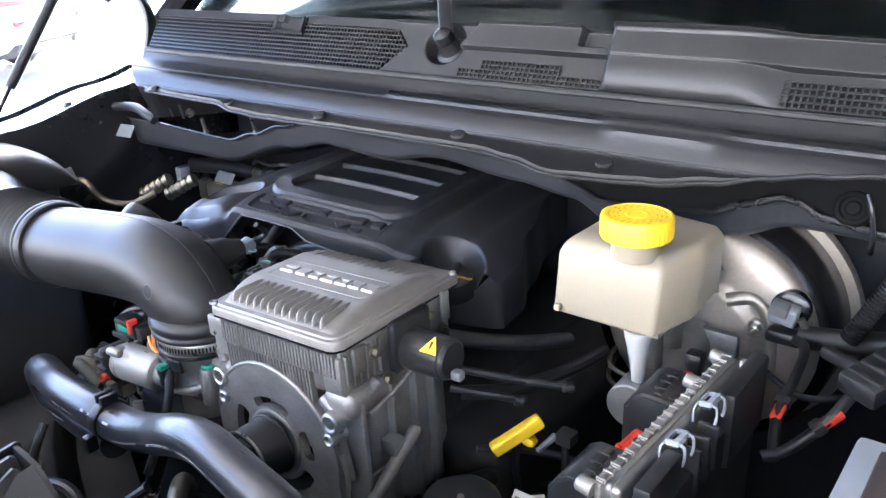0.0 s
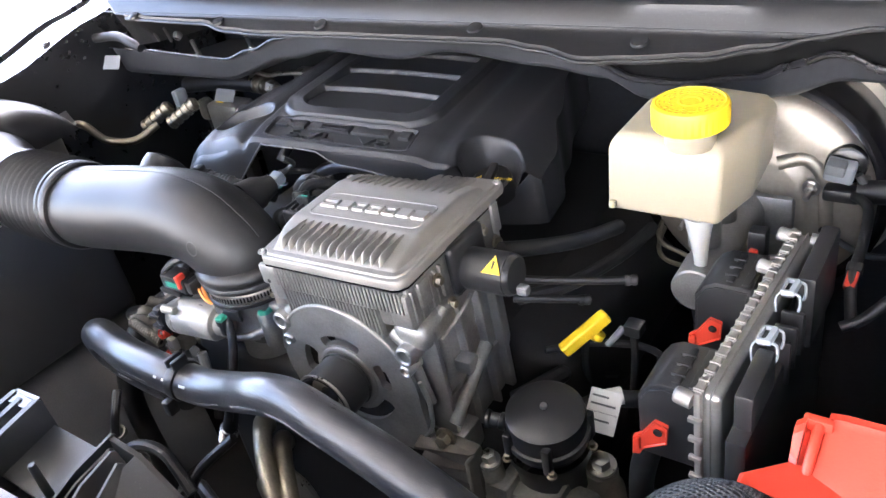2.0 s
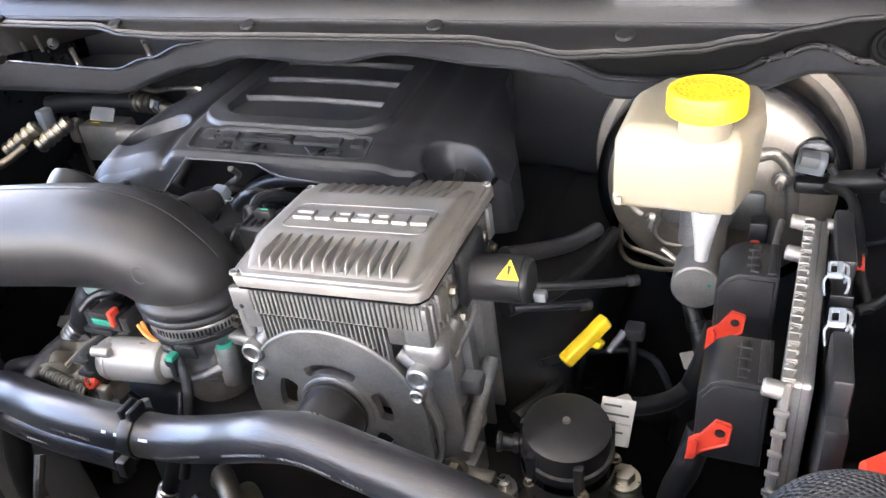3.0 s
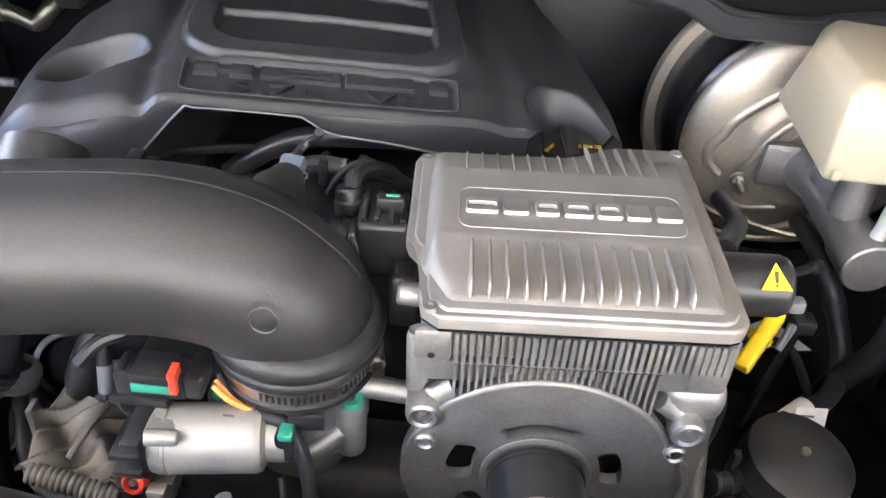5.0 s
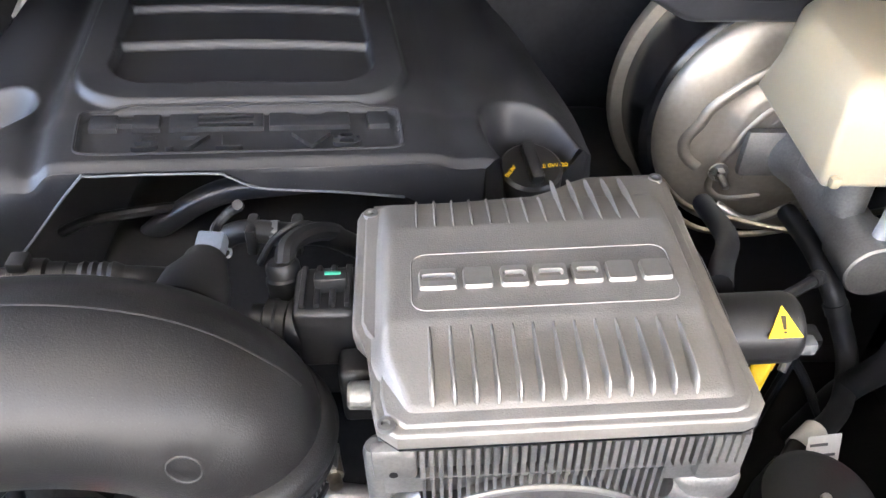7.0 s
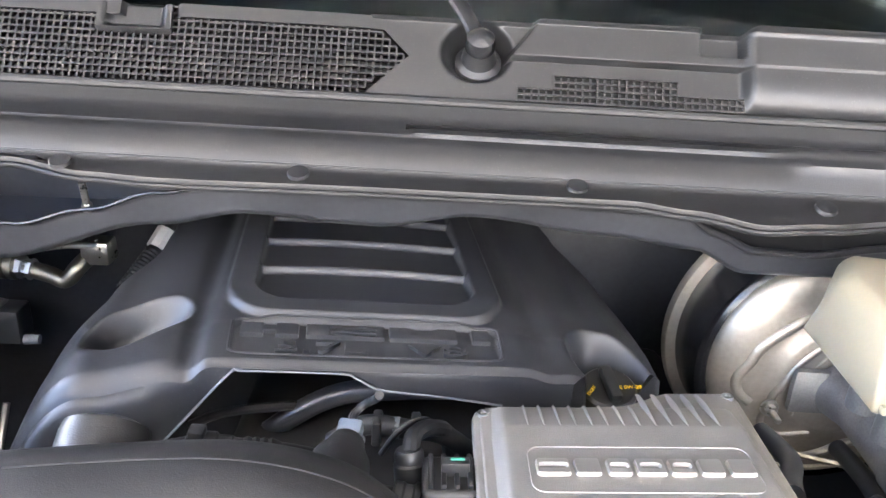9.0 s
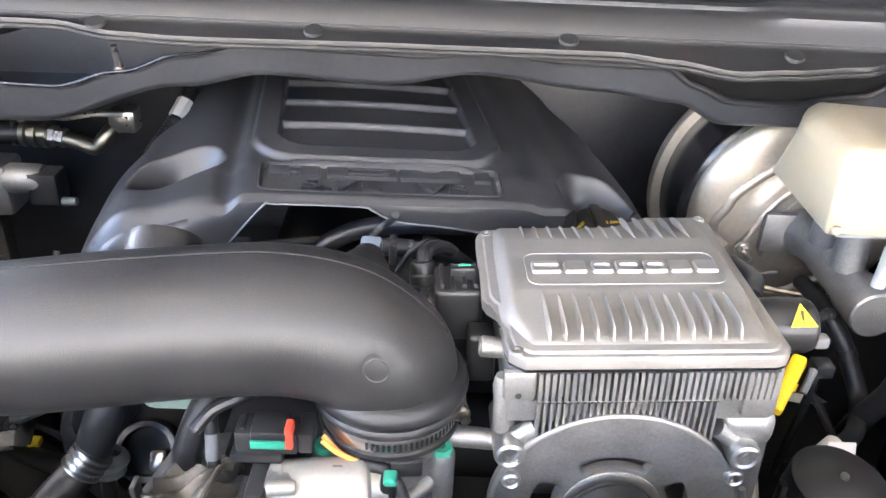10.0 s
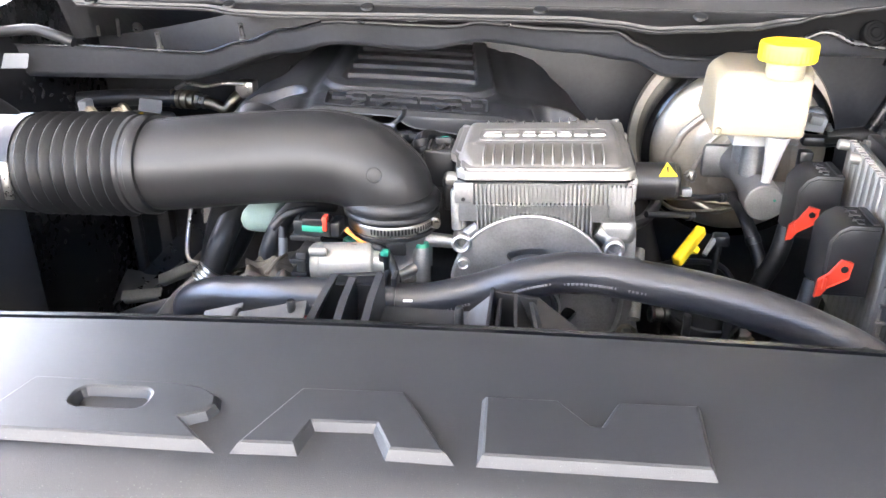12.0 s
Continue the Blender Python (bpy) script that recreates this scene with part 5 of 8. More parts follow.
# flowing webs between the ears and the arched plate, and small cast pads
for x0, z0, x1, z1, w in ((-0.104, 1.0375, -0.082, 1.054, 0.010), (0.0905, 1.033, 0.068, 1.05, 0.010), (-0.104, 1.0375, -0.102, 1.0095, 0.009), (0.0905, 1.033, 0.0855, 1.010, 0.009), (-0.102, 1.0095, -0.104, 0.95, 0.008), (0.0855, 1.010, 0.098, 0.95, 0.008)):
    part("web", sweep(shape(), [(x0, -0.094, z0, w), (0.5 * (x0 + x1), -0.094, 0.5 * (z0 + z1), w * 0.85), (x1, -0.094, z1, w * 0.8)], w, 14, 5), CAST, plate)
part("arm", sweep(shape(), [(0.0905, -0.085, 1.033, 0.010), (0.106, -0.075, 1.046, 0.009), (0.112, -0.05, 1.062, 0.007)], 0.01, 14, 6), CAST, gen)
part("arm", sweep(shape(), [(-0.104, -0.085, 1.0375, 0.010), (-0.108, -0.08, 1.056, 0.008), (-0.110, -0.07, 1.08, 0.007)], 0.01, 14, 6), CAST, gen)
_tilt = Matrix.Translation((0, 0, 1.1515)) @ pose(0, 0, 0, 0, -2.3, 1.2) @ Matrix.Translation((0, 0, -1.149))
gen.matrix_basis = _tilt @ Matrix.Translation(gen.location)

# ---- engine cover ----
CT = Matrix.Translation((-0.22, 0.16, 1.135)) @ pose(0, 0, 0, 0, 3.2, 7.5) @ Matrix.Translation((0.22, -0.16, -1.135))
COVER_Y0, COVER_Y1 = 0.150, 0.66


def cover_left(y):
    return curve_at([(0.14, -0.532), (0.17, -0.534), (0.22, -0.520), (0.30, -0.482), (0.42, -0.452), (0.66, -0.43)], y)


def cover_right(y):
    return curve_at([(0.14, -0.03), (0.17, 0.0), (0.21, 0.095), (0.27, 0.095), (0.36, 0.07), (0.5, 0.04), (0.66, 0.02)], y)


def cover_z(x, y):
    """Height of the cover's skin in its own upright frame."""
    z = 1.1335 + 0.0095 * step(0.152, 0.208, y) + 0.004 * step(0.21, 0.26, y)
    # grooves beside the middle field, shoulders, then the falling flanks
    z -= 0.007 * (math.exp(-((x + 0.378) / 0.011) ** 2) + 0.5 * math.exp(-((x + 0.052) / 0.013) ** 2))
    z -= 0.010 * step(-0.365, -0.39, x) + 0.016 * step(-0.40, -0.47, x) + 0.050 * max(0, (-0.465 - x) / 0.06) ** 2
    z -= 0.006 * step(-0.060, -0.035, x) + 0.012 * step(-0.03, 0.03, x) + 0.040 * max(0, (x - 0.03) / 0.07) ** 2
    # front roll
    z -= 0.007 * (1 - step(0.148, 0.158, y)) * step(-0.42, -0.36, x) + 0.016 * max(0.0, (0.168 - y) / 0.018) ** 2 * (1 - step(-0.42, -0.36, x))

    # deep finger cup, and the scoop over the oil filler
    def cup(cx, cy, a, b, turn, deep):
        c, s = math.cos(turn), math.sin(turn)
        u, v = (c * (x - cx) + s * (y - cy)) / a, (-s * (x - cx) + c * (y - cy)) / b
        return deep * (1 - step(0.30, 1.0, u * u + v * v))
    z -= cup(-0.440, 0.232, 0.056, 0.036, 0.45, 0.034)
    z -= cup(0.030, 0.190, 0.048, 0.058, 0.5, 0.048)
    # louvred field with a raised surround, both with round corners
    inner, outer = round_rect(x + 0.219, y - 0.495, 0.113, 0.252, 0.034), round_rect(x + 0.219, y - 0.490, 0.141, 0.272, 0.050)
    mi, mo = step(0.0015, -0.0025, inner), step(0.004, -0.003, outer)
    z += 0.0085 * mo * (1 - mi)
    if inner < 0.01:
        k = (y - 0.240 - 0.007 * (1 - ((x + 0.219) / 0.113) ** 2)) / 0.080
        f = k - math.floor(k)
        z += mi * (-0.006 + 0.009 * (1 - f) * step(0, 0.055, f))
    # emblem recess
    z -= 0.0045 * step(0.0006, -0.0014, round_rect(x + 0.219, y - 0.189, 0.1285, 0.0245, 0.013))
    return z


def round_rect(px, py, hx, hy, r):
    """Distance to a rectangle with round corners, negative inside."""
    qx, qy = abs(px) - hx + r, abs(py) - hy + r
    return math.hypot(max(qx, 0), max(qy, 0)) + min(max(qx, qy), 0) - r


def placed(f):
    return lambda u, v: CT @ Vector(f(u, v))


def cover_surface(u, v):
    y = COVER_Y0 + (COVER_Y1 - COVER_Y0) * v ** 1.3
    a, b = cover_left(y), cover_right(y)
    x = a + (b - a) * u
    return (x, y, cover_z(x, y))


ec = thing("engine_cover", "matt black grained plastic engine cover with louvres", "engine cover", (-0.22, 0.3, 0.95))
part("top", sheet(shape(), placed(cover_surface), 330, 340), COVER, ec, smooth=70)
EDGE = [(-0.56, 1.032), (-0.50, 1.032), (-0.43, 1.038), (-0.404, 1.050), (-0.345, 1.1215), (-0.330, 1.1265), (-0.246, 1.1265), (-0.230, 1.122), (-0.206, 1.1105), (-0.15, 1.105), (-0.09, 1.097), (-0.03, 1.06), (0.1, 1.03)]


def edge_z(x):
    return float(np.interp(x, [e[0] for e in EDGE], [e[1] for e in EDGE]))


def skirt(u, v):
    a, b = cover_left(COVER_Y0), cover_right(COVER_Y0)
    x = a + (b - a) * u
    z1 = cover_z(x, COVER_Y0)
    z0 = min(edge_z(x), z1)
    return (x, COVER_Y0 - (0.003 + 0.016 * step(-0.36, -0.44, x)) * v ** 0.6 * min(1, (z1 - z0) / 0.02), z1 + (z0 - z1) * v)


part("front_skirt", sheet(shape(), placed(skirt), 220, 8, 0.004, Vector((0, 1, 0))), COVER, ec, smooth=60)


def side(fx, s):
    def f(u, v):
        y = COVER_Y0 + (COVER_Y1 - COVER_Y0) * u
        x = fx(y)
        z = cover_z(x, y)
        return (x + s * 0.010 * v, y, z + (1.02 - z) * v)
    return f


part("side_skirt", sheet(shape(), placed(side(cover_left, -1)), 60, 5), COVER, ec, smooth=60)
part("side_skirt", sheet(shape(), placed(side(cover_right, 1)), 60, 5), COVER, ec, smooth=60)
part("edge_bead", sweep(shape(), [CT @ Vector((e[0], COVER_Y0 - 0.004 - 0.013 * step(-0.36, -0.44, e[0]), e[1])) for e in EDGE[1:11]], 0.0011, 8, 6), GREY, ec, "pale bead along the cut edge")
rim = []
for i in range(96):
    a = 2 * math.pi * i / 96
    d = Vector((math.cos(a) * abs(math.cos(a)) ** -0.82 if abs(math.cos(a)) > 1e-6 else 0, math.sin(a) * abs(math.sin(a)) ** -0.82 if abs(math.sin(a)) > 1e-6 else 0))
    x, y = -0.219 + 0.1295 * max(-1, min(1, d.x)), 0.189 + 0.0255 * max(-1, min(1, d.y))
    rim.append(CT @ Vector((x, y, cover_z(-0.219 + (x + 0.219) * 1.02, 0.189 + (y - 0.189) * 1.12) + 0.0004)))
part("recess_rim", sweep(shape(), rim + [rim[0]], 0.0013, 6, 1), COVER, ec, "raised rim round the emblem")
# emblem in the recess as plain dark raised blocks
for outline, holes in (([(-0.340, 0.1905), (-0.318, 0.1905), (-0.318, 0.196), (-0.307, 0.196), (-0.307, 0.1905), (-0.285, 0.1905), (-0.285, 0.2085), (-0.307, 0.2085), (-0.307, 0.203), (-0.318, 0.203), (-0.318, 0.2085), (-0.340, 0.2085)], []),
                       ([(-0.2785, 0.1905), (-0.203, 0.1905), (-0.203, 0.2085), (-0.2785, 0.2085)], [[(-0.255, 0.194), (-0.212, 0.194), (-0.212, 0.1965), (-0.255, 0.1965)], [(-0.255, 0.202), (-0.212, 0.202), (-0.212, 0.2045), (-0.255, 0.2045)]]),
                       ([(-0.199, 0.1905), (-0.132, 0.1905), (-0.132, 0.2085), (-0.152, 0.2085), (-0.1655, 0.200), (-0.179, 0.2085), (-0.199, 0.2085)], []),
                       ([(-0.1175, 0.1905), (-0.099, 0.1905), (-0.099, 0.2085), (-0.1175, 0.2085)], [])):
    xc = sum(p[0] for p in outline) / len(outline)
    slope = CT @ Matrix.Translation((xc, 0.1995, cover_z(xc, 0.1995))) @ pose(0, 0, 0, 9, 0, 0) @ Matrix.Translation((-xc, -0.1995, 0))
    part("emblem_block", raised_block(outline, holes, -0.0008, 0.0048, 0.0006, slope, 0.0007), COVER, ec, "dark raised block")

oc = thing("oil_cap", "black oil filler cap with yellow markings", "oil cap", (0.022, 0.2, 1.05))
part("cap", lathe(shape(), [(0, 0.012), (0.026, 0.012), (0.029, 0.009), (0.030, -0.02), (0, -0.02)], (0.022, 0.222, 1.071), (0, -0.25, 1), 30), PLASTIC, oc)
part("grip", box(shape(), (-0.006, -0.022, 0.010), (0.006, 0.022, 0.022), pose(0.022, 0.222, 1.071, 14, 0, 10), 0.003), PLASTIC, oc)


def lettering(text, m, size, mat, parent, name="lettering", depth=0.0002):
    c = bpy.data.curves.new(name, "FONT")
    c.body, c.size, c.extrude, c.align_x, c.align_y = text, size, depth, "CENTER", "CENTER"
    ob = new(name, c)
    c.materials.append(mat)
    ob.parent = parent
    ob.matrix_parent_inverse = Matrix.Translation(-parent.location)
    ob.matrix_basis = m
    return ob


for text, x in (("5.7L", -0.264), ("V8", -0.152)):
    ob = lettering(text, CT @ pose(x, 0.1765, cover_z(x, 0.1765) + 0.0012, 13, 0, 0) @ Matrix.Diagonal((2.6, 1, 1, 1)), 0.0200, COVER, ec, "engine_size", 0.0035)
    ob["label"] = "dark raised engine size lettering"
lettering("SAE 0W-20", pose(0.040, 0.218, 1.0835, 14, 0, 8), 0.0065, SIGN, oc)
lettering("ENGINE", pose(0.003, 0.211, 1.0822, 14, 0, 60), 0.0055, SIGN, oc)


# ---- brake booster, master cylinder and reservoir ----
bo = thing("brake_booster", "bare steel brake booster drum with a ribbed face", "brake booster", (0.325, 0.5, 0.9))
BC = (0.336, 0.40, 1.02)
part("drum", lathe(shape(), [(0, 0.17), (0.17, 0.17), (0.176, 0.165), (0.176, 0.15), (0.170, 0.147), (0.168, 0.08), (0.166, 0.06)], (BC[0], 0.33, BC[2]), (0, 1, 0), 72), GLOSS, bo, "black drum side")
part("rim", lathe(shape(), [(0.166, 0.0), (0.183, 0.0), (0.186, 0.005), (0.186, 0.012), (0.181, 0.015), (0.166, 0.015)], (BC[0], 0.468, BC[2]), (0, 1, 0), 72), BOOSTER, bo, "bright crimped rim")
part("shoulder", lathe(shape(), [(0.166, 0.150), (0.168, 0.080), (0.166, 0.066), (0.162, 0.056), (0.156, 0.049), (0.1515, 0.046), (0.1495, 0.048), (0.14, 0.054)], (BC[0], 0.345, BC[2]), (0, 1, 0), 72), GLOSS, bo, "black painted shoulder ring", 50)
face = part("face", lathe(shape(), [(0.1515, 0.055), (0.1510, 0.046), (0.146, 0.037), (0.134, 0.029), (0.115, 0.024), (0.100, 0.0215), (0.090, 0.020), (0.080, 0.019), (0.074, 0.013), (0.068, 0.011), (0, 0.010)],
                     (BC[0], 0.345, BC[2]), (0, 1, 0), 96), BOOSTER, bo, smooth=50)


def face_y(r):
    return 0.345 + float(np.interp(r, [0.068, 0.074, 0.080, 0.090, 0.100, 0.115, 0.134, 0.146, 0.151], [0.011, 0.013, 0.019, 0.020, 0.0215, 0.024, 0.029, 0.037, 0.046]))


pts = []
for x, z in ((0.36, 1.125), (0.32, 1.113), (0.282, 1.096), (0.255, 1.074), (0.236, 1.052), (0.229, 1.034), (0.218, 1.012), (0.222, 0.992), (0.238, 0.978)):
    pts.append((x, face_y(math.hypot(x - BC[0], z - BC[2])) + 0.0035, z))
part("pressed_rib", sweep(shape(), pts, 0.0075, 16, 8), BOOSTER, bo)
pts = []
for x, z in ((0.36, 1.092), (0.325, 1.080), (0.302, 1.064), (0.282, 1.040), (0.269, 1.012), (0.260, 0.978), (0.257, 0.952), (0.268, 0.938), (0.285, 0.934), (0.32, 0.940)):
    pts.append((x, face_y(math.hypot(x - BC[0], z - BC[2])) + 0.003, z))
part("pressed_rib", sweep(shape(), pts, 0.0055, 14, 8), BOOSTER, bo)
pts = []
for x, z in ((0.35, 1.072), (0.320, 1.058), (0.302, 1.036), (0.292, 1.006), (0.288, 0.97)):
    pts.append((x, face_y(math.hypot(x - BC[0], z - BC[2])) + 0.0025, z))
part("pressed_rib", sweep(shape(), pts, 0.0038, 12, 8), BOOSTER, bo)
part("vacuum_pipe", sweep(shape(), [(0.40, 0.34, 0.95), (0.358, 0.345, 0.942), (0.33, 0.345, 0.926), (0.301, 0.345, 0.919), (0.27, 0.36, 0.93)], 0.005, 10, 6), STEEL, bo)
part("pressed_rib", sweep(shape(), [(BC[0] + r * math.cos(math.radians(a)), face_y(r) + 0.005, BC[2] + r * math.sin(math.radians(a))) for a, r in ((60, 0.07), (45, 0.095), (25, 0.10), (5, 0.095), (-15, 0.10))], 0.010, 14, 8), BOOSTER, bo)
for a in (205, 25):
    p = (BC[0] + 0.088 * math.cos(math.radians(a)), 0.352, BC[2] + 0.088 * math.sin(math.radians(a)))
    bolt("stud_nut", p, (0, -1, 0), 0.0075, 0.012, STEEL, bo)
    part("stud", lathe(shape(), [(0, 0), (0.004, 0), (0.004, 0.03), (0.003, 0.032), (0, 0.032)], p, (0, -1, 0), 12), STEEL, bo)
part("hook", sweep(shape(), [(0.475, 0.37, 1.07), (0.478, 0.352, 1.068), (0.468, 0.348, 1.085)], 0.005, 8, 5), STEEL, bo)

mc = thing("master_cylinder", "cast grey brake master cylinder", "master cylinder", (0.335, 0.25, 1.0))
part("barrel", lathe(shape(), [(0, 0), (0.027, 0), (0.029, 0.002), (0.029, 0.05), (0.026, 0.055), (0.025, 0.15), (0.034, 0.19), (0.034, 0.2), (0, 0.2)], (0.336, 0.150, 1.012), (-0.02, 1, 0.02), 36), CAST, mc)
part("flange", box(shape(), (0.27, 0.335, 0.985), (0.40, 0.349, 1.045), bev=0.008), CAST, mc)
part("port", lathe(shape(), [(0, 0.04), (0.011, 0.04), (0.013, 0.036), (0.014, 0), (0, 0)], (0.355, 0.19, 1.02), (1, 0, 0.05), 18), CAST, mc)
part("neck", lathe(shape(), [(0, 0.06), (0.018, 0.06), (0.02, 0), (0, 0)], (0.325, 0.22, 1.035), (0, 0, 1), 20), CAST, mc)
part("neck", lathe(shape(), [(0, 0.06), (0.018, 0.06), (0.02, 0), (0, 0)], (0.325, 0.28, 1.035), (0, 0, 1), 20), CAST, mc)
part("end_mark", lathe(shape(), [(0, 0.0008), (0.0022, 0.0008), (0.0022, 0)], (0.350, 0.1497, 1.018), (0, -1, 0), 10), GREEN, mc)
part("dark_pipe", sweep(shape(), [(0.39, 0.19, 1.022), (0.41, 0.2, 1.03), (0.42, 0.26, 1.05)], 0.004, 8, 6), STEEL, mc)
plg = part("sensor_plug", box(shape(), (0.385, 0.185, 1.045), (0.405, 0.205, 1.085), bev=0.003), PLASTIC, mc)
part("red_tab", box(shape(), (0.388, 0.180, 1.052), (0.398, 0.188, 1.064), bev=0.002), RED, plg, "red locking tab")

rv = thing("brake_fluid_reservoir", "milky plastic brake fluid reservoir with a yellow cap", "reservoir", (0.31, 0.22, 1.1))
LOW = [(0.240, 0.133), (0.368, 0.131), (0.385, 0.20), (0.38, 0.30), (0.266, 0.318), (0.243, 0.30)]
TOP = [(0.241, 0.140), (0.370, 0.137), (0.392, 0.21), (0.385, 0.29), (0.270, 0.31), (0.241, 0.25)]
bm = shape()
lows = [bm.verts.new((x, y, 1.12)) for x, y in LOW]
mids = [bm.verts.new((x * 1.0, y, 1.198)) for x, y in TOP]
tops = [bm.verts.new((0.318 + (x - 0.318) * 0.86, 0.22 + (y - 0.22) * 0.86, 1.212)) for x, y in TOP]
bm.faces.new(lows[::-1])
bm.faces.new(tops)
for a, b in ((lows, mids), (mids, tops)):
    for k in range(6):
        bm.faces.new((a[k], a[(k + 1) % 6], b[(k + 1) % 6], b[k]))
bmesh.ops.bevel(bm, geom=list(bm.edges), offset=0.006, segments=3, profile=0.5, affect="EDGES")
part("tank", bm, TANK, rv, "milky white tank")
part("foot_lug", box(shape(), (0.244, 0.126, 1.124), (0.253, 0.134, 1.134), bev=0.003), TANK, rv)
bm = shape()
prism(bm, [(0.285, 0.19), (0.35, 0.19), (0.35, 0.31), (0.285, 0.31)], 1.09, 1.121, bev=0.0)
part("sump", bm, STEM, rv)
part("stem", sweep(shape(), [(0.340, 0.155, 1.12, 0.018), (0.339, 0.160, 1.09, 0.013), (0.338, 0.166, 1.06, 0.009), (0.337, 0.17, 1.035, 0.007)], 0.01, 14, 5), STEM, rv, "tapered pale stem")
part("neck", lathe(shape(), [(0.026, 0.0), (0.027, 0.004), (0.026, 0.03), (0, 0.03)], (0.332, 0.152, 1.205), (0, 0, 1), 32), TANK, rv)
N = 72
bm = shape()
prof = [(0.0385, 1.229), (0.040, 1.231), (0.040, 1.2505), (0.0387, 1.254), (0.0355, 1.255), (0.0345, 1.254), (0.0, 1.254)]
rings = []
for r, z in prof:
    if r == 0:
        rings.append([bm.verts.new((0.332, 0.152, z))])
        continue
    k = 1 if r > 0.0388 else 0
    rings.append([bm.verts.new((0.332 + (r - 0.0009 * k * (i % 2)) * math.cos(2 * math.pi * i / N), 0.152 + (r - 0.0009 * k * (i % 2)) * math.sin(2 * math.pi * i / N), z)) for i in range(N)])
for a, b in zip(rings, rings[1:]):
    for i in range(N):
        j = (i + 1) % N
        bm.faces.new((a[i], a[j], b[0]) if len(b) == 1 else (a[i], a[j], b[j], b[i]))
rc = part("cap", bm, YELLOW, rv, "yellow knurled screw cap with darker bars shading its embossed rings", smooth=20)
# rings of embossed text, their shade painted as flat darker bars
for r, n in ((0.031, 26), (0.026, 22), (0.021, 16)):
    for k in range(n):
        if (k * 7) % 11 in (0, 3):
            continue
        a = 2 * math.pi * k / n
        mm = Matrix.Translation((0.332 + r * math.cos(a), 0.152 + r * math.sin(a), 1.254)) @ pose(0, 0, 0, 0, 0, math.degrees(a) + 90)
        part("emboss_shade_bar", box(shape(), (-0.0023, -0.0009, 0), (0.0023, 0.0009, 0.0003), mm), EMBOSS, rc)
part("cap_ring", lathe(shape(), [(0.009, 0), (0.010, 0.0006), (0.0125, 0.0006), (0.0135, 0)], (0.332, 0.152, 1.254), (0, 0, 1), 32), YELLOW, rc)

# ---- control module on its bracket ----
cm = thing("control_module", "upright finned aluminium control module", "control module", (0.44, 0.02, 0.9))
MM = Matrix.Translation((0.449, 0.02, 1.0)) @ pose(0, 0, 0, 0, 0, -3) @ pose(0, 0, 0, 1.2, 0, 0)
part("case", box(shape(), (-0.010, -0.126, -0.13), (0.007, 0.138, 0.111), MM, 0.005, 3), MACHINED, cm, "smooth metal case")
part("seam", box(shape(), (-0.0022, -0.127, -0.13), (-0.0008, 0.139, 0.1122), MM, 0.0004), CAST, cm)
part("backplate", box(shape(), (-0.0155, -0.130, -0.13), (-0.009, 0.142, 0.112), MM, 0.002), LID, cm, "bright cast flange")
for k in range(11):
    y = -0.118 + 0.0245 * k
    part("fin_cap", box(shape(), (-0.0166, y - 0.0085, -0.12), (-0.0086, y + 0.0075, 0.1132), MM, 0.0012), LID, cm)
    for d in (-0.0012, 0.0012):
        part("fin_lip", box(shape(), (-0.0172, y + d * 5 - 0.0009, 0.106), (-0.0072, y + d * 5 + 0.0009, 0.1146), MM, 0.0006), LID, cm)
    if k < 10:
        for d in (0.0098, 0.0148):
            part("fin_stud", lathe(shape(), [(0, 0.0085), (0.0015, 0.008), (0.0022, 0.006), (0.0022, -0.16), (0, -0.16)], MM @ Vector((-0.0150, y + d, 0.1045)), (0, 0, 1), 10), LID, cm)
for k in range(7):
    part("end_lip", box(shape(), (-0.0195, -0.133, -0.065 + 0.024 * k), (-0.007, -0.128, -0.060 + 0.024 * k), MM, 0.001), LID, cm)
for y in (-0.131, 0.074, 0.136):
    part("post", lathe(shape(), [(0, 0.016), (0.0062, 0.016), (0.0078, 0.014), (0.0078, 0), (0, 0)], MM @ Vector((-0.015, y, 0.105)), (-1, 0.1, 0.1), 18), LID, cm)
part("cross_post", lathe(shape(), [(0, 0.024), (0.008, 0.024), (0.008, 0), (0, 0)], MM @ Vector((0.003, 0.132, 0.108)), (1, 0.1, -0.1), 18), CAST, cm)


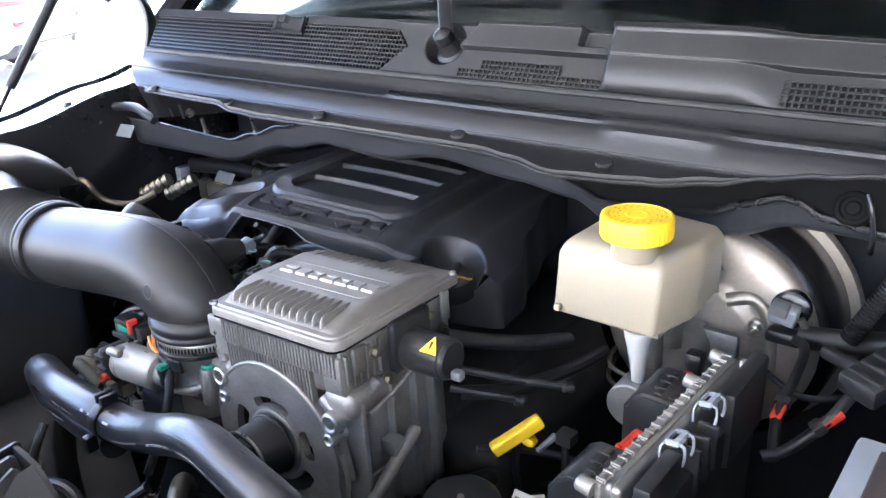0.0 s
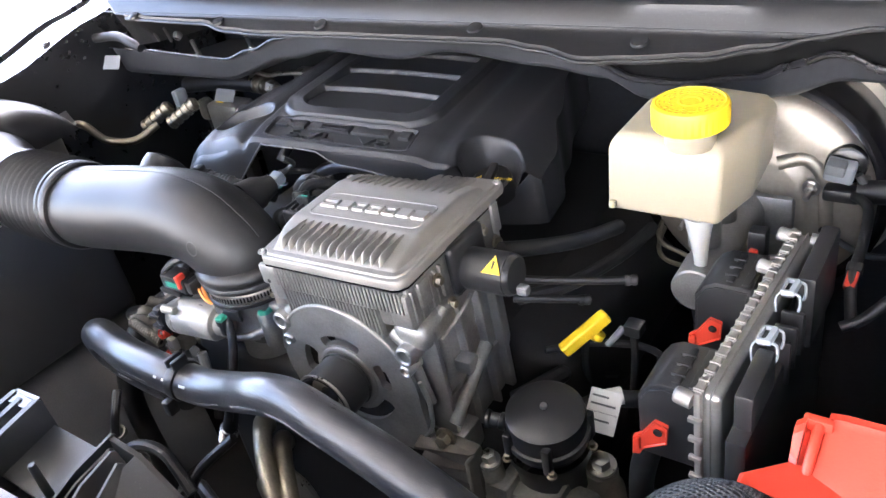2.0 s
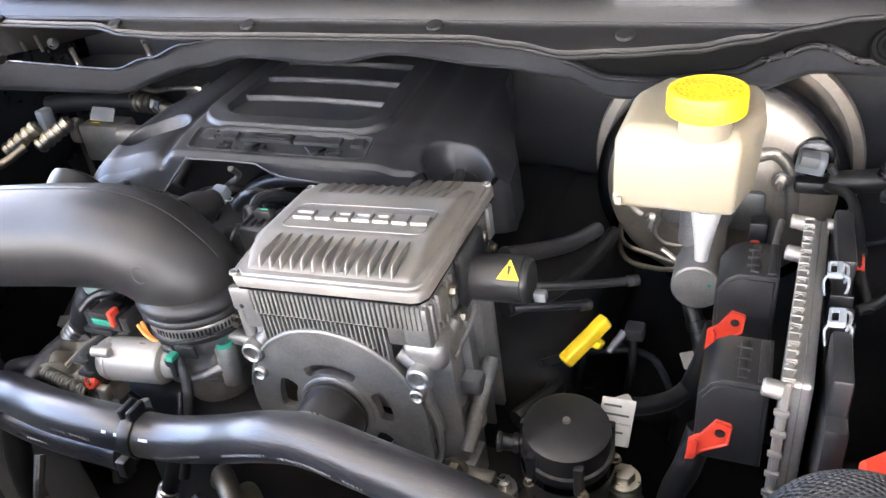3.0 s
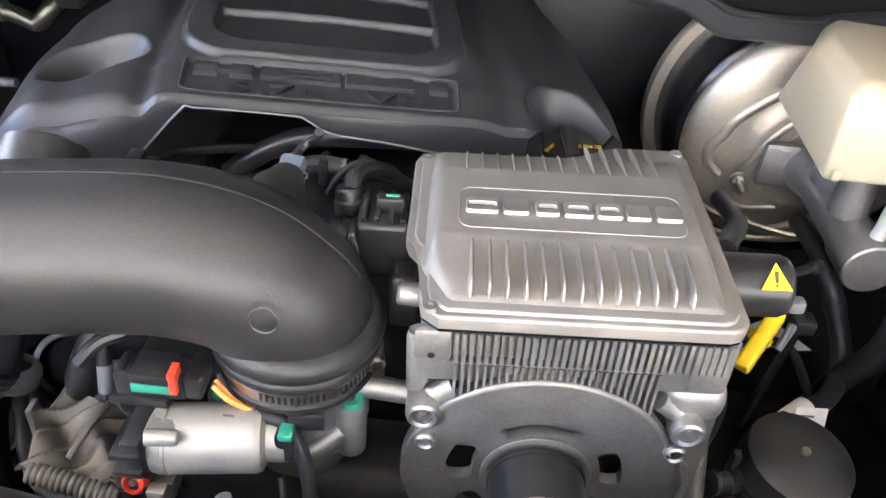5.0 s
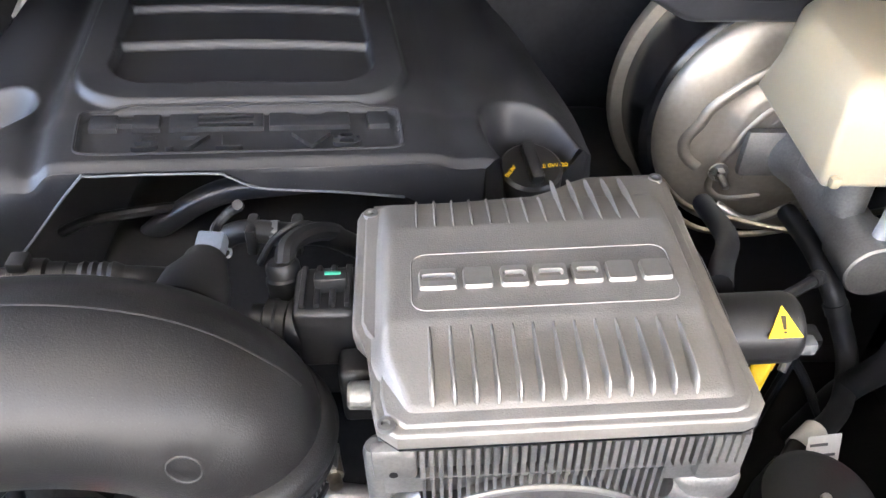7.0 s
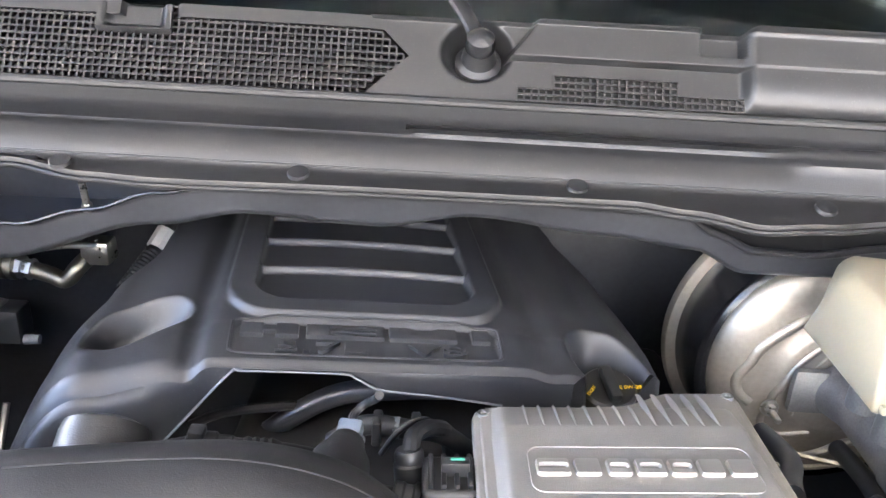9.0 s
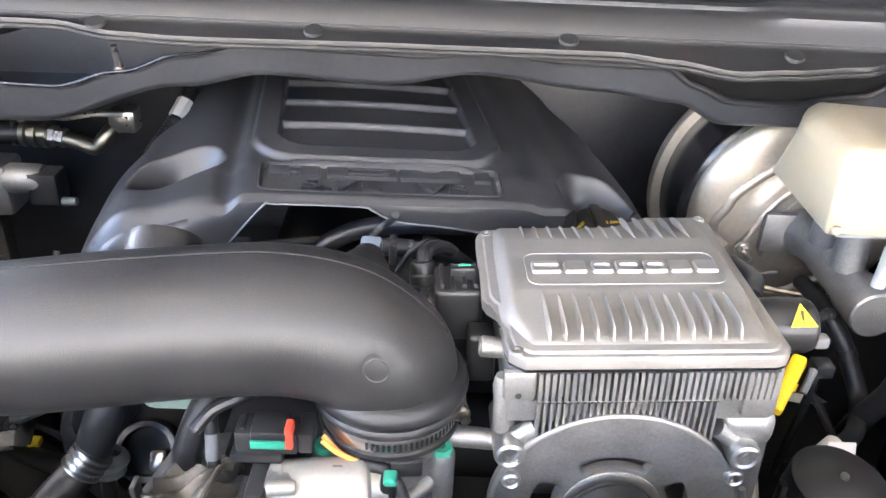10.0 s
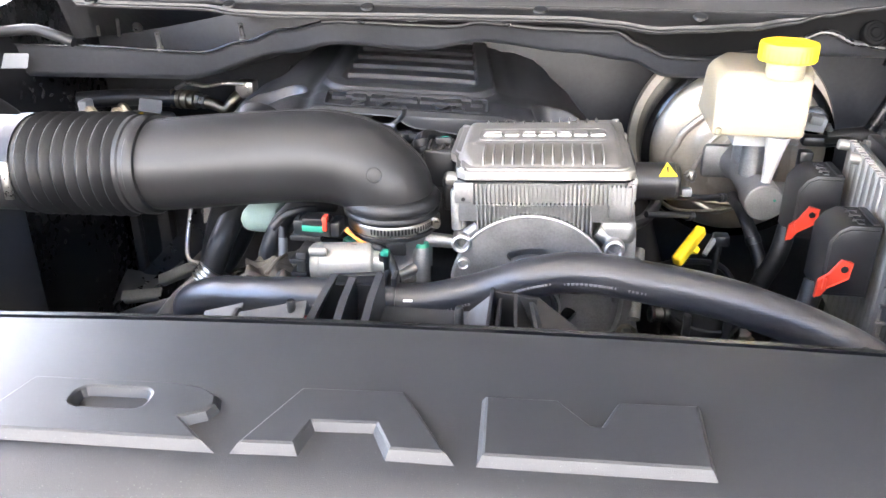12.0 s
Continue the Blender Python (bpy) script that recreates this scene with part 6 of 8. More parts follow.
def module_plug(y, z):
    p = thing("module_plug", "black wiring plug with a red lever on the control module", "plug", (0.38, y, z), "module plugs")
    m2 = Matrix(((1, 0, 0, 0), (0, 0, -1, y - 0.033), (0, 1, 0, 0), (0, 0, 0, 1)))
    part("shell", prism(shape(), [(0.360, z - 0.09), (0.420, z - 0.09), (0.420, z + 0.008), (0.382, z + 0.008), (0.370, z + 0.001), (0.360, z - 0.014)], -0.067, -0.001, m2, bev=0.003), PLASTIC, p)
    part("end_face", prism(shape(), [(0.364, z - 0.085), (0.416, z - 0.085), (0.416, z + 0.003), (0.384, z + 0.003), (0.373, z - 0.002), (0.364, z - 0.016)], -0.002, 0.0012, m2, bev=0.0008), PLASTIC, p)
    part("rail", box(shape(), (0.392, y - 0.026, z + 0.006), (0.400, y + 0.028, z + 0.0098), bev=0.001), PLASTIC, p)
    part("rail", box(shape(), (0.409, y - 0.028, z + 0.006), (0.417, y + 0.03, z + 0.0105), bev=0.001), PLASTIC, p)
    for k in range(3):
        part("ridge", box(shape(), (0.388, y - 0.016 + 0.015 * k, z + 0.0065), (0.402, y - 0.0145 + 0.015 * k, z + 0.0112), bev=0.0005), PLASTIC, p)
    x0, z0 = 0.352, z - 0.10
    out = [(x0 - 0.004, z0 + 0.0), (x0 + 0.006, z0 + 0.003), (x0 + 0.012, z0 + 0.018), (x0 + 0.040, z0 + 0.036), (x0 + 0.042, z0 + 0.062), (x0 + 0.026, z0 + 0.066), (x0 + 0.010, z0 + 0.040), (x0 - 0.002, z0 + 0.030)]
    ex, ez = x0 + 0.031, z0 + 0.052
    out = [(ex + 0.82 * (x - ex), ez + 0.82 * (h - ez)) for x, h in out]
    part("lever", prism(shape(), out, 0.0, 0.0055, m2, bev=0.0012), RED, p, "red locking lever")
    part("lever_edge", sweep(shape(), [(out[k][0], y - 0.0385, out[k][1]) for k in (2, 3, 4, 5, 6)], 0.0014, 6, 1), RED, p)
    part("lever_eye", lathe(shape(), [(0, 0.0008), (0.0045, 0.0008), (0.0045, 0)], (x0 + 0.031, y - 0.040, z0 + 0.052), (0, -1, 0), 16), DARK, p)
    part("lever_rib", box(shape(), (x0 + 0.009, y - 0.042, z0 + 0.022), (x0 + 0.0125, y - 0.037, z0 + 0.038), bev=0.001), RED, p)
    part("loom", sweep(shape(), [(0.365, y, z - 0.085), (0.355, y - 0.01, z - 0.13), (0.34, y + 0.01, z - 0.2), (0.33, y + 0.03, z - 0.3)], 0.014, 12, 6), SOFT, p)


module_plug(0.114, 1.075)
module_plug(-0.044, 1.066)
bk = thing("module_bracket", "black plastic tray with grey spring clips", "bracket", (0.5, 0.0, 0.9))
part("tray", box(shape(), (0.459, -0.13, 0.80), (0.478, 0.165, 1.085), bev=0.005), PLASTIC, bk)
part("upper_lug", box(shape(), (0.4605, -0.112, 1.04), (0.477, -0.044, 1.121), bev=0.004), PLASTIC, bk)
part("upper_lug", box(shape(), (0.466, 0.062, 1.04), (0.484, 0.165, 1.124), bev=0.004), PLASTIC, bk)
for y in (-0.018, 0.004, 0.026):
    part("web", box(shape(), (0.462, y, 1.06), (0.482, y + 0.005, 1.108), bev=0.0012), PLASTIC, bk)
for y in (0.045, -0.031):
    m = pose(0.4645, y, 1.1235, 0, -8, -3)
    ring = rounded(-0.0068, -0.0115, 0.0075, 0.0115, 0.003, 3)
    cl = part("clip", raised_block(ring, [rounded(-0.0036, -0.0078, 0.0012, 0.0078, 0.0010, 2)], -0.002, 0.0030, 0.0006, m), MIDGREY, bk, "grey spring clip")
    part("clip_bed", box(shape(), (-0.005, -0.009, -0.006), (0.0055, 0.009, -0.0005), m, 0.0005), DARK, cl)
    for s in (-1, 1):
        part("clip_leg", sweep(shape(), [(0.4715, y + 0.0100 * s, 1.1245), (0.4755, y + 0.0100 * s, 1.122), (0.4765, y + 0.0100 * s, 1.112), (0.475, y + 0.0100 * s, 1.104)], 0.0014, 8, 4), MIDGREY, cl)
    part("clip_tail", sweep(shape(), [(0.458, y - 0.0105, 1.1235), (0.4555, y - 0.014, 1.118), (0.4575, y - 0.018, 1.106)], 0.0011, 8, 4), MIDGREY, cl)

fb = thing("battery_terminal_cover", "bright red plastic terminal cover", "terminal cover", (0.6, -0.25, 1.05))
part("deck", prism(shape(), [(0.482, -0.164), (0.511, -0.138), (0.80, -0.115), (0.80, -0.44), (0.60, -0.44), (0.505, -0.40), (0.484, -0.20)], 1.00, 1.095, bev=0.004), RED, fb)
# raised crown, with a finger slot and a bar across it
CROWN = [(0.511, -0.136, -0.113, 1.117), (0.5175, -0.142, -0.106, 1.117), (0.534, -0.150, -0.088, 1.112), (0.57, -0.168, -0.092, 1.116), (0.68, -0.21, -0.098, 1.124), (0.80, -0.24, -0.10, 1.13)]


def crown(x0, x1, low, n=6):
    bm, rows = shape(), []
    for i in range(n + 1):
        x = x0 + (x1 - x0) * i / n
        front, ridge, top = (float(np.interp(x, [c[0] for c in CROWN], [c[k] for c in CROWN])) for k in (1, 2, 3))
        pts = [(front, 1.05), (front, 1.093 - 0.5 * low), (front + 0.004, 1.096 - low), (ridge - 0.014, top - 0.004 - low), (ridge - 0.009, top - low), (ridge - 0.002, top - low), (ridge, top - 0.003 - low), (ridge + 0.004, 1.05)]
        rows.append([bm.verts.new((x, y, z)) for y, z in pts])
    for a, b in zip(rows, rows[1:]):
        for j in range(len(a)):
            bm.faces.new((a[j], a[(j + 1) % len(a)], b[(j + 1) % len(a)], b[j]))
    bm.faces.new(rows[0][::-1])
    bm.faces.new(rows[-1])
    return bm


part("crown", crown(0.511, 0.5175, 0.0, 2), RED, fb, smooth=30)
part("crown", crown(0.5175, 0.531, 0.011, 3), RED, fb, "sunk finger slot", smooth=30)
part("crown", crown(0.531, 0.80, 0.0, 24), RED, fb, smooth=30)
part("crown_bridge", box(shape(), (0.514, -0.110, 1.100), (0.536, -0.102, 1.1165), pose(0, 0, 0, 0, 0, 0), 0.002), RED, fb)
part("handle_bar", sweep(shape(), [(0.5262, -0.145, 1.092), (0.5262, -0.130, 1.1035), (0.5262, -0.108, 1.1115)], 0.0042, 12, 6), RED, fb)
cb = thing("battery_cable", "thick black braided cable into the red cover", "cable", (0.45, -0.25, 1.0))
bm = shape()
_cable = spline([(0.51, -0.200, 1.074), (0.480, -0.200, 1.077), (0.450, -0.210, 1.064), (0.422, -0.234, 1.022), (0.395, -0.265, 0.95)], 12)
for k in range(44):
    for s in (-1, 1):
        pts = []
        for i, p in enumerate(_cable):
            q = Vector(_cable[min(i + 1, len(_cable) - 1)][:3]) - Vector(_cable[max(i - 1, 0)][:3])
            side_way = q.cross(Vector((0, 1, 0.3))).normalized()
            up = side_way.cross(q).normalized()
            a = 2 * math.pi * k / 44 + s * i * 0.07
            pts.append(Vector(p[:3]) + (side_way * math.cos(a) + up * math.sin(a)) * 0.0293)
        sweep(bm, pts, 0.0010, 4, 1)
part("braid", bm, SOFT, cb)
bm = sweep(shape(), [tuple(p[:3]) for p in _cable], 0.0288, 20, 1)
part("sleeve", bm, SOFT, cb)
ba = thing("battery", "battery with a grey rim and brown top", "battery", (0.7, -0.1, 0.8))
part("case", box(shape(), (0.60, -0.14, 0.75), (0.80, 0.02, 1.135), bev=0.008), PLASTIC, ba)
part("rim", box(shape(), (0.596, -0.143, 1.135), (0.80, 0.024, 1.15), bev=0.005), MIDGREY, ba, "grey plastic rim")
part("top", box(shape(), (0.615, -0.125, 1.14), (0.79, 0.006, 1.153), bev=0.003), BROWN, ba)

# ---- dipstick, pump, hoses on the right ----
dp = thing("dipstick", "yellow oil dipstick handle on a dark tube", "dipstick", (0.22, 0.09, 0.85))
A, B = Vector((0.203, 0.060, 0.948)), Vector((0.241, 0.107, 0.981))
t = (B - A).normalized()
mm = axis_matrix((A + B) / 2, t)
part("handle", box(shape(), (-0.008, -0.009, -0.036), (0.008, 0.009, 0.036), mm, 0.004, 3), YELLOW, dp)
part("ring", lathe(shape(), [(0.004, 0), (0.008, 0.001), (0.012, 0.004), (0.012, 0.012), (0.006, 0.014)], (0.226, 0.095, 0.948), (0.3, 0.3, 0.6), 18), YELLOW, dp)
part("tube", sweep(shape(), [(0.222, 0.086, 0.96), (0.21, 0.10, 0.90), (0.19, 0.14, 0.80), (0.17, 0.16, 0.6)], 0.005, 10, 6), DARK, dp)

vp = thing("vacuum_pump", "black drum-shaped pump with a bolted lid", "pump", (0.23, -0.04, 0.85))
part("lid", lathe(shape(), [(0, 0.009), (0.012, 0.008), (0.040, 0.004), (0.046, 0.0), (0.047, -0.006), (0.047, -0.045), (0, -0.045)], (0.231, -0.043, 0.948), (0.05, -0.12, 1), 40), PLASTIC, vp)
part("body", lathe(shape(), [(0.051, 0), (0.051, -0.012), (0.046, -0.014), (0.046, -0.09), (0, -0.09)], (0.231, -0.043, 0.905), (0.05, -0.12, 1), 40), PLASTIC, vp)
part("lid_screw", lathe(shape(), [(0, 0.004), (0.004, 0.004), (0.0045, 0), (0, 0)], (0.231, -0.044, 0.956), (0.05, -0.12, 1), 10), STEEL, vp)
for a in (-1.0, -2.2, 0.3):
    bolt("bolt", (0.231 + 0.052 * math.cos(a), -0.045 + 0.052 * math.sin(a), 0.900), (0.05, -0.12, 1), 0.004, 0.008, BRONZE, vp)
pb = thing("pump_bracket", "cast bracket with a large hexagon bolt", "bracket", (0.29, -0.03, 0.8))
for x, y, z, r, k in ((0.290, -0.03, 0.872, 0.019, 0.012), (0.172, -0.085, 0.880, 0.014, 0.009)):
    part("boss", lathe(shape(), [(0, 0), (r * 0.8, 0), (r, -0.004), (r, -0.03), (r * 1.25, -0.04), (r * 1.3, -0.12), (0, -0.12)], (x, y, z), (0, -0.1, 1), 24), DULL, pb)
    bolt("bolt", (x, y, z), (0, -0.1, 1), k, 0.016, STEEL, pb)
part("web", box(shape(), (0.165, -0.10, 0.80), (0.30, -0.05, 0.855), pose(0, 0, 0, 0, 0, 0), 0.008), DULL, pb)
part("rib", box(shape(), (0.20, -0.108, 0.80), (0.206, -0.05, 0.868), bev=0.002), DULL, pb)
part("rib", box(shape(), (0.26, -0.108, 0.80), (0.266, -0.05, 0.868), bev=0.002), DULL, pb)
part("inlet", lathe(shape(), [(0, 0), (0.009, 0), (0.009, 0.01), (0.011, 0.011), (0.011, 0.016), (0.009, 0.017), (0.009, 0.028), (0.011, 0.03), (0.011, 0.034), (0, 0.036)], (0.19, -0.05, 0.918), (-1, -0.25, 0.1), 16), PLASTIC, vp)
part("lid_lip", lathe(shape(), [(0.046, 0), (0.0495, -0.001), (0.0505, -0.006), (0.0495, -0.010), (0.046, -0.010)], (0.231, -0.043, 0.925), (0.05, -0.12, 1), 40), PLASTIC, vp)
for a in (0.6, 1.8, 3.0, 4.1, 5.2):
    part("lid_lug", box(shape(), (0.231 + 0.049 * math.cos(a) - 0.005, -0.043 + 0.049 * math.sin(a) - 0.005, 0.90), (0.231 + 0.049 * math.cos(a) + 0.005, -0.043 + 0.049 * math.sin(a) + 0.005, 0.938), bev=0.002), PLASTIC, vp)

vh = thing("vacuum_hose", "black hose with a printed white label", "hose", (0.27, 0.05, 0.9))
part("hose", sweep(shape(), [(0.235, 0.012, 0.90), (0.264, 0.045, 0.903), (0.300, 0.072, 0.893), (0.330, 0.105, 0.888), (0.350, 0.15, 0.897), (0.343, 0.175, 0.925), (0.330, 0.19, 0.955), (0.322, 0.23, 0.972), (0.322, 0.30, 0.965)], 0.0108, 16, 8), SOFT, vh)
part("joint", lathe(shape(), [(0.008, 0), (0.0125, 0.001), (0.0125, 0.012), (0.0105, 0.014), (0.0105, 0.022), (0.008, 0.023)], (0.340, 0.178, 0.932), (-0.45, 0.5, 1), 16), PLASTIC, vh)
part("label", lathe(shape(), [(0.0108, -0.015), (0.0117, -0.015), (0.0117, 0.015), (0.0108, 0.015)], (0.268, 0.048, 0.9035), (0.75, 0.6, 0.03), 20), WHITE, vh, "white printed sleeve label")
lm = Matrix.Translation((0.270, 0.022, 0.905)) @ pose(0, 0, 0, 62, 12, 14)
fl = part("label_flag", prism(shape(), rounded(-0.019, -0.027, 0.019, 0.027, 0.001, 2), 0, 0.0006, lm), WHITE, vh, "white printed paper flag")
for k, w in ((0, 0.010), (1, 0.015), (3, 0.013)):
    part("print_mark", box(shape(), (-0.016, 0.017 - 0.010 * k, 0.0006), (-0.016 + 2 * w, 0.0195 - 0.010 * k, 0.0009), lm), PRINT_DARK, fl)
lettering("Vacuum Hose Assembly", lm @ pose(0.0, -0.0015, 0.0007), 0.0036, PRINT_DARK, vh)
part("nipple", lathe(shape(), [(0, 0), (0.011, 0), (0.011, 0.012), (0.008, 0.014), (0, 0.014)], (0.228, 0.005, 0.90), (0.7, 0.75, 0.1), 16), GREEN, vh)
wl = thing("wiring_loom", "taped black wiring across the engine side", "wiring", (0.25, 0.15, 0.95))
for k, pts in enumerate(([(0.12, 0.1, 0.98), (0.16, 0.16, 0.97), (0.19, 0.26, 0.96), (0.2, 0.36, 0.95)],
                         [(0.17, 0.07, 0.93), (0.22, 0.12, 0.92), (0.29, 0.15, 0.90), (0.33, 0.12, 0.84)], [(0.16, 0.0, 0.90), (0.19, 0.06, 0.90), (0.17, 0.12, 0.85), (0.2, 0.2, 0.8)])):
    part("cable", sweep(shape(), pts, (0.010, 0.005, 0.012)[k], 10, 8), SOFT, wl)
# torn paper tag low in the bay
bm = prism(shape(), [(0.310, 0.292), (0.346, 0.313), (0.365, 0.285), (0.385, 0.257), (0.350, 0.252), (0.321, 0.260)], 0.799, 0.8002)
single("paper_tag", bm, WHITE, "torn white paper tag lying low in the bay", "paper tag")

# ---- throttle body and its motor ----
tb = thing("throttle_valve", "cast throttle valve under the intake cuff", "throttle valve", (-0.2, -0.06, 0.95))
part("bore", lathe(shape(), [(0, 0), (0.054, 0), (0.0535, -0.012), (0.049, -0.020), (0.049, -0.040), (0.054, -0.048), (0.054, -0.056), (0.040, -0.066), (0.040, -0.10), (0, -0.10)], (-0.198, -0.062, 1.032), (0, 0, 1), 40), CAST, tb)
part("flange", prism(shape(), rounded(-0.255, -0.105, -0.150, -0.015, 0.02, 4), 0.970, 0.984, bev=0.003), DULL, tb)
part("arm", sweep(shape(), [(-0.235, -0.112, 0.984, 0.005), (-0.205, -0.120, 0.982, 0.005), (-0.178, -0.112, 0.984, 0.006), (-0.158, -0.092, 0.988, 0.009)], 0.01, 14, 6), CAST, tb)
part("web", prism(shape(), [(-0.175, -0.10), (-0.150, -0.09), (-0.142, -0.065), (-0.16, -0.055), (-0.19, -0.10)], 0.978, 1.010, bev=0.005), CAST, tb)
for x, y in ((-0.153, -0.090), (-0.250, -0.092)):
    part("boss", lathe(shape(), [(0, 0.012), (0.0105, 0.012), (0.0125, 0.008), (0.0125, -0.04), (0, -0.04)], (x, y, 1.006), (0, 0, 1), 18), CAST, tb)
    part("plug", lathe(shape(), [(0, 0.0), (0.003, 0.0), (0.004, 0.004), (0.009, 0.005), (0.0105, 0.001), (0.0105, -0.004), (0, -0.004)], (x, y, 1.018), (0, 0, 1), 14), GREEN, tb, "green cap")
part("pipe", lathe(shape(), [(0, 0.05), (0.009, 0.05), (0.01, 0)], (-0.158, -0.075, 1.022), (1, -0.1, 0), 16), CAST, tb)
mo = thing("throttle_motor", "bright metal cylinder motor with black plugs", "motor", (-0.25, -0.12, 0.95))
part("barrel", lathe(shape(), [(0, 0), (0.018, 0), (0.024, 0.003), (0.026, 0.008), (0.026, 0.074), (0.0262, 0.078), (0.0245, 0.082), (0.018, 0.085), (0.018, 0.098), (0.013, 0.100), (0, 0.100)], (-0.294, -0.132, 1.004), (1, 0.12, 0.02), 40), CREAM, mo)
part("seam", lathe(shape(), [(0.0258, 0.0), (0.0266, 0.0005), (0.0266, 0.003), (0.0258, 0.0035)], (-0.282, -0.1306, 1.0042), (1, 0.12, 0.02), 40), CREAM, mo)
part("print_mark", box(shape(), (-0.240, -0.1275, 1.0302), (-0.232, -0.1255, 1.0312)), PRINT_DARK, mo)
part("bracket", box(shape(), (-0.305, -0.160, 0.974), (-0.289, -0.112, 1.030), bev=0.005), PLASTIC, mo)
for z in (0.982, 1.0, 1.018):
    part("bracket_rib", box(shape(), (-0.311, -0.163, z - 0.003), (-0.290, -0.13, z + 0.003), bev=0.001), PLASTIC, mo)
part("pin", lathe(shape(), [(0, 0.022), (0.005, 0.022), (0.0062, 0.020), (0.0062, 0), (0, 0)], (-0.288, -0.150, 1.028), (1, 0.1, 0), 16), CREAM, mo)
part("foot_tab", box(shape(), (-0.290, -0.165, 0.965), (-0.276, -0.155, 0.985), bev=0.002), CREAM, mo)
part("lug", box(shape(), (-0.292, -0.150, 1.018), (-0.270, -0.128, 1.030), bev=0.004), CAST, mo)
part("foot", box(shape(), (-0.298, -0.150, 0.955), (-0.276, -0.13, 0.975), bev=0.003), CAST, mo)
cn = part("plug", box(shape(), (-0.318, -0.122, 1.036), (-0.268, -0.098, 1.058), bev=0.003), PLASTIC, mo)
for k in range(5):
    part("plug_ridge", box(shape(), (-0.314 + 0.009 * k, -0.118, 1.056), (-0.310 + 0.009 * k, -0.100, 1.0605), bev=0.0008), PLASTIC, cn)
part("plug_base", box(shape(), (-0.322, -0.126, 1.030), (-0.280, -0.10, 1.038), bev=0.002), PLASTIC, cn)
part("plug_ridge", box(shape(), (-0.304, -0.126, 1.054), (-0.274, -0.10, 1.063), bev=0.002), PLASTIC, cn)
part("green_seal", box(shape(), (-0.305, -0.1245, 1.044), (-0.276, -0.1205, 1.052), bev=0.0008), GREEN, cn, "green seal strip")
part("red_lock", box(shape(), (-0.277, -0.126, 1.046), (-0.271, -0.112, 1.066), bev=0.001), RED, cn, "red lock tab")
part("plug_tail", box(shape(), (-0.269, -0.12, 1.036), (-0.256, -0.09, 1.056), bev=0.003), PLASTIC, mo)
for k in range(3):
    part("wire", sweep(shape(), [(-0.25, -0.112 + 0.006 * k, 1.044), (-0.235, -0.118 + 0.004 * k, 1.036 - 0.003 * k), (-0.215, -0.118, 1.026 - 0.002 * k)], 0.0022, 6, 5), ORANGE if k < 2 else PLASTIC, mo)
part("side_plug", box(shape(), (-0.202, -0.137, 0.998), (-0.188, -0.120, 1.024), bev=0.003), PLASTIC, mo)
part("green_clip", box(shape(), (-0.199, -0.1375, 1.0205), (-0.188, -0.124, 1.0275), bev=0.002), GREEN, mo, "green plug clip")
part("cable", sweep(shape(), [(-0.22, -0.118, 1.026), (-0.195, -0.122, 1.02), (-0.178, -0.138, 0.99), (-0.172, -0.16, 0.95), (-0.172, -0.19, 0.90)], 0.006, 12, 8), SOFT, mo, "sleeved black cable")
rb = thing("red_connector", "small red plastic ring tab", "connector", (-0.31, -0.13, 0.94))
part("ring", lathe(shape(), [(0.006, 0), (0.010, 0.002), (0.012, 0.006), (0.010, 0.010), (0.006, 0.012)], (-0.305, -0.155, 0.942), (0, -1, 0.3), 18), RED, rb)
gv = thing("mint_bottle", "pale mint plastic canister behind the throttle plugs", "canister", (-0.40, 0.0, 1.0))
part("body", box(shape(), (-0.435, -0.03, 0.99), (-0.37, 0.03, 1.028), bev=0.018, seg=4), MINT, gv)

# ---- engine block, pulleys and dark plumbing below ----
eb = thing("engine_block", "dark engine block with cast heads", "engine", (-0.2, 0.2, 0.4))
part("block", box(shape(), (-0.38, 0.0, 0.36), (0.10, 0.62, 0.93), bev=0.03, seg=3), DARK, eb)
part("head", box(shape(), (-0.60, 0.10, 0.62), (-0.38, 0.62, 0.86), pose(0, 0, 0, 0, 0, 0), 0.03, 3), DARK, eb)
part("head", box(shape(), (0.02, 0.08, 0.72), (0.2, 0.62, 0.92), bev=0.03, seg=3), DARK, eb)
part("manifold", box(shape(), (-0.36, 0.06, 0.94), (-0.04, 0.6, 1.04), bev=0.03, seg=3), DARK, eb)
part("timing_case", box(shape(), (-0.34, -0.10, 0.40), (0.06, -0.02, 0.93), bev=0.02, seg=3), DARK, eb)
wp = thing("belt_pulley", "dark belt pulley below the generator", "pulley", (0.16, -0.13, 0.8))
part("wheel", lathe(shape(), [(0, 0), (0.05, 0), (0.052, 0.004), (0.046, 0.006), (0.046, 0.024), (0.052, 0.026), (0.05, 0.03), (0.02, 0.026), (0, 0.026)], (0.16, -0.12, 0.80), (0, -1, 0), 36), STEEL, wp)
copy_thing(wp, Matrix.Translation((-0.16, -0.15, 0.72)))

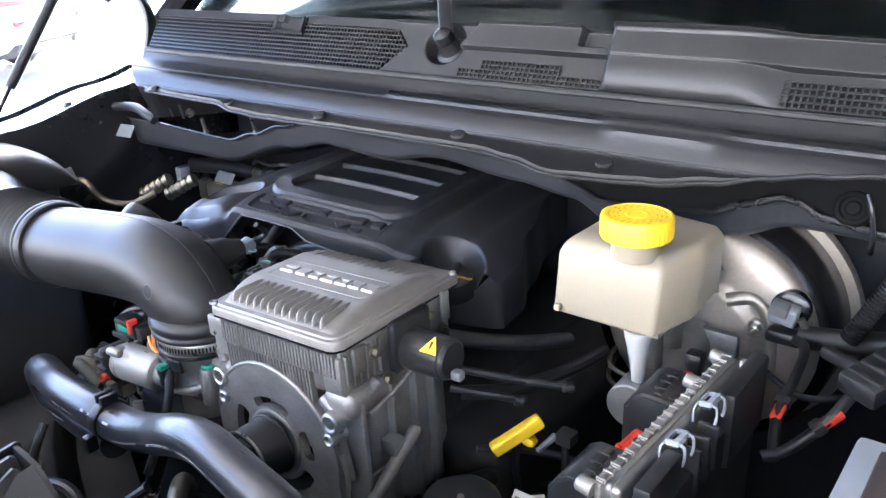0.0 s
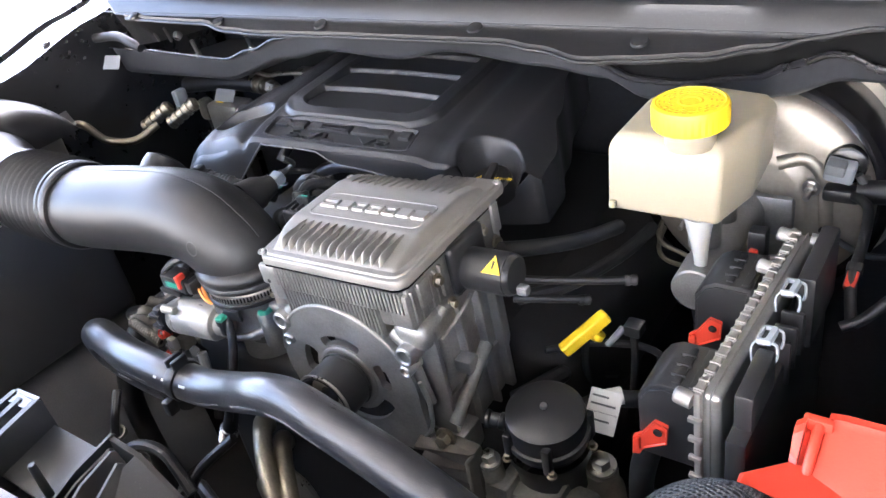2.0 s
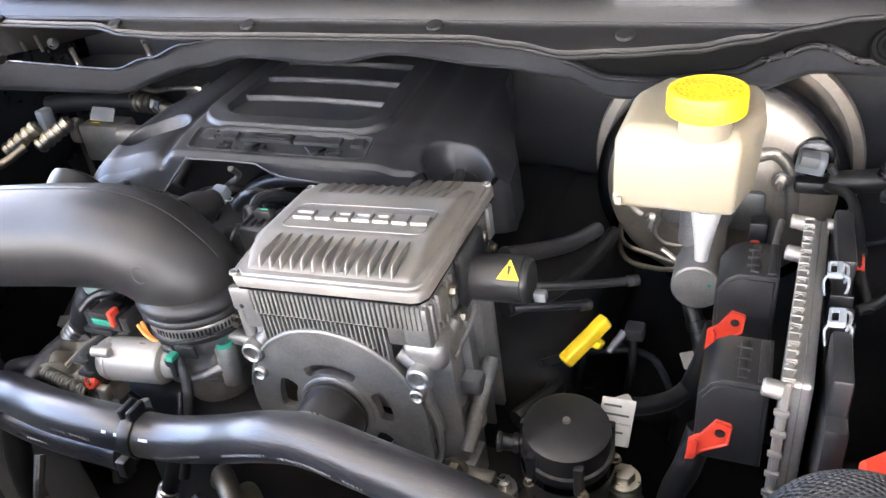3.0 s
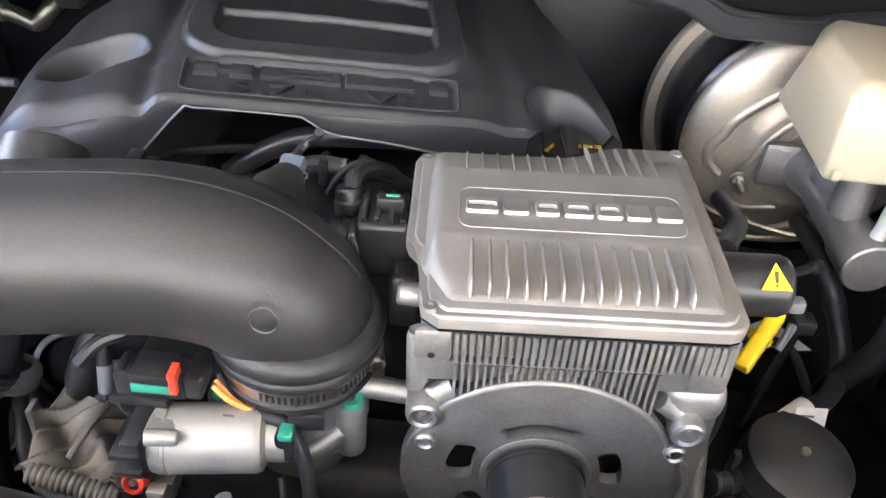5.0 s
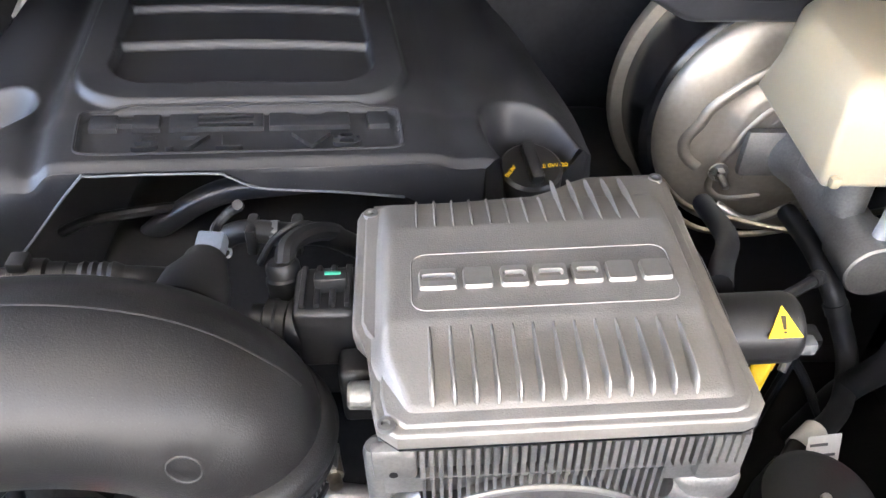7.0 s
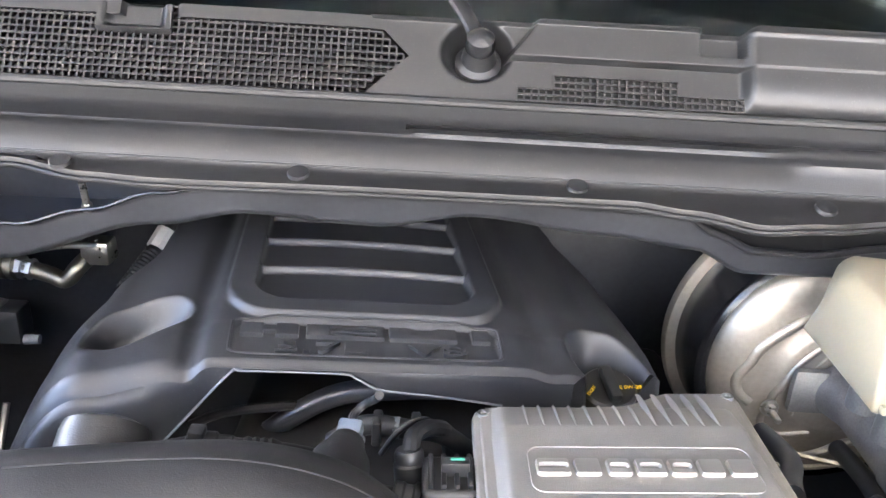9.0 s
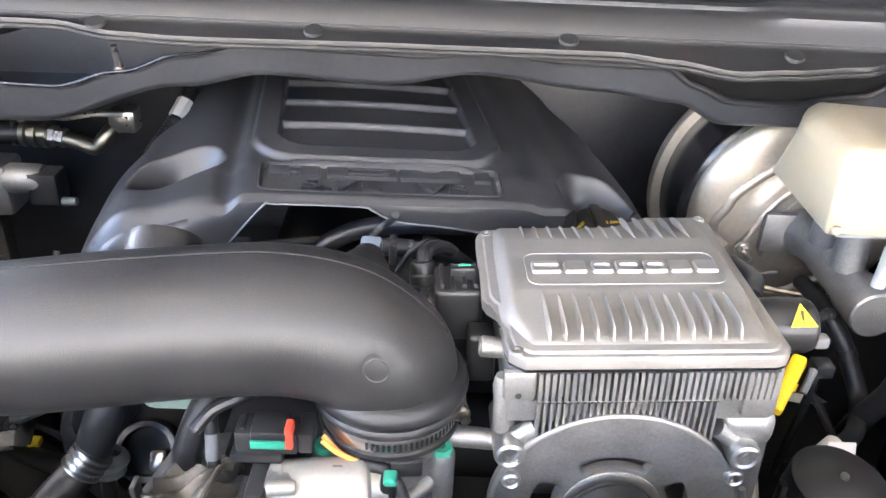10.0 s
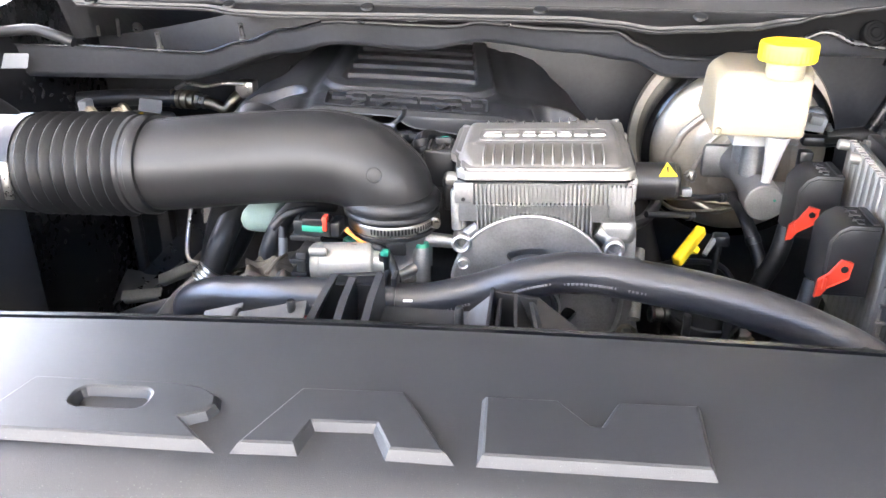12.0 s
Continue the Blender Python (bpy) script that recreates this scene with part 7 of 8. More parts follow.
# ---- left rear: cooling lines ----
ac = thing("refrigerant_line", "silver refrigerant pipe with a crimped rubber hose", "pipe", (-0.7, 0.5, 1.0))
part("hose", sweep(shape(), [(-0.98, 0.48, 1.04), (-0.88, 0.50, 1.045), (-0.77, 0.515, 1.042)], 0.018, 16, 6), SOFT, ac)
part("crimp", lathe(shape(), [(0.015, 0), (0.020, 0.001), (0.020, 0.008), (0.016, 0.01), (0.016, 0.014), (0.020, 0.016), (0.020, 0.024), (0.016, 0.026), (0.016, 0.03), (0.020, 0.032), (0.020, 0.040), (0.016, 0.042), (0.016, 0.046), (0.020, 0.048), (0.020, 0.056), (0.012, 0.058)], (-0.790, 0.516, 1.042), (1, -0.08, 0), 24), BRONZE, ac)
part("pipe", sweep(shape(), [(-0.735, 0.512, 1.042), (-0.69, 0.505, 1.035), (-0.665, 0.50, 1.030), (-0.648, 0.505, 1.048), (-0.635, 0.53, 1.062)], 0.0115, 14, 8), BRONZE, ac)
part("nut", lathe(shape(), [(0.011, 0), (0.016, 0.001), (0.016, 0.010), (0.013, 0.012), (0.013, 0.016), (0.015, 0.018), (0.015, 0.024), (0.011, 0.026)], (-0.735, 0.512, 1.041), (1, -0.12, -0.1), 6), STEEL, ac)
part("thin_pipe", sweep(shape(), [(-0.77, 0.50, 1.068), (-0.74, 0.49, 1.082), (-0.70, 0.49, 1.078), (-0.66, 0.49, 1.085), (-0.62, 0.51, 1.08)], 0.0045, 10, 8), STEEL, ac)
part("block", box(shape(), (-0.645, 0.505, 1.05), (-0.605, 0.54, 1.085), bev=0.006), STEEL, ac)
ac2 = thing("refrigerant_line", "pair of crimped silver pipes by the inner wing", "pipe", (-1.0, 0.33, 1.0))
part("pipe", sweep(shape(), [(-1.03, 0.20, 1.06), (-0.93, 0.18, 1.08), (-0.905, 0.2, 1.04), (-0.87, 0.24, 1.025), (-0.85, 0.29, 1.04)], 0.008, 12, 8), BRONZE, ac2)
for dx in (0.0, 0.05):
    part("crimp", lathe(shape(), [(0.010, 0)] + [(r, 0.003 + 0.015 * k + h) for k in range(5) for r, h in ((0.0125, 0), (0.0150, 0.002), (0.0150, 0.009), (0.0125, 0.011))] + [(0.010, 0.078)],
                        (-0.905 + dx, 0.29 + dx * 0.6, 1.025), (0.62, 0.62, 0.46), 20), BRONZE, ac2)
cp = thing("compressor_fittings", "cast valve block with plugs behind the bellows", "valve block", (-0.81, 0.44, 1.014))
part("stand", box(shape(), (-0.83, 0.445, 0.314), (-0.8, 0.475, 0.954), bev=0.006), DARK, cp)
part("block", box(shape(), (-0.87, 0.43, 0.944), (-0.77, 0.49, 1.024), bev=0.01), CAST, cp)
part("barrel", lathe(shape(), [(0, 0.05), (0.02, 0.05), (0.022, 0.04), (0.022, 0), (0, 0)], (-0.775, 0.45, 0.999), (1, 0, 0), 24), CAST, cp)
part("warning_sign", prism(shape(), [(-0.012, -0.008), (0.012, -0.008), (0.0, 0.010)], 0, 0.001, pose(-0.83, 0.45, 1.025)), SIGN, cp, "small yellow triangle")
part("plug", box(shape(), (-0.745, 0.43, 0.964), (-0.7, 0.47, 1.014), bev=0.006), PLASTIC, cp)
part("tip", lathe(shape(), [(0, 0.02), (0.006, 0.02), (0.007, 0), (0, 0)], (-0.7, 0.44, 0.969), (1, 0, 0.05), 12), GREY, cp)
tg = thing("tagged_cable", "braided black cable with a white paper tag", "cable", (-0.56, 0.55, 1.0))
part("cable", sweep(shape(), [(-0.545, 0.60, 1.095), (-0.556, 0.573, 1.066), (-0.575, 0.52, 1.03), (-0.597, 0.45, 0.995), (-0.61, 0.38, 0.94)], 0.0115, 14, 6), SOFT, tg)
ringed_sleeve = [(0.0112, 0.0)] + [(0.0112 + 0.0012 * (k % 2), 0.003 * k) for k in range(1, 24)] + [(0.0112, 0.072)]
part("braid", lathe(shape(), ringed_sleeve, (-0.562, 0.556, 1.056), (-0.35, -0.78, -0.52), 18), SOFT, tg)
part("tag", lathe(shape(), [(0.0135, -0.016), (0.0148, -0.016), (0.0148, 0.016), (0.0135, 0.016)], (-0.556, 0.573, 1.066), (0.3, 0.7, 0.6), 8), WHITE, tg, "white paper tag")
st = prism(shape(), rounded(-0.028, -0.015, 0.028, 0.015, 0.003, 2), 0, 0.0006, pose(-1.0, 0.330, 1.152, 55, 0, 8))
single("paper_sticker", st, MIDGREY, "dim grey sticker on the plenum", "sticker")


# ---- hoses, pipes and wiring deep in the bay ----
def run(name, label, category, pts, r, mat, segs=12, res=8, group=""):
    """One pipe, hose or cable as a thing of its own."""
    p = pts[0][:3]
    th = thing(name, label, category, p, group)
    part("line", sweep(shape(), pts, r, segs, res), mat, th)
    return th


def ringed(name, th, a, b, r, pitch, mat):
    """Ribs of a corrugated sleeve between two places."""
    a, b = Vector(a), Vector(b)
    n = max(2, int((b - a).length / pitch))
    prof = [(r * 0.6, 0)]
    for i in range(n):
        h = (b - a).length * i / n
        prof += [(r * 0.86, h), (r, h + pitch * 0.3), (r, h + pitch * 0.6), (r * 0.86, h + pitch * 0.9)]
    prof += [(r * 0.6, (b - a).length)]
    part(name, lathe(shape(), prof, a, b - a, 16), mat, th)


for dx, dz in ((-0.055, -0.01), (-0.025, -0.03)):
    run("coolant_pipe", "bronze-tinted steel coolant pipe", "pipe", [(-0.13 + dx, -0.13, 0.84 + dz), (-0.09 + dx, -0.16, 0.89 + dz), (-0.045 + dx, -0.20, 0.895 + dz), (0.0 + dx, -0.24, 0.865 + dz), (0.03 + dx, -0.265, 0.80 + dz), (0.04 + dx, -0.27, 0.6)], 0.0125, BRONZE, 18, 10, "coolant pipes")
th = run("coolant_hose", "short black hose with a crimp", "hose", [(-0.26, -0.15, 0.80), (-0.24, -0.14, 0.85), (-0.22, -0.13, 0.90)], 0.011, SOFT)
ringed("crimp", th, (-0.268, -0.152, 0.785), (-0.256, -0.146, 0.815), 0.014, 0.007, STEEL)
# bypass hose over the mint canister
run("bypass_hose", "curved black bypass hose", "hose", [(-0.30, 0.01, 1.03), (-0.335, -0.02, 1.04), (-0.362, -0.045, 1.02), (-0.378, -0.058, 0.985), (-0.382, -0.06, 0.965)], 0.0135, SOFT, 16)
th = run("vapour_line", "thin black line with a white marked end", "pipe", [(-0.355, -0.06, 1.02), (-0.352, -0.075, 0.985), (-0.345, -0.09, 0.955), (-0.315, -0.10, 0.945)], 0.006, PLASTIC)
part("mark", lathe(shape(), [(0.006, -0.012), (0.0065, -0.012), (0.0065, 0.012), (0.006, 0.012)], (-0.353, -0.071, 0.995), (0.05, -0.35, -0.9), 14), GREY, th)
# timing cover castings seen between the hoses
fc = thing("front_casting", "raw aluminium front casting with ribs", "casting", (-0.40, -0.05, 0.8))
part("plate", prism(shape(), [(-0.46, 0.78), (-0.33, 0.76), (-0.30, 0.90), (-0.35, 0.965), (-0.40, 0.955), (-0.45, 0.88)], 0.02, 0.05, Matrix(((1, 0, 0, 0), (0, 0, -1, 0), (0, 1, 0, 0), (0, 0, 0, 1))), bev=0.006), DULL, fc)
for k in range(4):
    part("rib", box(shape(), (-0.44 + 0.033 * k, -0.062, 0.80), (-0.434 + 0.033 * k, -0.045, 0.93 - 0.012 * k), bev=0.002), DULL, fc)
for x, z in ((-0.43, 0.90), (-0.345, 0.95), (-0.33, 0.83)):
    bolt("bolt", (x, -0.05, z), (0, -1, 0), 0.008, 0.012, STEEL, fc)
part("boss", lathe(shape(), [(0, 0.03), (0.015, 0.03), (0.017, 0.025), (0.017, 0), (0, 0)], (-0.39, -0.05, 0.86), (0, -1, 0.2), 20), DULL, fc)
# round housing and belts on the left
fo = thing("foil_sleeve", "crinkled foil sleeve beside the throttle motor", "sleeve", (-0.37, -0.16, 0.98))
ringed("sleeve", fo, (-0.378, -0.156, 0.983), (-0.312, -0.16, 0.968), 0.0085, 0.0045, DULL)
part("wire", sweep(shape(), [(-0.30, -0.16, 0.968), (-0.27, -0.165, 0.955), (-0.25, -0.17, 0.93), (-0.26, -0.17, 0.90)], 0.005, 8, 6), SOFT, fo)
ds = thing("dull_shield", "raw warm-grey sheet casting beside the motor", "shield", (-0.34, -0.12, 0.96))
part("plate", sheet(shape(), lambda u, v: (-0.388 + 0.078 * u + 0.006 * math.sin(7 * v), -0.156 + 0.075 * v - 0.012 * u * v, 0.984 + 0.006 * math.sin(9 * u + 4 * v) + 0.004 * math.sin(23 * u - 17 * v) - 0.010 * u), 36, 30, 0.003), WARM, ds, smooth=25)
part("rib", sweep(shape(), [(-0.352, -0.145, 0.988), (-0.345, -0.12, 0.996), (-0.340, -0.095, 0.994)], 0.003, 8, 4), WARM, ds)
for pts, r, mt in (([(-0.36, -0.09, 1.03), (-0.345, -0.08, 1.045), (-0.325, -0.07, 1.05), (-0.31, -0.05, 1.045)], 0.006, PLASTIC), ([(-0.33, -0.15, 0.965), (-0.31, -0.17, 0.94), (-0.31, -0.18, 0.90)], 0.006, SOFT),
                   ([(-0.24, -0.15, 0.965), (-0.235, -0.155, 0.94), (-0.245, -0.155, 0.90)], 0.007, MIDGREY), ([(-0.20, -0.13, 0.97), (-0.19, -0.15, 0.945), (-0.16, -0.16, 0.94)], 0.003, SOFT)):
    run("throttle_wire", "short sleeved wire by the throttle motor", "wiring", pts, r, mt, 10, 6, "throttle wires")
th = thing("thermostat_housing", "dark round housing with a bright insert", "housing", (-0.49, 0.1, 0.78))
part("ring", lathe(shape(), [(0.03, -0.05), (0.036, -0.05), (0.036, 0.0), (0.034, 0.004), (0.028, 0.004), (0.026, -0.01), (0, -0.012)], (-0.478, 0.072, 0.846), (0.05, -0.75, 0.6), 32), GLOSS, th)
part("insert", box(shape(), (-0.006, -0.012, -0.012), (0.010, 0.010, 0.0), axis_matrix((-0.466, 0.062, 0.843), (0.05, -0.75, 0.6)), 0.003), STEEL, th, "bright metal insert")
part("neck", sweep(shape(), [(-0.49, 0.13, 0.80), (-0.50, 0.2, 0.76), (-0.5, 0.3, 0.7)], 0.03, 16, 5), DARK, th)
pw = thing("drive_pulley", "large dark pulley beside the inner wing", "pulley", (-0.76, 0.2, 0.6))
part("wheel", lathe(shape(), [(0, 0.0), (0.06, 0.002), (0.10, -0.004), (0.112, 0.010), (0.118, 0.004), (0.118, -0.03), (0, -0.03)], (-0.775, 0.24, 0.568), (0.1, -0.7, 0.7), 44), DARK, pw)
part("rim", lathe(shape(), [(0.110, 0.008), (0.119, 0.008), (0.119, 0.002), (0.110, 0.002)], (-0.775, 0.24, 0.568), (0.1, -0.7, 0.7), 44), PAINT, pw)
part("tab", box(shape(), (-0.722, 0.236, 0.684), (-0.702, 0.252, 0.696), bev=0.004), YELLOW, pw, "yellow tab")
bolt("bolt", (-0.728, 0.095, 0.748), (0.1, -0.7, 0.7), 0.007, 0.012, STEEL, pw)
part("stay", sweep(shape(), [(-0.728, 0.10, 0.745), (-0.735, 0.16, 0.68), (-0.75, 0.22, 0.58)], 0.009, 10, 5), DARK, pw)
part("bracket", box(shape(), (-0.80, 0.25, 0.3), (-0.70, 0.29, 0.56), bev=0.01), DARK, pw)
# thick taped trunk with branches in front of it
trunk = run("engine_loom", "thick taped engine loom dropping past the hose", "wiring", [(-0.47, 0.06, 1.0), (-0.485, 0.02, 0.955), (-0.507, 0.0, 0.90), (-0.535, -0.04, 0.875), (-0.553, -0.08, 0.845), (-0.568, -0.11, 0.80), (-0.57, -0.13, 0.70), (-0.56, -0.13, 0.5)], 0.019, SOFT, 16, 8)
ringed("cuff", trunk, (-0.505, 0.018, 0.872), (-0.497, 0.024, 0.895), 0.026, 0.009, GREY)
run("engine_loom", "taped branch of the engine loom", "wiring", [(-0.51, 0.01, 0.885), (-0.545, -0.03, 0.868), (-0.61, -0.035, 0.845), (-0.68, -0.01, 0.80), (-0.76, 0.05, 0.70)], 0.013, SOFT, 12, 8)
run("engine_loom", "taped branch of the engine loom", "wiring", [(-0.50, 0.02, 0.86), (-0.47, -0.04, 0.83), (-0.42, -0.08, 0.83), (-0.36, -0.08, 0.86)], 0.008, SOFT, 12, 8)
tp = thing("coil_spring_clip", "white ribbed sleeve hanging beside the hose loop", "sleeve", (-0.549, -0.052, 0.73))
ringed("sleeve", tp, (-0.552, -0.055, 0.715), (-0.547, -0.05, 0.775), 0.009, 0.007, MIDGREY)
part("tail", sweep(shape(), [(-0.547, -0.05, 0.77), (-0.54, -0.03, 0.82), (-0.53, 0.0, 0.86)], 0.005, 8, 5), SOFT, tp)
# pressed panel of the inner wing behind the loom
iw = thing("wing_stay", "dull folded steel stay on the inner wing", "stay", (-0.65, 0.2, 0.8))
part("panel", prism(shape(), [(-0.70, 0.76), (-0.60, 0.86), (-0.585, 0.93), (-0.62, 0.93), (-0.66, 0.87), (-0.78, 0.75)], -0.24, -0.236, Matrix(((1, 0, 0, 0), (0, 0, -1, 0), (0, 1, 0, 0), (0, 0, 0, 1)))), PAINT, iw)
part("panel", sheet(shape(), lambda u, v: (-0.79 + 0.12 * u, 0.17 + 0.07 * v, 0.735 + 0.035 * u + 0.03 * v + 0.012 * math.sin(5 * u + 2 * v)), 16, 8, 0.003), PAINT, iw)
for pts, r in (([(-0.62, 0.22, 0.62), (-0.60, 0.18, 0.74), (-0.55, 0.11, 0.86), (-0.50, 0.06, 0.97), (-0.47, 0.05, 1.03)], 0.022), ([(-0.78, 0.30, 0.62), (-0.68, 0.20, 0.70), (-0.58, 0.12, 0.76), (-0.48, 0.02, 0.80), (-0.40, -0.06, 0.83), (-0.34, -0.08, 0.86)], 0.013),
               ([(-0.45, 0.06, 0.98), (-0.50, 0.08, 0.90), (-0.56, 0.10, 0.82), (-0.60, 0.08, 0.70), (-0.58, 0.02, 0.55)], 0.016)):
    run("engine_hose", "dark rubber engine hose", "hose", pts, r, SOFT, 14, 8, "engine hoses")
th = run("wire_loom", "taped loom with a ribbed clip by the engine head", "wiring", [(-0.52, 0.10, 0.86), (-0.54, 0.12, 0.93), (-0.50, 0.14, 1.0), (-0.44, 0.12, 1.02)], 0.010, SOFT)
ringed("clip", th, (-0.545, 0.118, 0.86), (-0.545, 0.112, 0.89), 0.016, 0.008, GREY)
th = run("bracket_wire", "bent wire bracket on the inner wing", "bracket", [(-0.64, 0.28, 0.98), (-0.645, 0.24, 0.9), (-0.64, 0.2, 0.83), (-0.59, 0.18, 0.83)], 0.004, STEEL, 8)
part("plate", prism(shape(), [(0, 0), (0.09, 0.01), (0.11, 0.05), (0.02, 0.06)], 0, 0.003, pose(-0.72, 0.25, 0.79, 15, 10, 10)), DULL, th)
part("plate", prism(shape(), [(0, 0), (0.05, 0.0), (0.06, 0.03), (0.01, 0.04)], 0, 0.003, pose(-0.60, 0.20, 0.90, 35, -10, 30)), DULL, th)
# front accessory castings under the generator
ca = thing("compressor", "raw alloy compressor with a large bolt boss", "compressor", (0.12, -0.1, 0.7))
part("body", box(shape(), (0.06, -0.09, 0.60), (0.19, 0.0, 0.86), bev=0.02, seg=3), DARK, ca)
part("face", box(shape(), (0.088, -0.104, 0.826), (0.166, -0.085, 0.908), bev=0.005), WARM, ca)
for z in (0.905, 0.878, 0.846):
    part("web", prism(shape(), [(0.088, 0), (0.166, 0), (0.160, 0.006), (0.092, 0.022)], z - 0.002, z + 0.002, Matrix(((1, 0, 0, 0), (0, -1, 0, -0.102), (0, 0, 1, 0), (0, 0, 0, 1)))), WARM, ca)
part("web", box(shape(), (0.160, -0.118, 0.826), (0.166, -0.1, 0.905), bev=0.002), WARM, ca)
part("boss", lathe(shape(), [(0, 0.03), (0.012, 0.03), (0.015, 0.026), (0.016, 0), (0, 0)], (0.077, -0.072, 0.872), (0, -0.4, 0.9), 24), WARM, ca)
bolt("bolt", (0.077, -0.084, 0.899), (0, -0.4, 0.9), 0.009, 0.010, BRONZE, ca)
part("plug", box(shape(), (0.22, -0.20, 0.80), (0.28, -0.14, 0.86), bev=0.008), PLASTIC, ca)
part("plug", box(shape(), (0.30, -0.19, 0.78), (0.34, -0.13, 0.85), bev=0.008), PLASTIC, ca)
for x, y in ((0.25, -0.205), (0.33, -0.20)):
    bolt("bolt", (x, y + 0.03, 0.862), (0, 0, 1), 0.007, 0.009, STEEL, ca)
# small plumbing behind the shroud, dark and half lost in shade
for pts, r, mat in (([(-0.30, -0.30, 0.86), (-0.26, -0.28, 0.90), (-0.21, -0.27, 0.90), (-0.16, -0.28, 0.86)], 0.008, SOFT),
                    ([(-0.34, -0.32, 0.76), (-0.30, -0.30, 0.84), (-0.29, -0.28, 0.92), (-0.30, -0.25, 0.96)], 0.006, PLASTIC),
                    ([(-0.20, -0.30, 0.74), (-0.19, -0.28, 0.82), (-0.16, -0.26, 0.88), (-0.12, -0.22, 0.92)], 0.007, SOFT),
                    ([(-0.26, -0.22, 0.74), (-0.22, -0.24, 0.80), (-0.15, -0.26, 0.80), (-0.06, -0.27, 0.76)], 0.009, SOFT),
                    ([(0.03, -0.27, 0.80), (0.08, -0.25, 0.86), (0.14, -0.22, 0.88), (0.20, -0.20, 0.84)], 0.010, SOFT),
                    ([(0.06, -0.30, 0.72), (0.12, -0.28, 0.80), (0.20, -0.25, 0.83), (0.30, -0.24, 0.80)], 0.007, PLASTIC)):
    run("small_hose", "thin dark hose behind the fan shroud", "hose", pts, r, mat, 10, 8, "small hoses")
for x, y, z, n in ((-0.285, -0.28, 0.915, (0.3, -0.3, 0.8)), (-0.245, -0.285, 0.885, (0.8, -0.3, 0.4)), (-0.20, -0.27, 0.84, (-0.4, -0.4, 0.7)), (-0.15, -0.285, 0.80, (0.5, -0.5, 0.5)), (-0.31, -0.29, 0.86, (-0.6, -0.3, 0.6)), (0.10, -0.25, 0.885, (0.2, -0.4, 0.8)), (0.22, -0.22, 0.86, (0.4, -0.3, 0.8))):
    hc = thing("hose_clip", "small bright spring clip on a thin hose", "clip", (x, y, z), "hose clips")
    part("band", lathe(shape(), [(0.008, -0.004), (0.0105, -0.004), (0.0105, 0.004), (0.008, 0.004)], (x, y, z), n, 16), DULL, hc)
    part("tang", box(shape(), (-0.002, 0.009, -0.003), (0.002, 0.019, 0.003), axis_matrix((x, y, z), n), 0.0008), DULL, hc)
# fastenings on the shroud's edge
for x, y in ((0.30, -0.40),):
    sc = thing("shroud_clip", "small bright spring clip on the shroud", "clip", (x, y, 1.06), "shroud clips")
    part("leaf", box(shape(), (x - 0.012, y - 0.006, 1.045), (x + 0.012, y + 0.006, 1.072), pose(0, 0, 0, 0, 0, 0), 0.003), STEEL, sc)
for k in range(9):
    part("print_mark", box(shape(), (-0.0013, -0.0028, 0), (0.0013, 0.0028, 0.0006), pose(-0.390 + 0.0045 * k, -0.2010, 0.9165, 60, 0, 2)), PRINT, hose)

# ---- right side: harness, sensor and grommets ----
hs = thing("booster_sensor", "grey vacuum sensor plug on the booster face", "sensor", (0.448, 0.36, 1.06))
part("seat", lathe(shape(), [(0, 0.004), (0.020, 0.004), (0.024, 0.002), (0.025, -0.012), (0, -0.012)], (0.450, 0.366, 1.086), (0.1, -1, 0.15), 28), GLOSS, hs, "black rubber seat")
part("shell", box(shape(), (-0.017, -0.011, -0.012), (0.017, 0.011, 0.014), pose(0.447, 0.350, 1.086, 12, 8, 0), 0.004, 3), MIDGREY, hs, "grey plug body")
part("shell_neck", box(shape(), (-0.011, -0.013, -0.004), (0.011, 0.004, 0.012), pose(0.444, 0.343, 1.094, 12, 8, 0), 0.002), GREY, hs)
part("lock_tab", box(shape(), (0.447, 0.337, 1.086), (0.454, 0.344, 1.090), bev=0.001), RED, hs, "small red lock tab")
part("socket", box(shape(), (0.430, 0.335, 1.048), (0.475, 0.36, 1.066), bev=0.006), PLASTIC, hs)
for pts, r in (([(0.465, 0.345, 1.058), (0.49, 0.29, 1.075), (0.498, 0.22, 1.07), (0.498, 0.17, 1.055), (0.51, 0.12, 1.03)], 0.006), ([(0.50, 0.12, 1.03), (0.52, 0.13, 1.04), (0.55, 0.15, 1.075), (0.565, 0.18, 1.10)], 0.006),
               ([(0.47, 0.35, 1.06), (0.53, 0.35, 1.07), (0.60, 0.34, 1.09), (0.68, 0.30, 1.12)], 0.015), ([(0.44, 0.30, 1.03), (0.50, 0.26, 1.03), (0.56, 0.24, 1.06)], 0.004), ([(0.52, 0.25, 1.10), (0.56, 0.22, 1.105), (0.62, 0.20, 1.10), (0.70, 0.18, 1.08)], 0.008)):
    run("harness_branch", "black taped harness branch", "wiring", pts, r, SOFT, 12, 8, "harness branches")
for p, w in (((0.498, 0.17, 1.056), (0.0, -1.0, -0.3)), ((0.553, 0.153, 1.078), (0.6, 0.5, 0.6))):
    rt = thing("red_clip", "small red locking clip on the harness", "clip", p, "red clips")
    part("clip", box(shape(), (-0.006, -0.004, -0.012), (0.006, 0.004, 0.012), axis_matrix(p, w), 0.002), RED, rt)
    part("shoe", box(shape(), (-0.008, -0.006, -0.022), (0.008, 0.006, -0.010), axis_matrix(p, w), 0.002), PLASTIC, rt)
fu = thing("fuse_holder", "black inline fuse holder on a steel terminal", "fuse holder", (0.58, 0.2, 1.1))
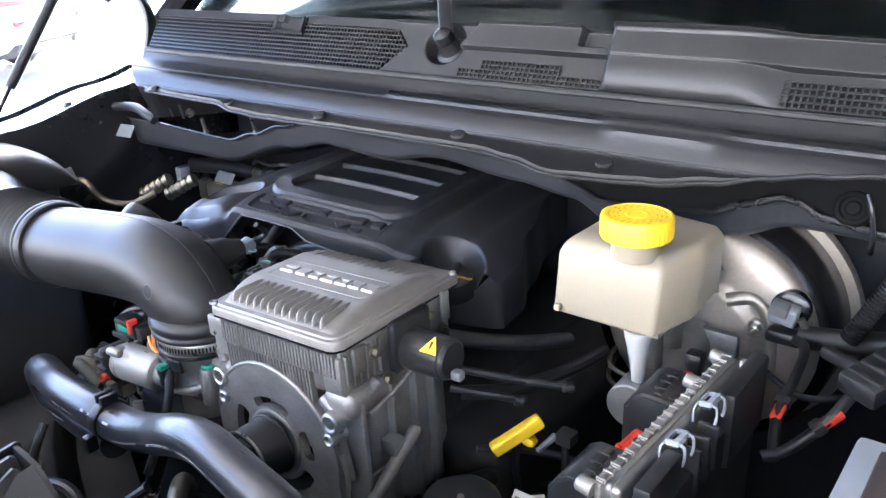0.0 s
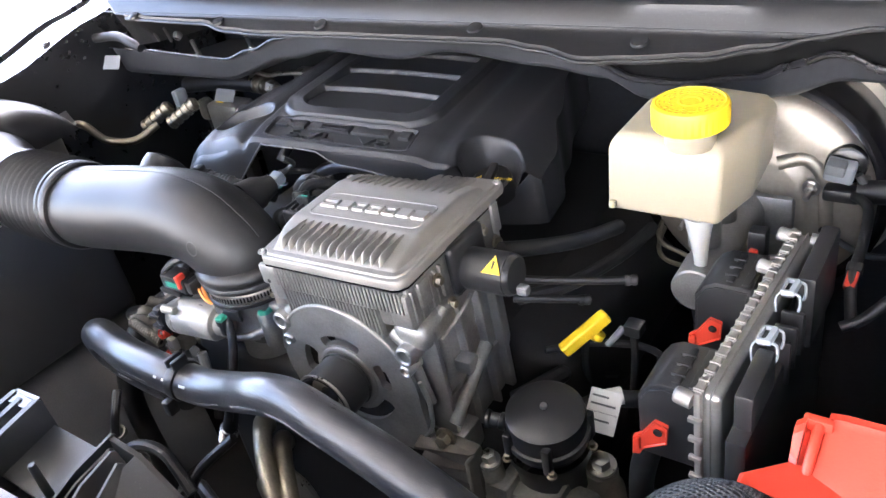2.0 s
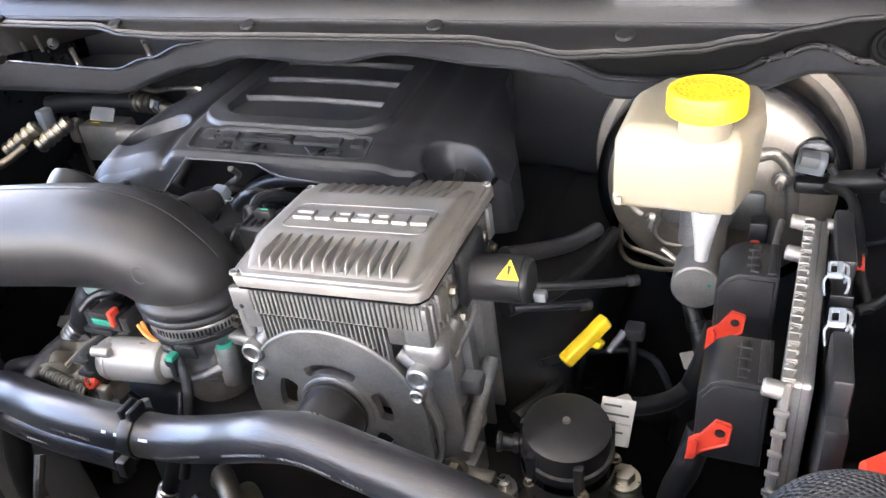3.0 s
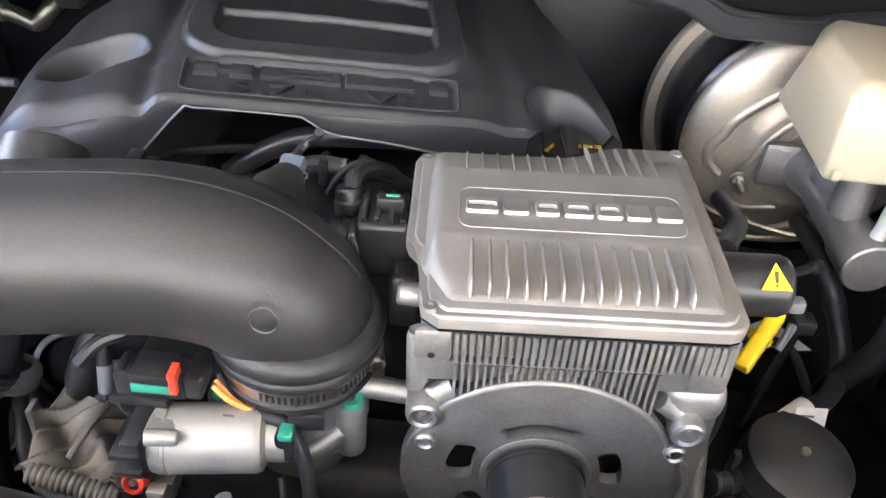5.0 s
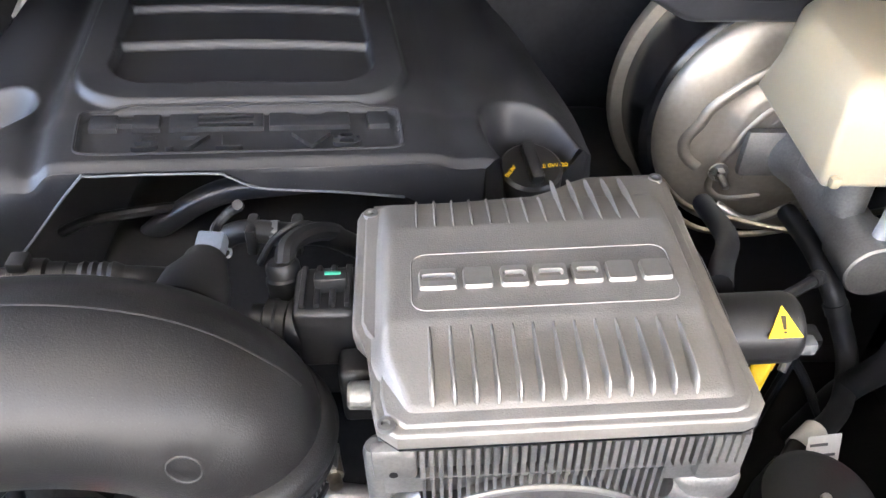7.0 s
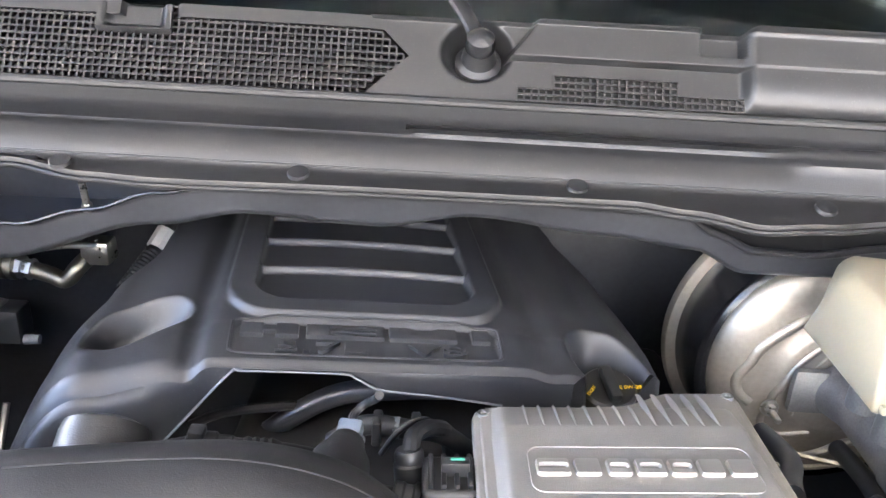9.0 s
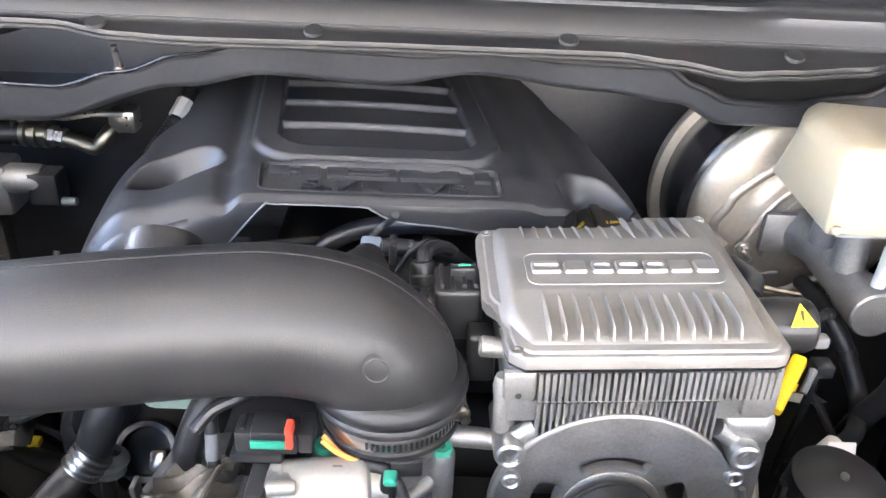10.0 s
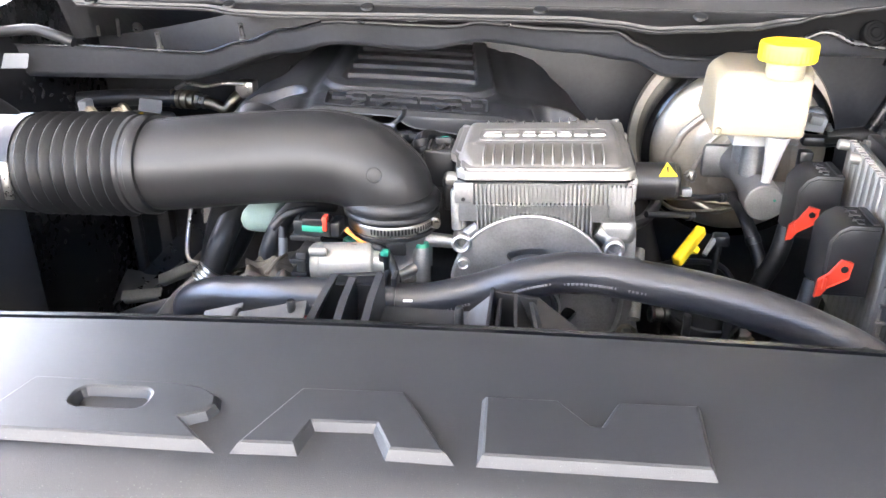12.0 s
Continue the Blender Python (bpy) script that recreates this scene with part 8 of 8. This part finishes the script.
part("body", box(shape(), (-0.022, -0.04, -0.012), (0.022, 0.04, 0.012), pose(0.585, 0.195, 1.118, 10, 5, -25), 0.005), PLASTIC, fu)
for k in range(4):
    part("rib", box(shape(), (-0.018, -0.03 + 0.018 * k, 0.010), (0.018, -0.024 + 0.018 * k, 0.0145), pose(0.585, 0.195, 1.118, 10, 5, -25), 0.001), PLASTIC, fu)
part("terminal", lathe(shape(), [(0, 0.012), (0.009, 0.012), (0.011, 0.008), (0.014, 0.008), (0.014, 0), (0, 0)], (0.60, 0.245, 1.125), (0, 0, 1), 18), STEEL, fu)
cs = thing("corrugated_conduit", "black corrugated conduit by the inner wing", "conduit", (0.6, 0.3, 1.1))
ringed("sleeve", cs, (0.528, 0.325, 1.084), (0.575, 0.33, 1.19), 0.012, 0.0045, GLOSS)
gr = thing("grommet", "round ribbed black grommet under the cowl", "grommet", (0.5, 0.34, 1.22))
part("disc", lathe(shape(), [(0, 0.004), (0.007, 0.004), (0.009, 0.001), (0.013, 0.001), (0.015, 0.004), (0.019, 0.003), (0.021, -0.002), (0.021, -0.01), (0, -0.01)], (0.508, 0.338, 1.240), (0, -0.9, 0.4), 28), VOID, gr)
part("cable_tail", sweep(shape(), [(0.522, 0.327, 1.262), (0.530, 0.322, 1.245), (0.534, 0.325, 1.215), (0.532, 0.34, 1.19)], 0.0036, 10, 6), GLOSS, gr, "glossy cable tail")
rp = thing("brake_pipe", "thin steel brake pipes along the bulkhead", "pipe", (0.35, 0.4, 0.95))
for k in range(2):
    part("pipe", sweep(shape(), [(0.385, 0.20 + 0.04 * k, 1.015), (0.36, 0.25 + 0.03 * k, 0.97), (0.27, 0.30, 0.955 - 0.02 * k), (0.21, 0.36, 0.95 - 0.02 * k), (0.2, 0.6, 0.94)], 0.0035, 8, 8), BRONZE, rp)
# slender tubes between the generator cap and the loom
for z, pts in ((0, [(0.15, 0.05, 1.052), (0.19, 0.073, 1.044), (0.23, 0.10, 1.035), (0.273, 0.132, 1.026)]), (1, [(0.15, 0.045, 1.026), (0.19, 0.07, 1.018), (0.225, 0.10, 1.006)])):
    th = run("sleeved_wire", "black sleeved wire behind the terminal cap", "wiring", pts, 0.0050, SOFT, 10, 8, "sleeved wires")
    ringed("tape", th, Vector(pts[-1]) - Vector((0.012, 0.009, -0.002)), pts[-1], 0.0070, 0.008, SOFT)
sn = thing("knock_sensor", "small grey sensor on a bracket beside the dipstick", "sensor", (0.27, 0.12, 0.96))
part("body", box(shape(), (0.262, 0.105, 0.955), (0.285, 0.128, 0.972), pose(0, 0, 0, 0, 0, 0), 0.004), PLASTIC, sn)
part("pin", lathe(shape(), [(0, 0.03), (0.004, 0.03), (0.005, 0)], (0.262, 0.11, 0.965), (-0.4, -0.5, -0.5), 10), GREY, sn)
part("stalk", sweep(shape(), [(0.272, 0.116, 0.957), (0.27, 0.12, 0.90), (0.26, 0.12, 0.8)], 0.005, 8, 4), DARK, sn)

# ---- left rear: fittings under the plenum ----
hw = thing("hood_wiring", "grey taped wiring under the cowl end", "wiring", (-0.9, 0.33, 1.19))
part("loom", sweep(shape(), [(-1.02, 0.33, 1.205), (-0.95, 0.335, 1.21), (-0.90, 0.33, 1.20), (-0.87, 0.33, 1.19)], 0.010, 12, 6), SOFT, hw)
for x in (-0.83, -0.79):
    part("stud", lathe(shape(), [(0, 0), (0.003, 0), (0.003, 0.035), (0, 0.035)], (x, 0.35, 1.20), (0.2, -0.3, 0.8), 8), STEEL, hw)
part("nut", lathe(shape(), [(0, 0.012), (0.006, 0.012), (0.009, 0.006), (0.009, 0), (0, 0)], (-0.745, 0.34, 1.215), (0, -0.6, 0.6), 12), STEEL, hw)
vb = thing("valve_cluster", "dull alloy valves and a beige plug by the inner wing", "valve", (-0.86, 0.42, 0.98))
part("body", box(shape(), (-0.90, 0.43, 0.98), (-0.87, 0.46, 1.03), bev=0.010), DULL, vb)
part("plug", box(shape(), (-0.935, 0.40, 1.01), (-0.915, 0.43, 1.06), pose(0, 0, 0, 0, 0, 0), 0.005), MIDGREY, vb)
part("stand", box(shape(), (-0.89, 0.44, 0.30), (-0.87, 0.46, 1.0), bev=0.004), DARK, vb)
part("tag", prism(shape(), rounded(-0.022, -0.014, 0.022, 0.014, 0.003, 2), 0, 0.002, pose(-0.80, 0.44, 1.045, 50, 10, 20)), GREY, vb)
ap = thing("air_box_bracket", "pale slotted bracket beside the air box", "bracket", (-1.0, 0.16, 1.08))
part("plate", box(shape(), (-0.04, -0.03, 0), (0.04, 0.03, 0.003), pose(-0.98, 0.155, 1.085, 12, 8, -20), 0.001), GREY, ap)
for k in range(3):
    part("slot", box(shape(), (-0.02 + 0.016 * k, -0.012, 0.0028), (-0.010 + 0.016 * k, 0.010, 0.0036), pose(-0.98, 0.155, 1.085, 12, 8, -20)), DARK, ap)

run("cavity_hose", "black hose under the front edge of the engine cover", "hose", [(-0.35, 0.19, 1.0), (-0.30, 0.18, 1.05), (-0.25, 0.185, 1.078), (-0.19, 0.19, 1.085), (-0.12, 0.22, 1.07)], 0.011, RUBBER, 14)
run("cavity_hose", "thin taped lead under the front edge of the engine cover", "wiring", [(-0.40, 0.19, 1.03), (-0.36, 0.17, 1.06), (-0.31, 0.17, 1.07), (-0.28, 0.19, 1.06)], 0.005, SOFT, 10)
for x in (-0.30, -0.06, 0.12):
    bb = thing("bulkhead_bolt", "bright flanged bolt on the bulkhead lip", "bolt", (x, 0.645, 1.19), "bulkhead bolts")
    bolt("head", (x, 0.655, 1.19), (0, -1, 0.2), 0.008, 0.012, STEEL, bb)

# small plugs and wires round the throttle and the generator
rp2 = thing("pink_plug", "small pink-red plug hanging under the throttle motor", "plug", (-0.297, -0.158, 0.985))
part("shell", lathe(shape(), [(0, 0.0), (0.006, 0.0), (0.0085, 0.002), (0.0085, 0.014), (0.006, 0.016), (0.006, 0.010), (0, 0.009)], (-0.297, -0.150, 0.984), (-0.1, -0.8, 0.4), 18), RED, rp2)
part("pin", lathe(shape(), [(0, 0.013), (0.0025, 0.013), (0.003, 0.0), (0, 0)], (-0.297, -0.152, 0.986), (-0.1, -0.8, 0.4), 10), STEEL, rp2)
part("wire", sweep(shape(), [(-0.296, -0.148, 0.982), (-0.292, -0.135, 0.965), (-0.28, -0.12, 0.93)], 0.003, 8, 5), SOFT, rp2)
lw = run("generator_loom", "taped loom behind the generator plugs", "wiring", [(-0.245, 0.10, 1.085), (-0.215, 0.095, 1.108), (-0.18, 0.095, 1.106), (-0.15, 0.10, 1.10), (-0.12, 0.115, 1.07)], 0.009, SOFT, 12, 8)
for x in (-0.205, -0.172):
    part("clip", box(shape(), (x - 0.004, 0.083, 1.094), (x + 0.004, 0.106, 1.118), bev=0.002), PLASTIC, lw)
part("tape_band", lathe(shape(), [(0.0092, 0), (0.0097, 0.0005), (0.0097, 0.006), (0.0092, 0.0065)], (-0.192, 0.095, 1.107), (1, 0, 0), 16), GREY, lw, "grey tape band")
run("generator_wire", "thin black wire looping behind the lid", "wiring", [(-0.20, 0.08, 1.09), (-0.185, 0.075, 1.118), (-0.165, 0.085, 1.124), (-0.145, 0.10, 1.10)], 0.0028, SOFT, 8, 8)
ft = thing("foil_tape", "crinkled foil tape round the loom joint", "tape", (-0.51, 0.0, 0.89))
ringed("band", ft, (-0.498, 0.004, 0.912), (-0.514, -0.008, 0.892), 0.0215, 0.006, STEEL)
# bare folded edges on the inner wing
wf = thing("wing_flange", "bare bent metal flange on the inner wing", "flange", (-0.70, 0.17, 0.77))
for x0, y0, z0, w, tilt in ((-0.755, 0.15, 0.768, 0.075, 6), (-0.70, 0.19, 0.785, 0.085, 24)):
    part("fold", box(shape(), (0, -0.010, -0.0015), (w, 0.010, 0.0015), pose(x0, y0, z0, 32, -tilt, 8), 0.001), DULL, wf)
    part("lip", box(shape(), (0.004, -0.0115, -0.012), (w - 0.006, -0.0090, 0.0), pose(x0, y0, z0, 32, -tilt, 8), 0.0006), DULL, wf)
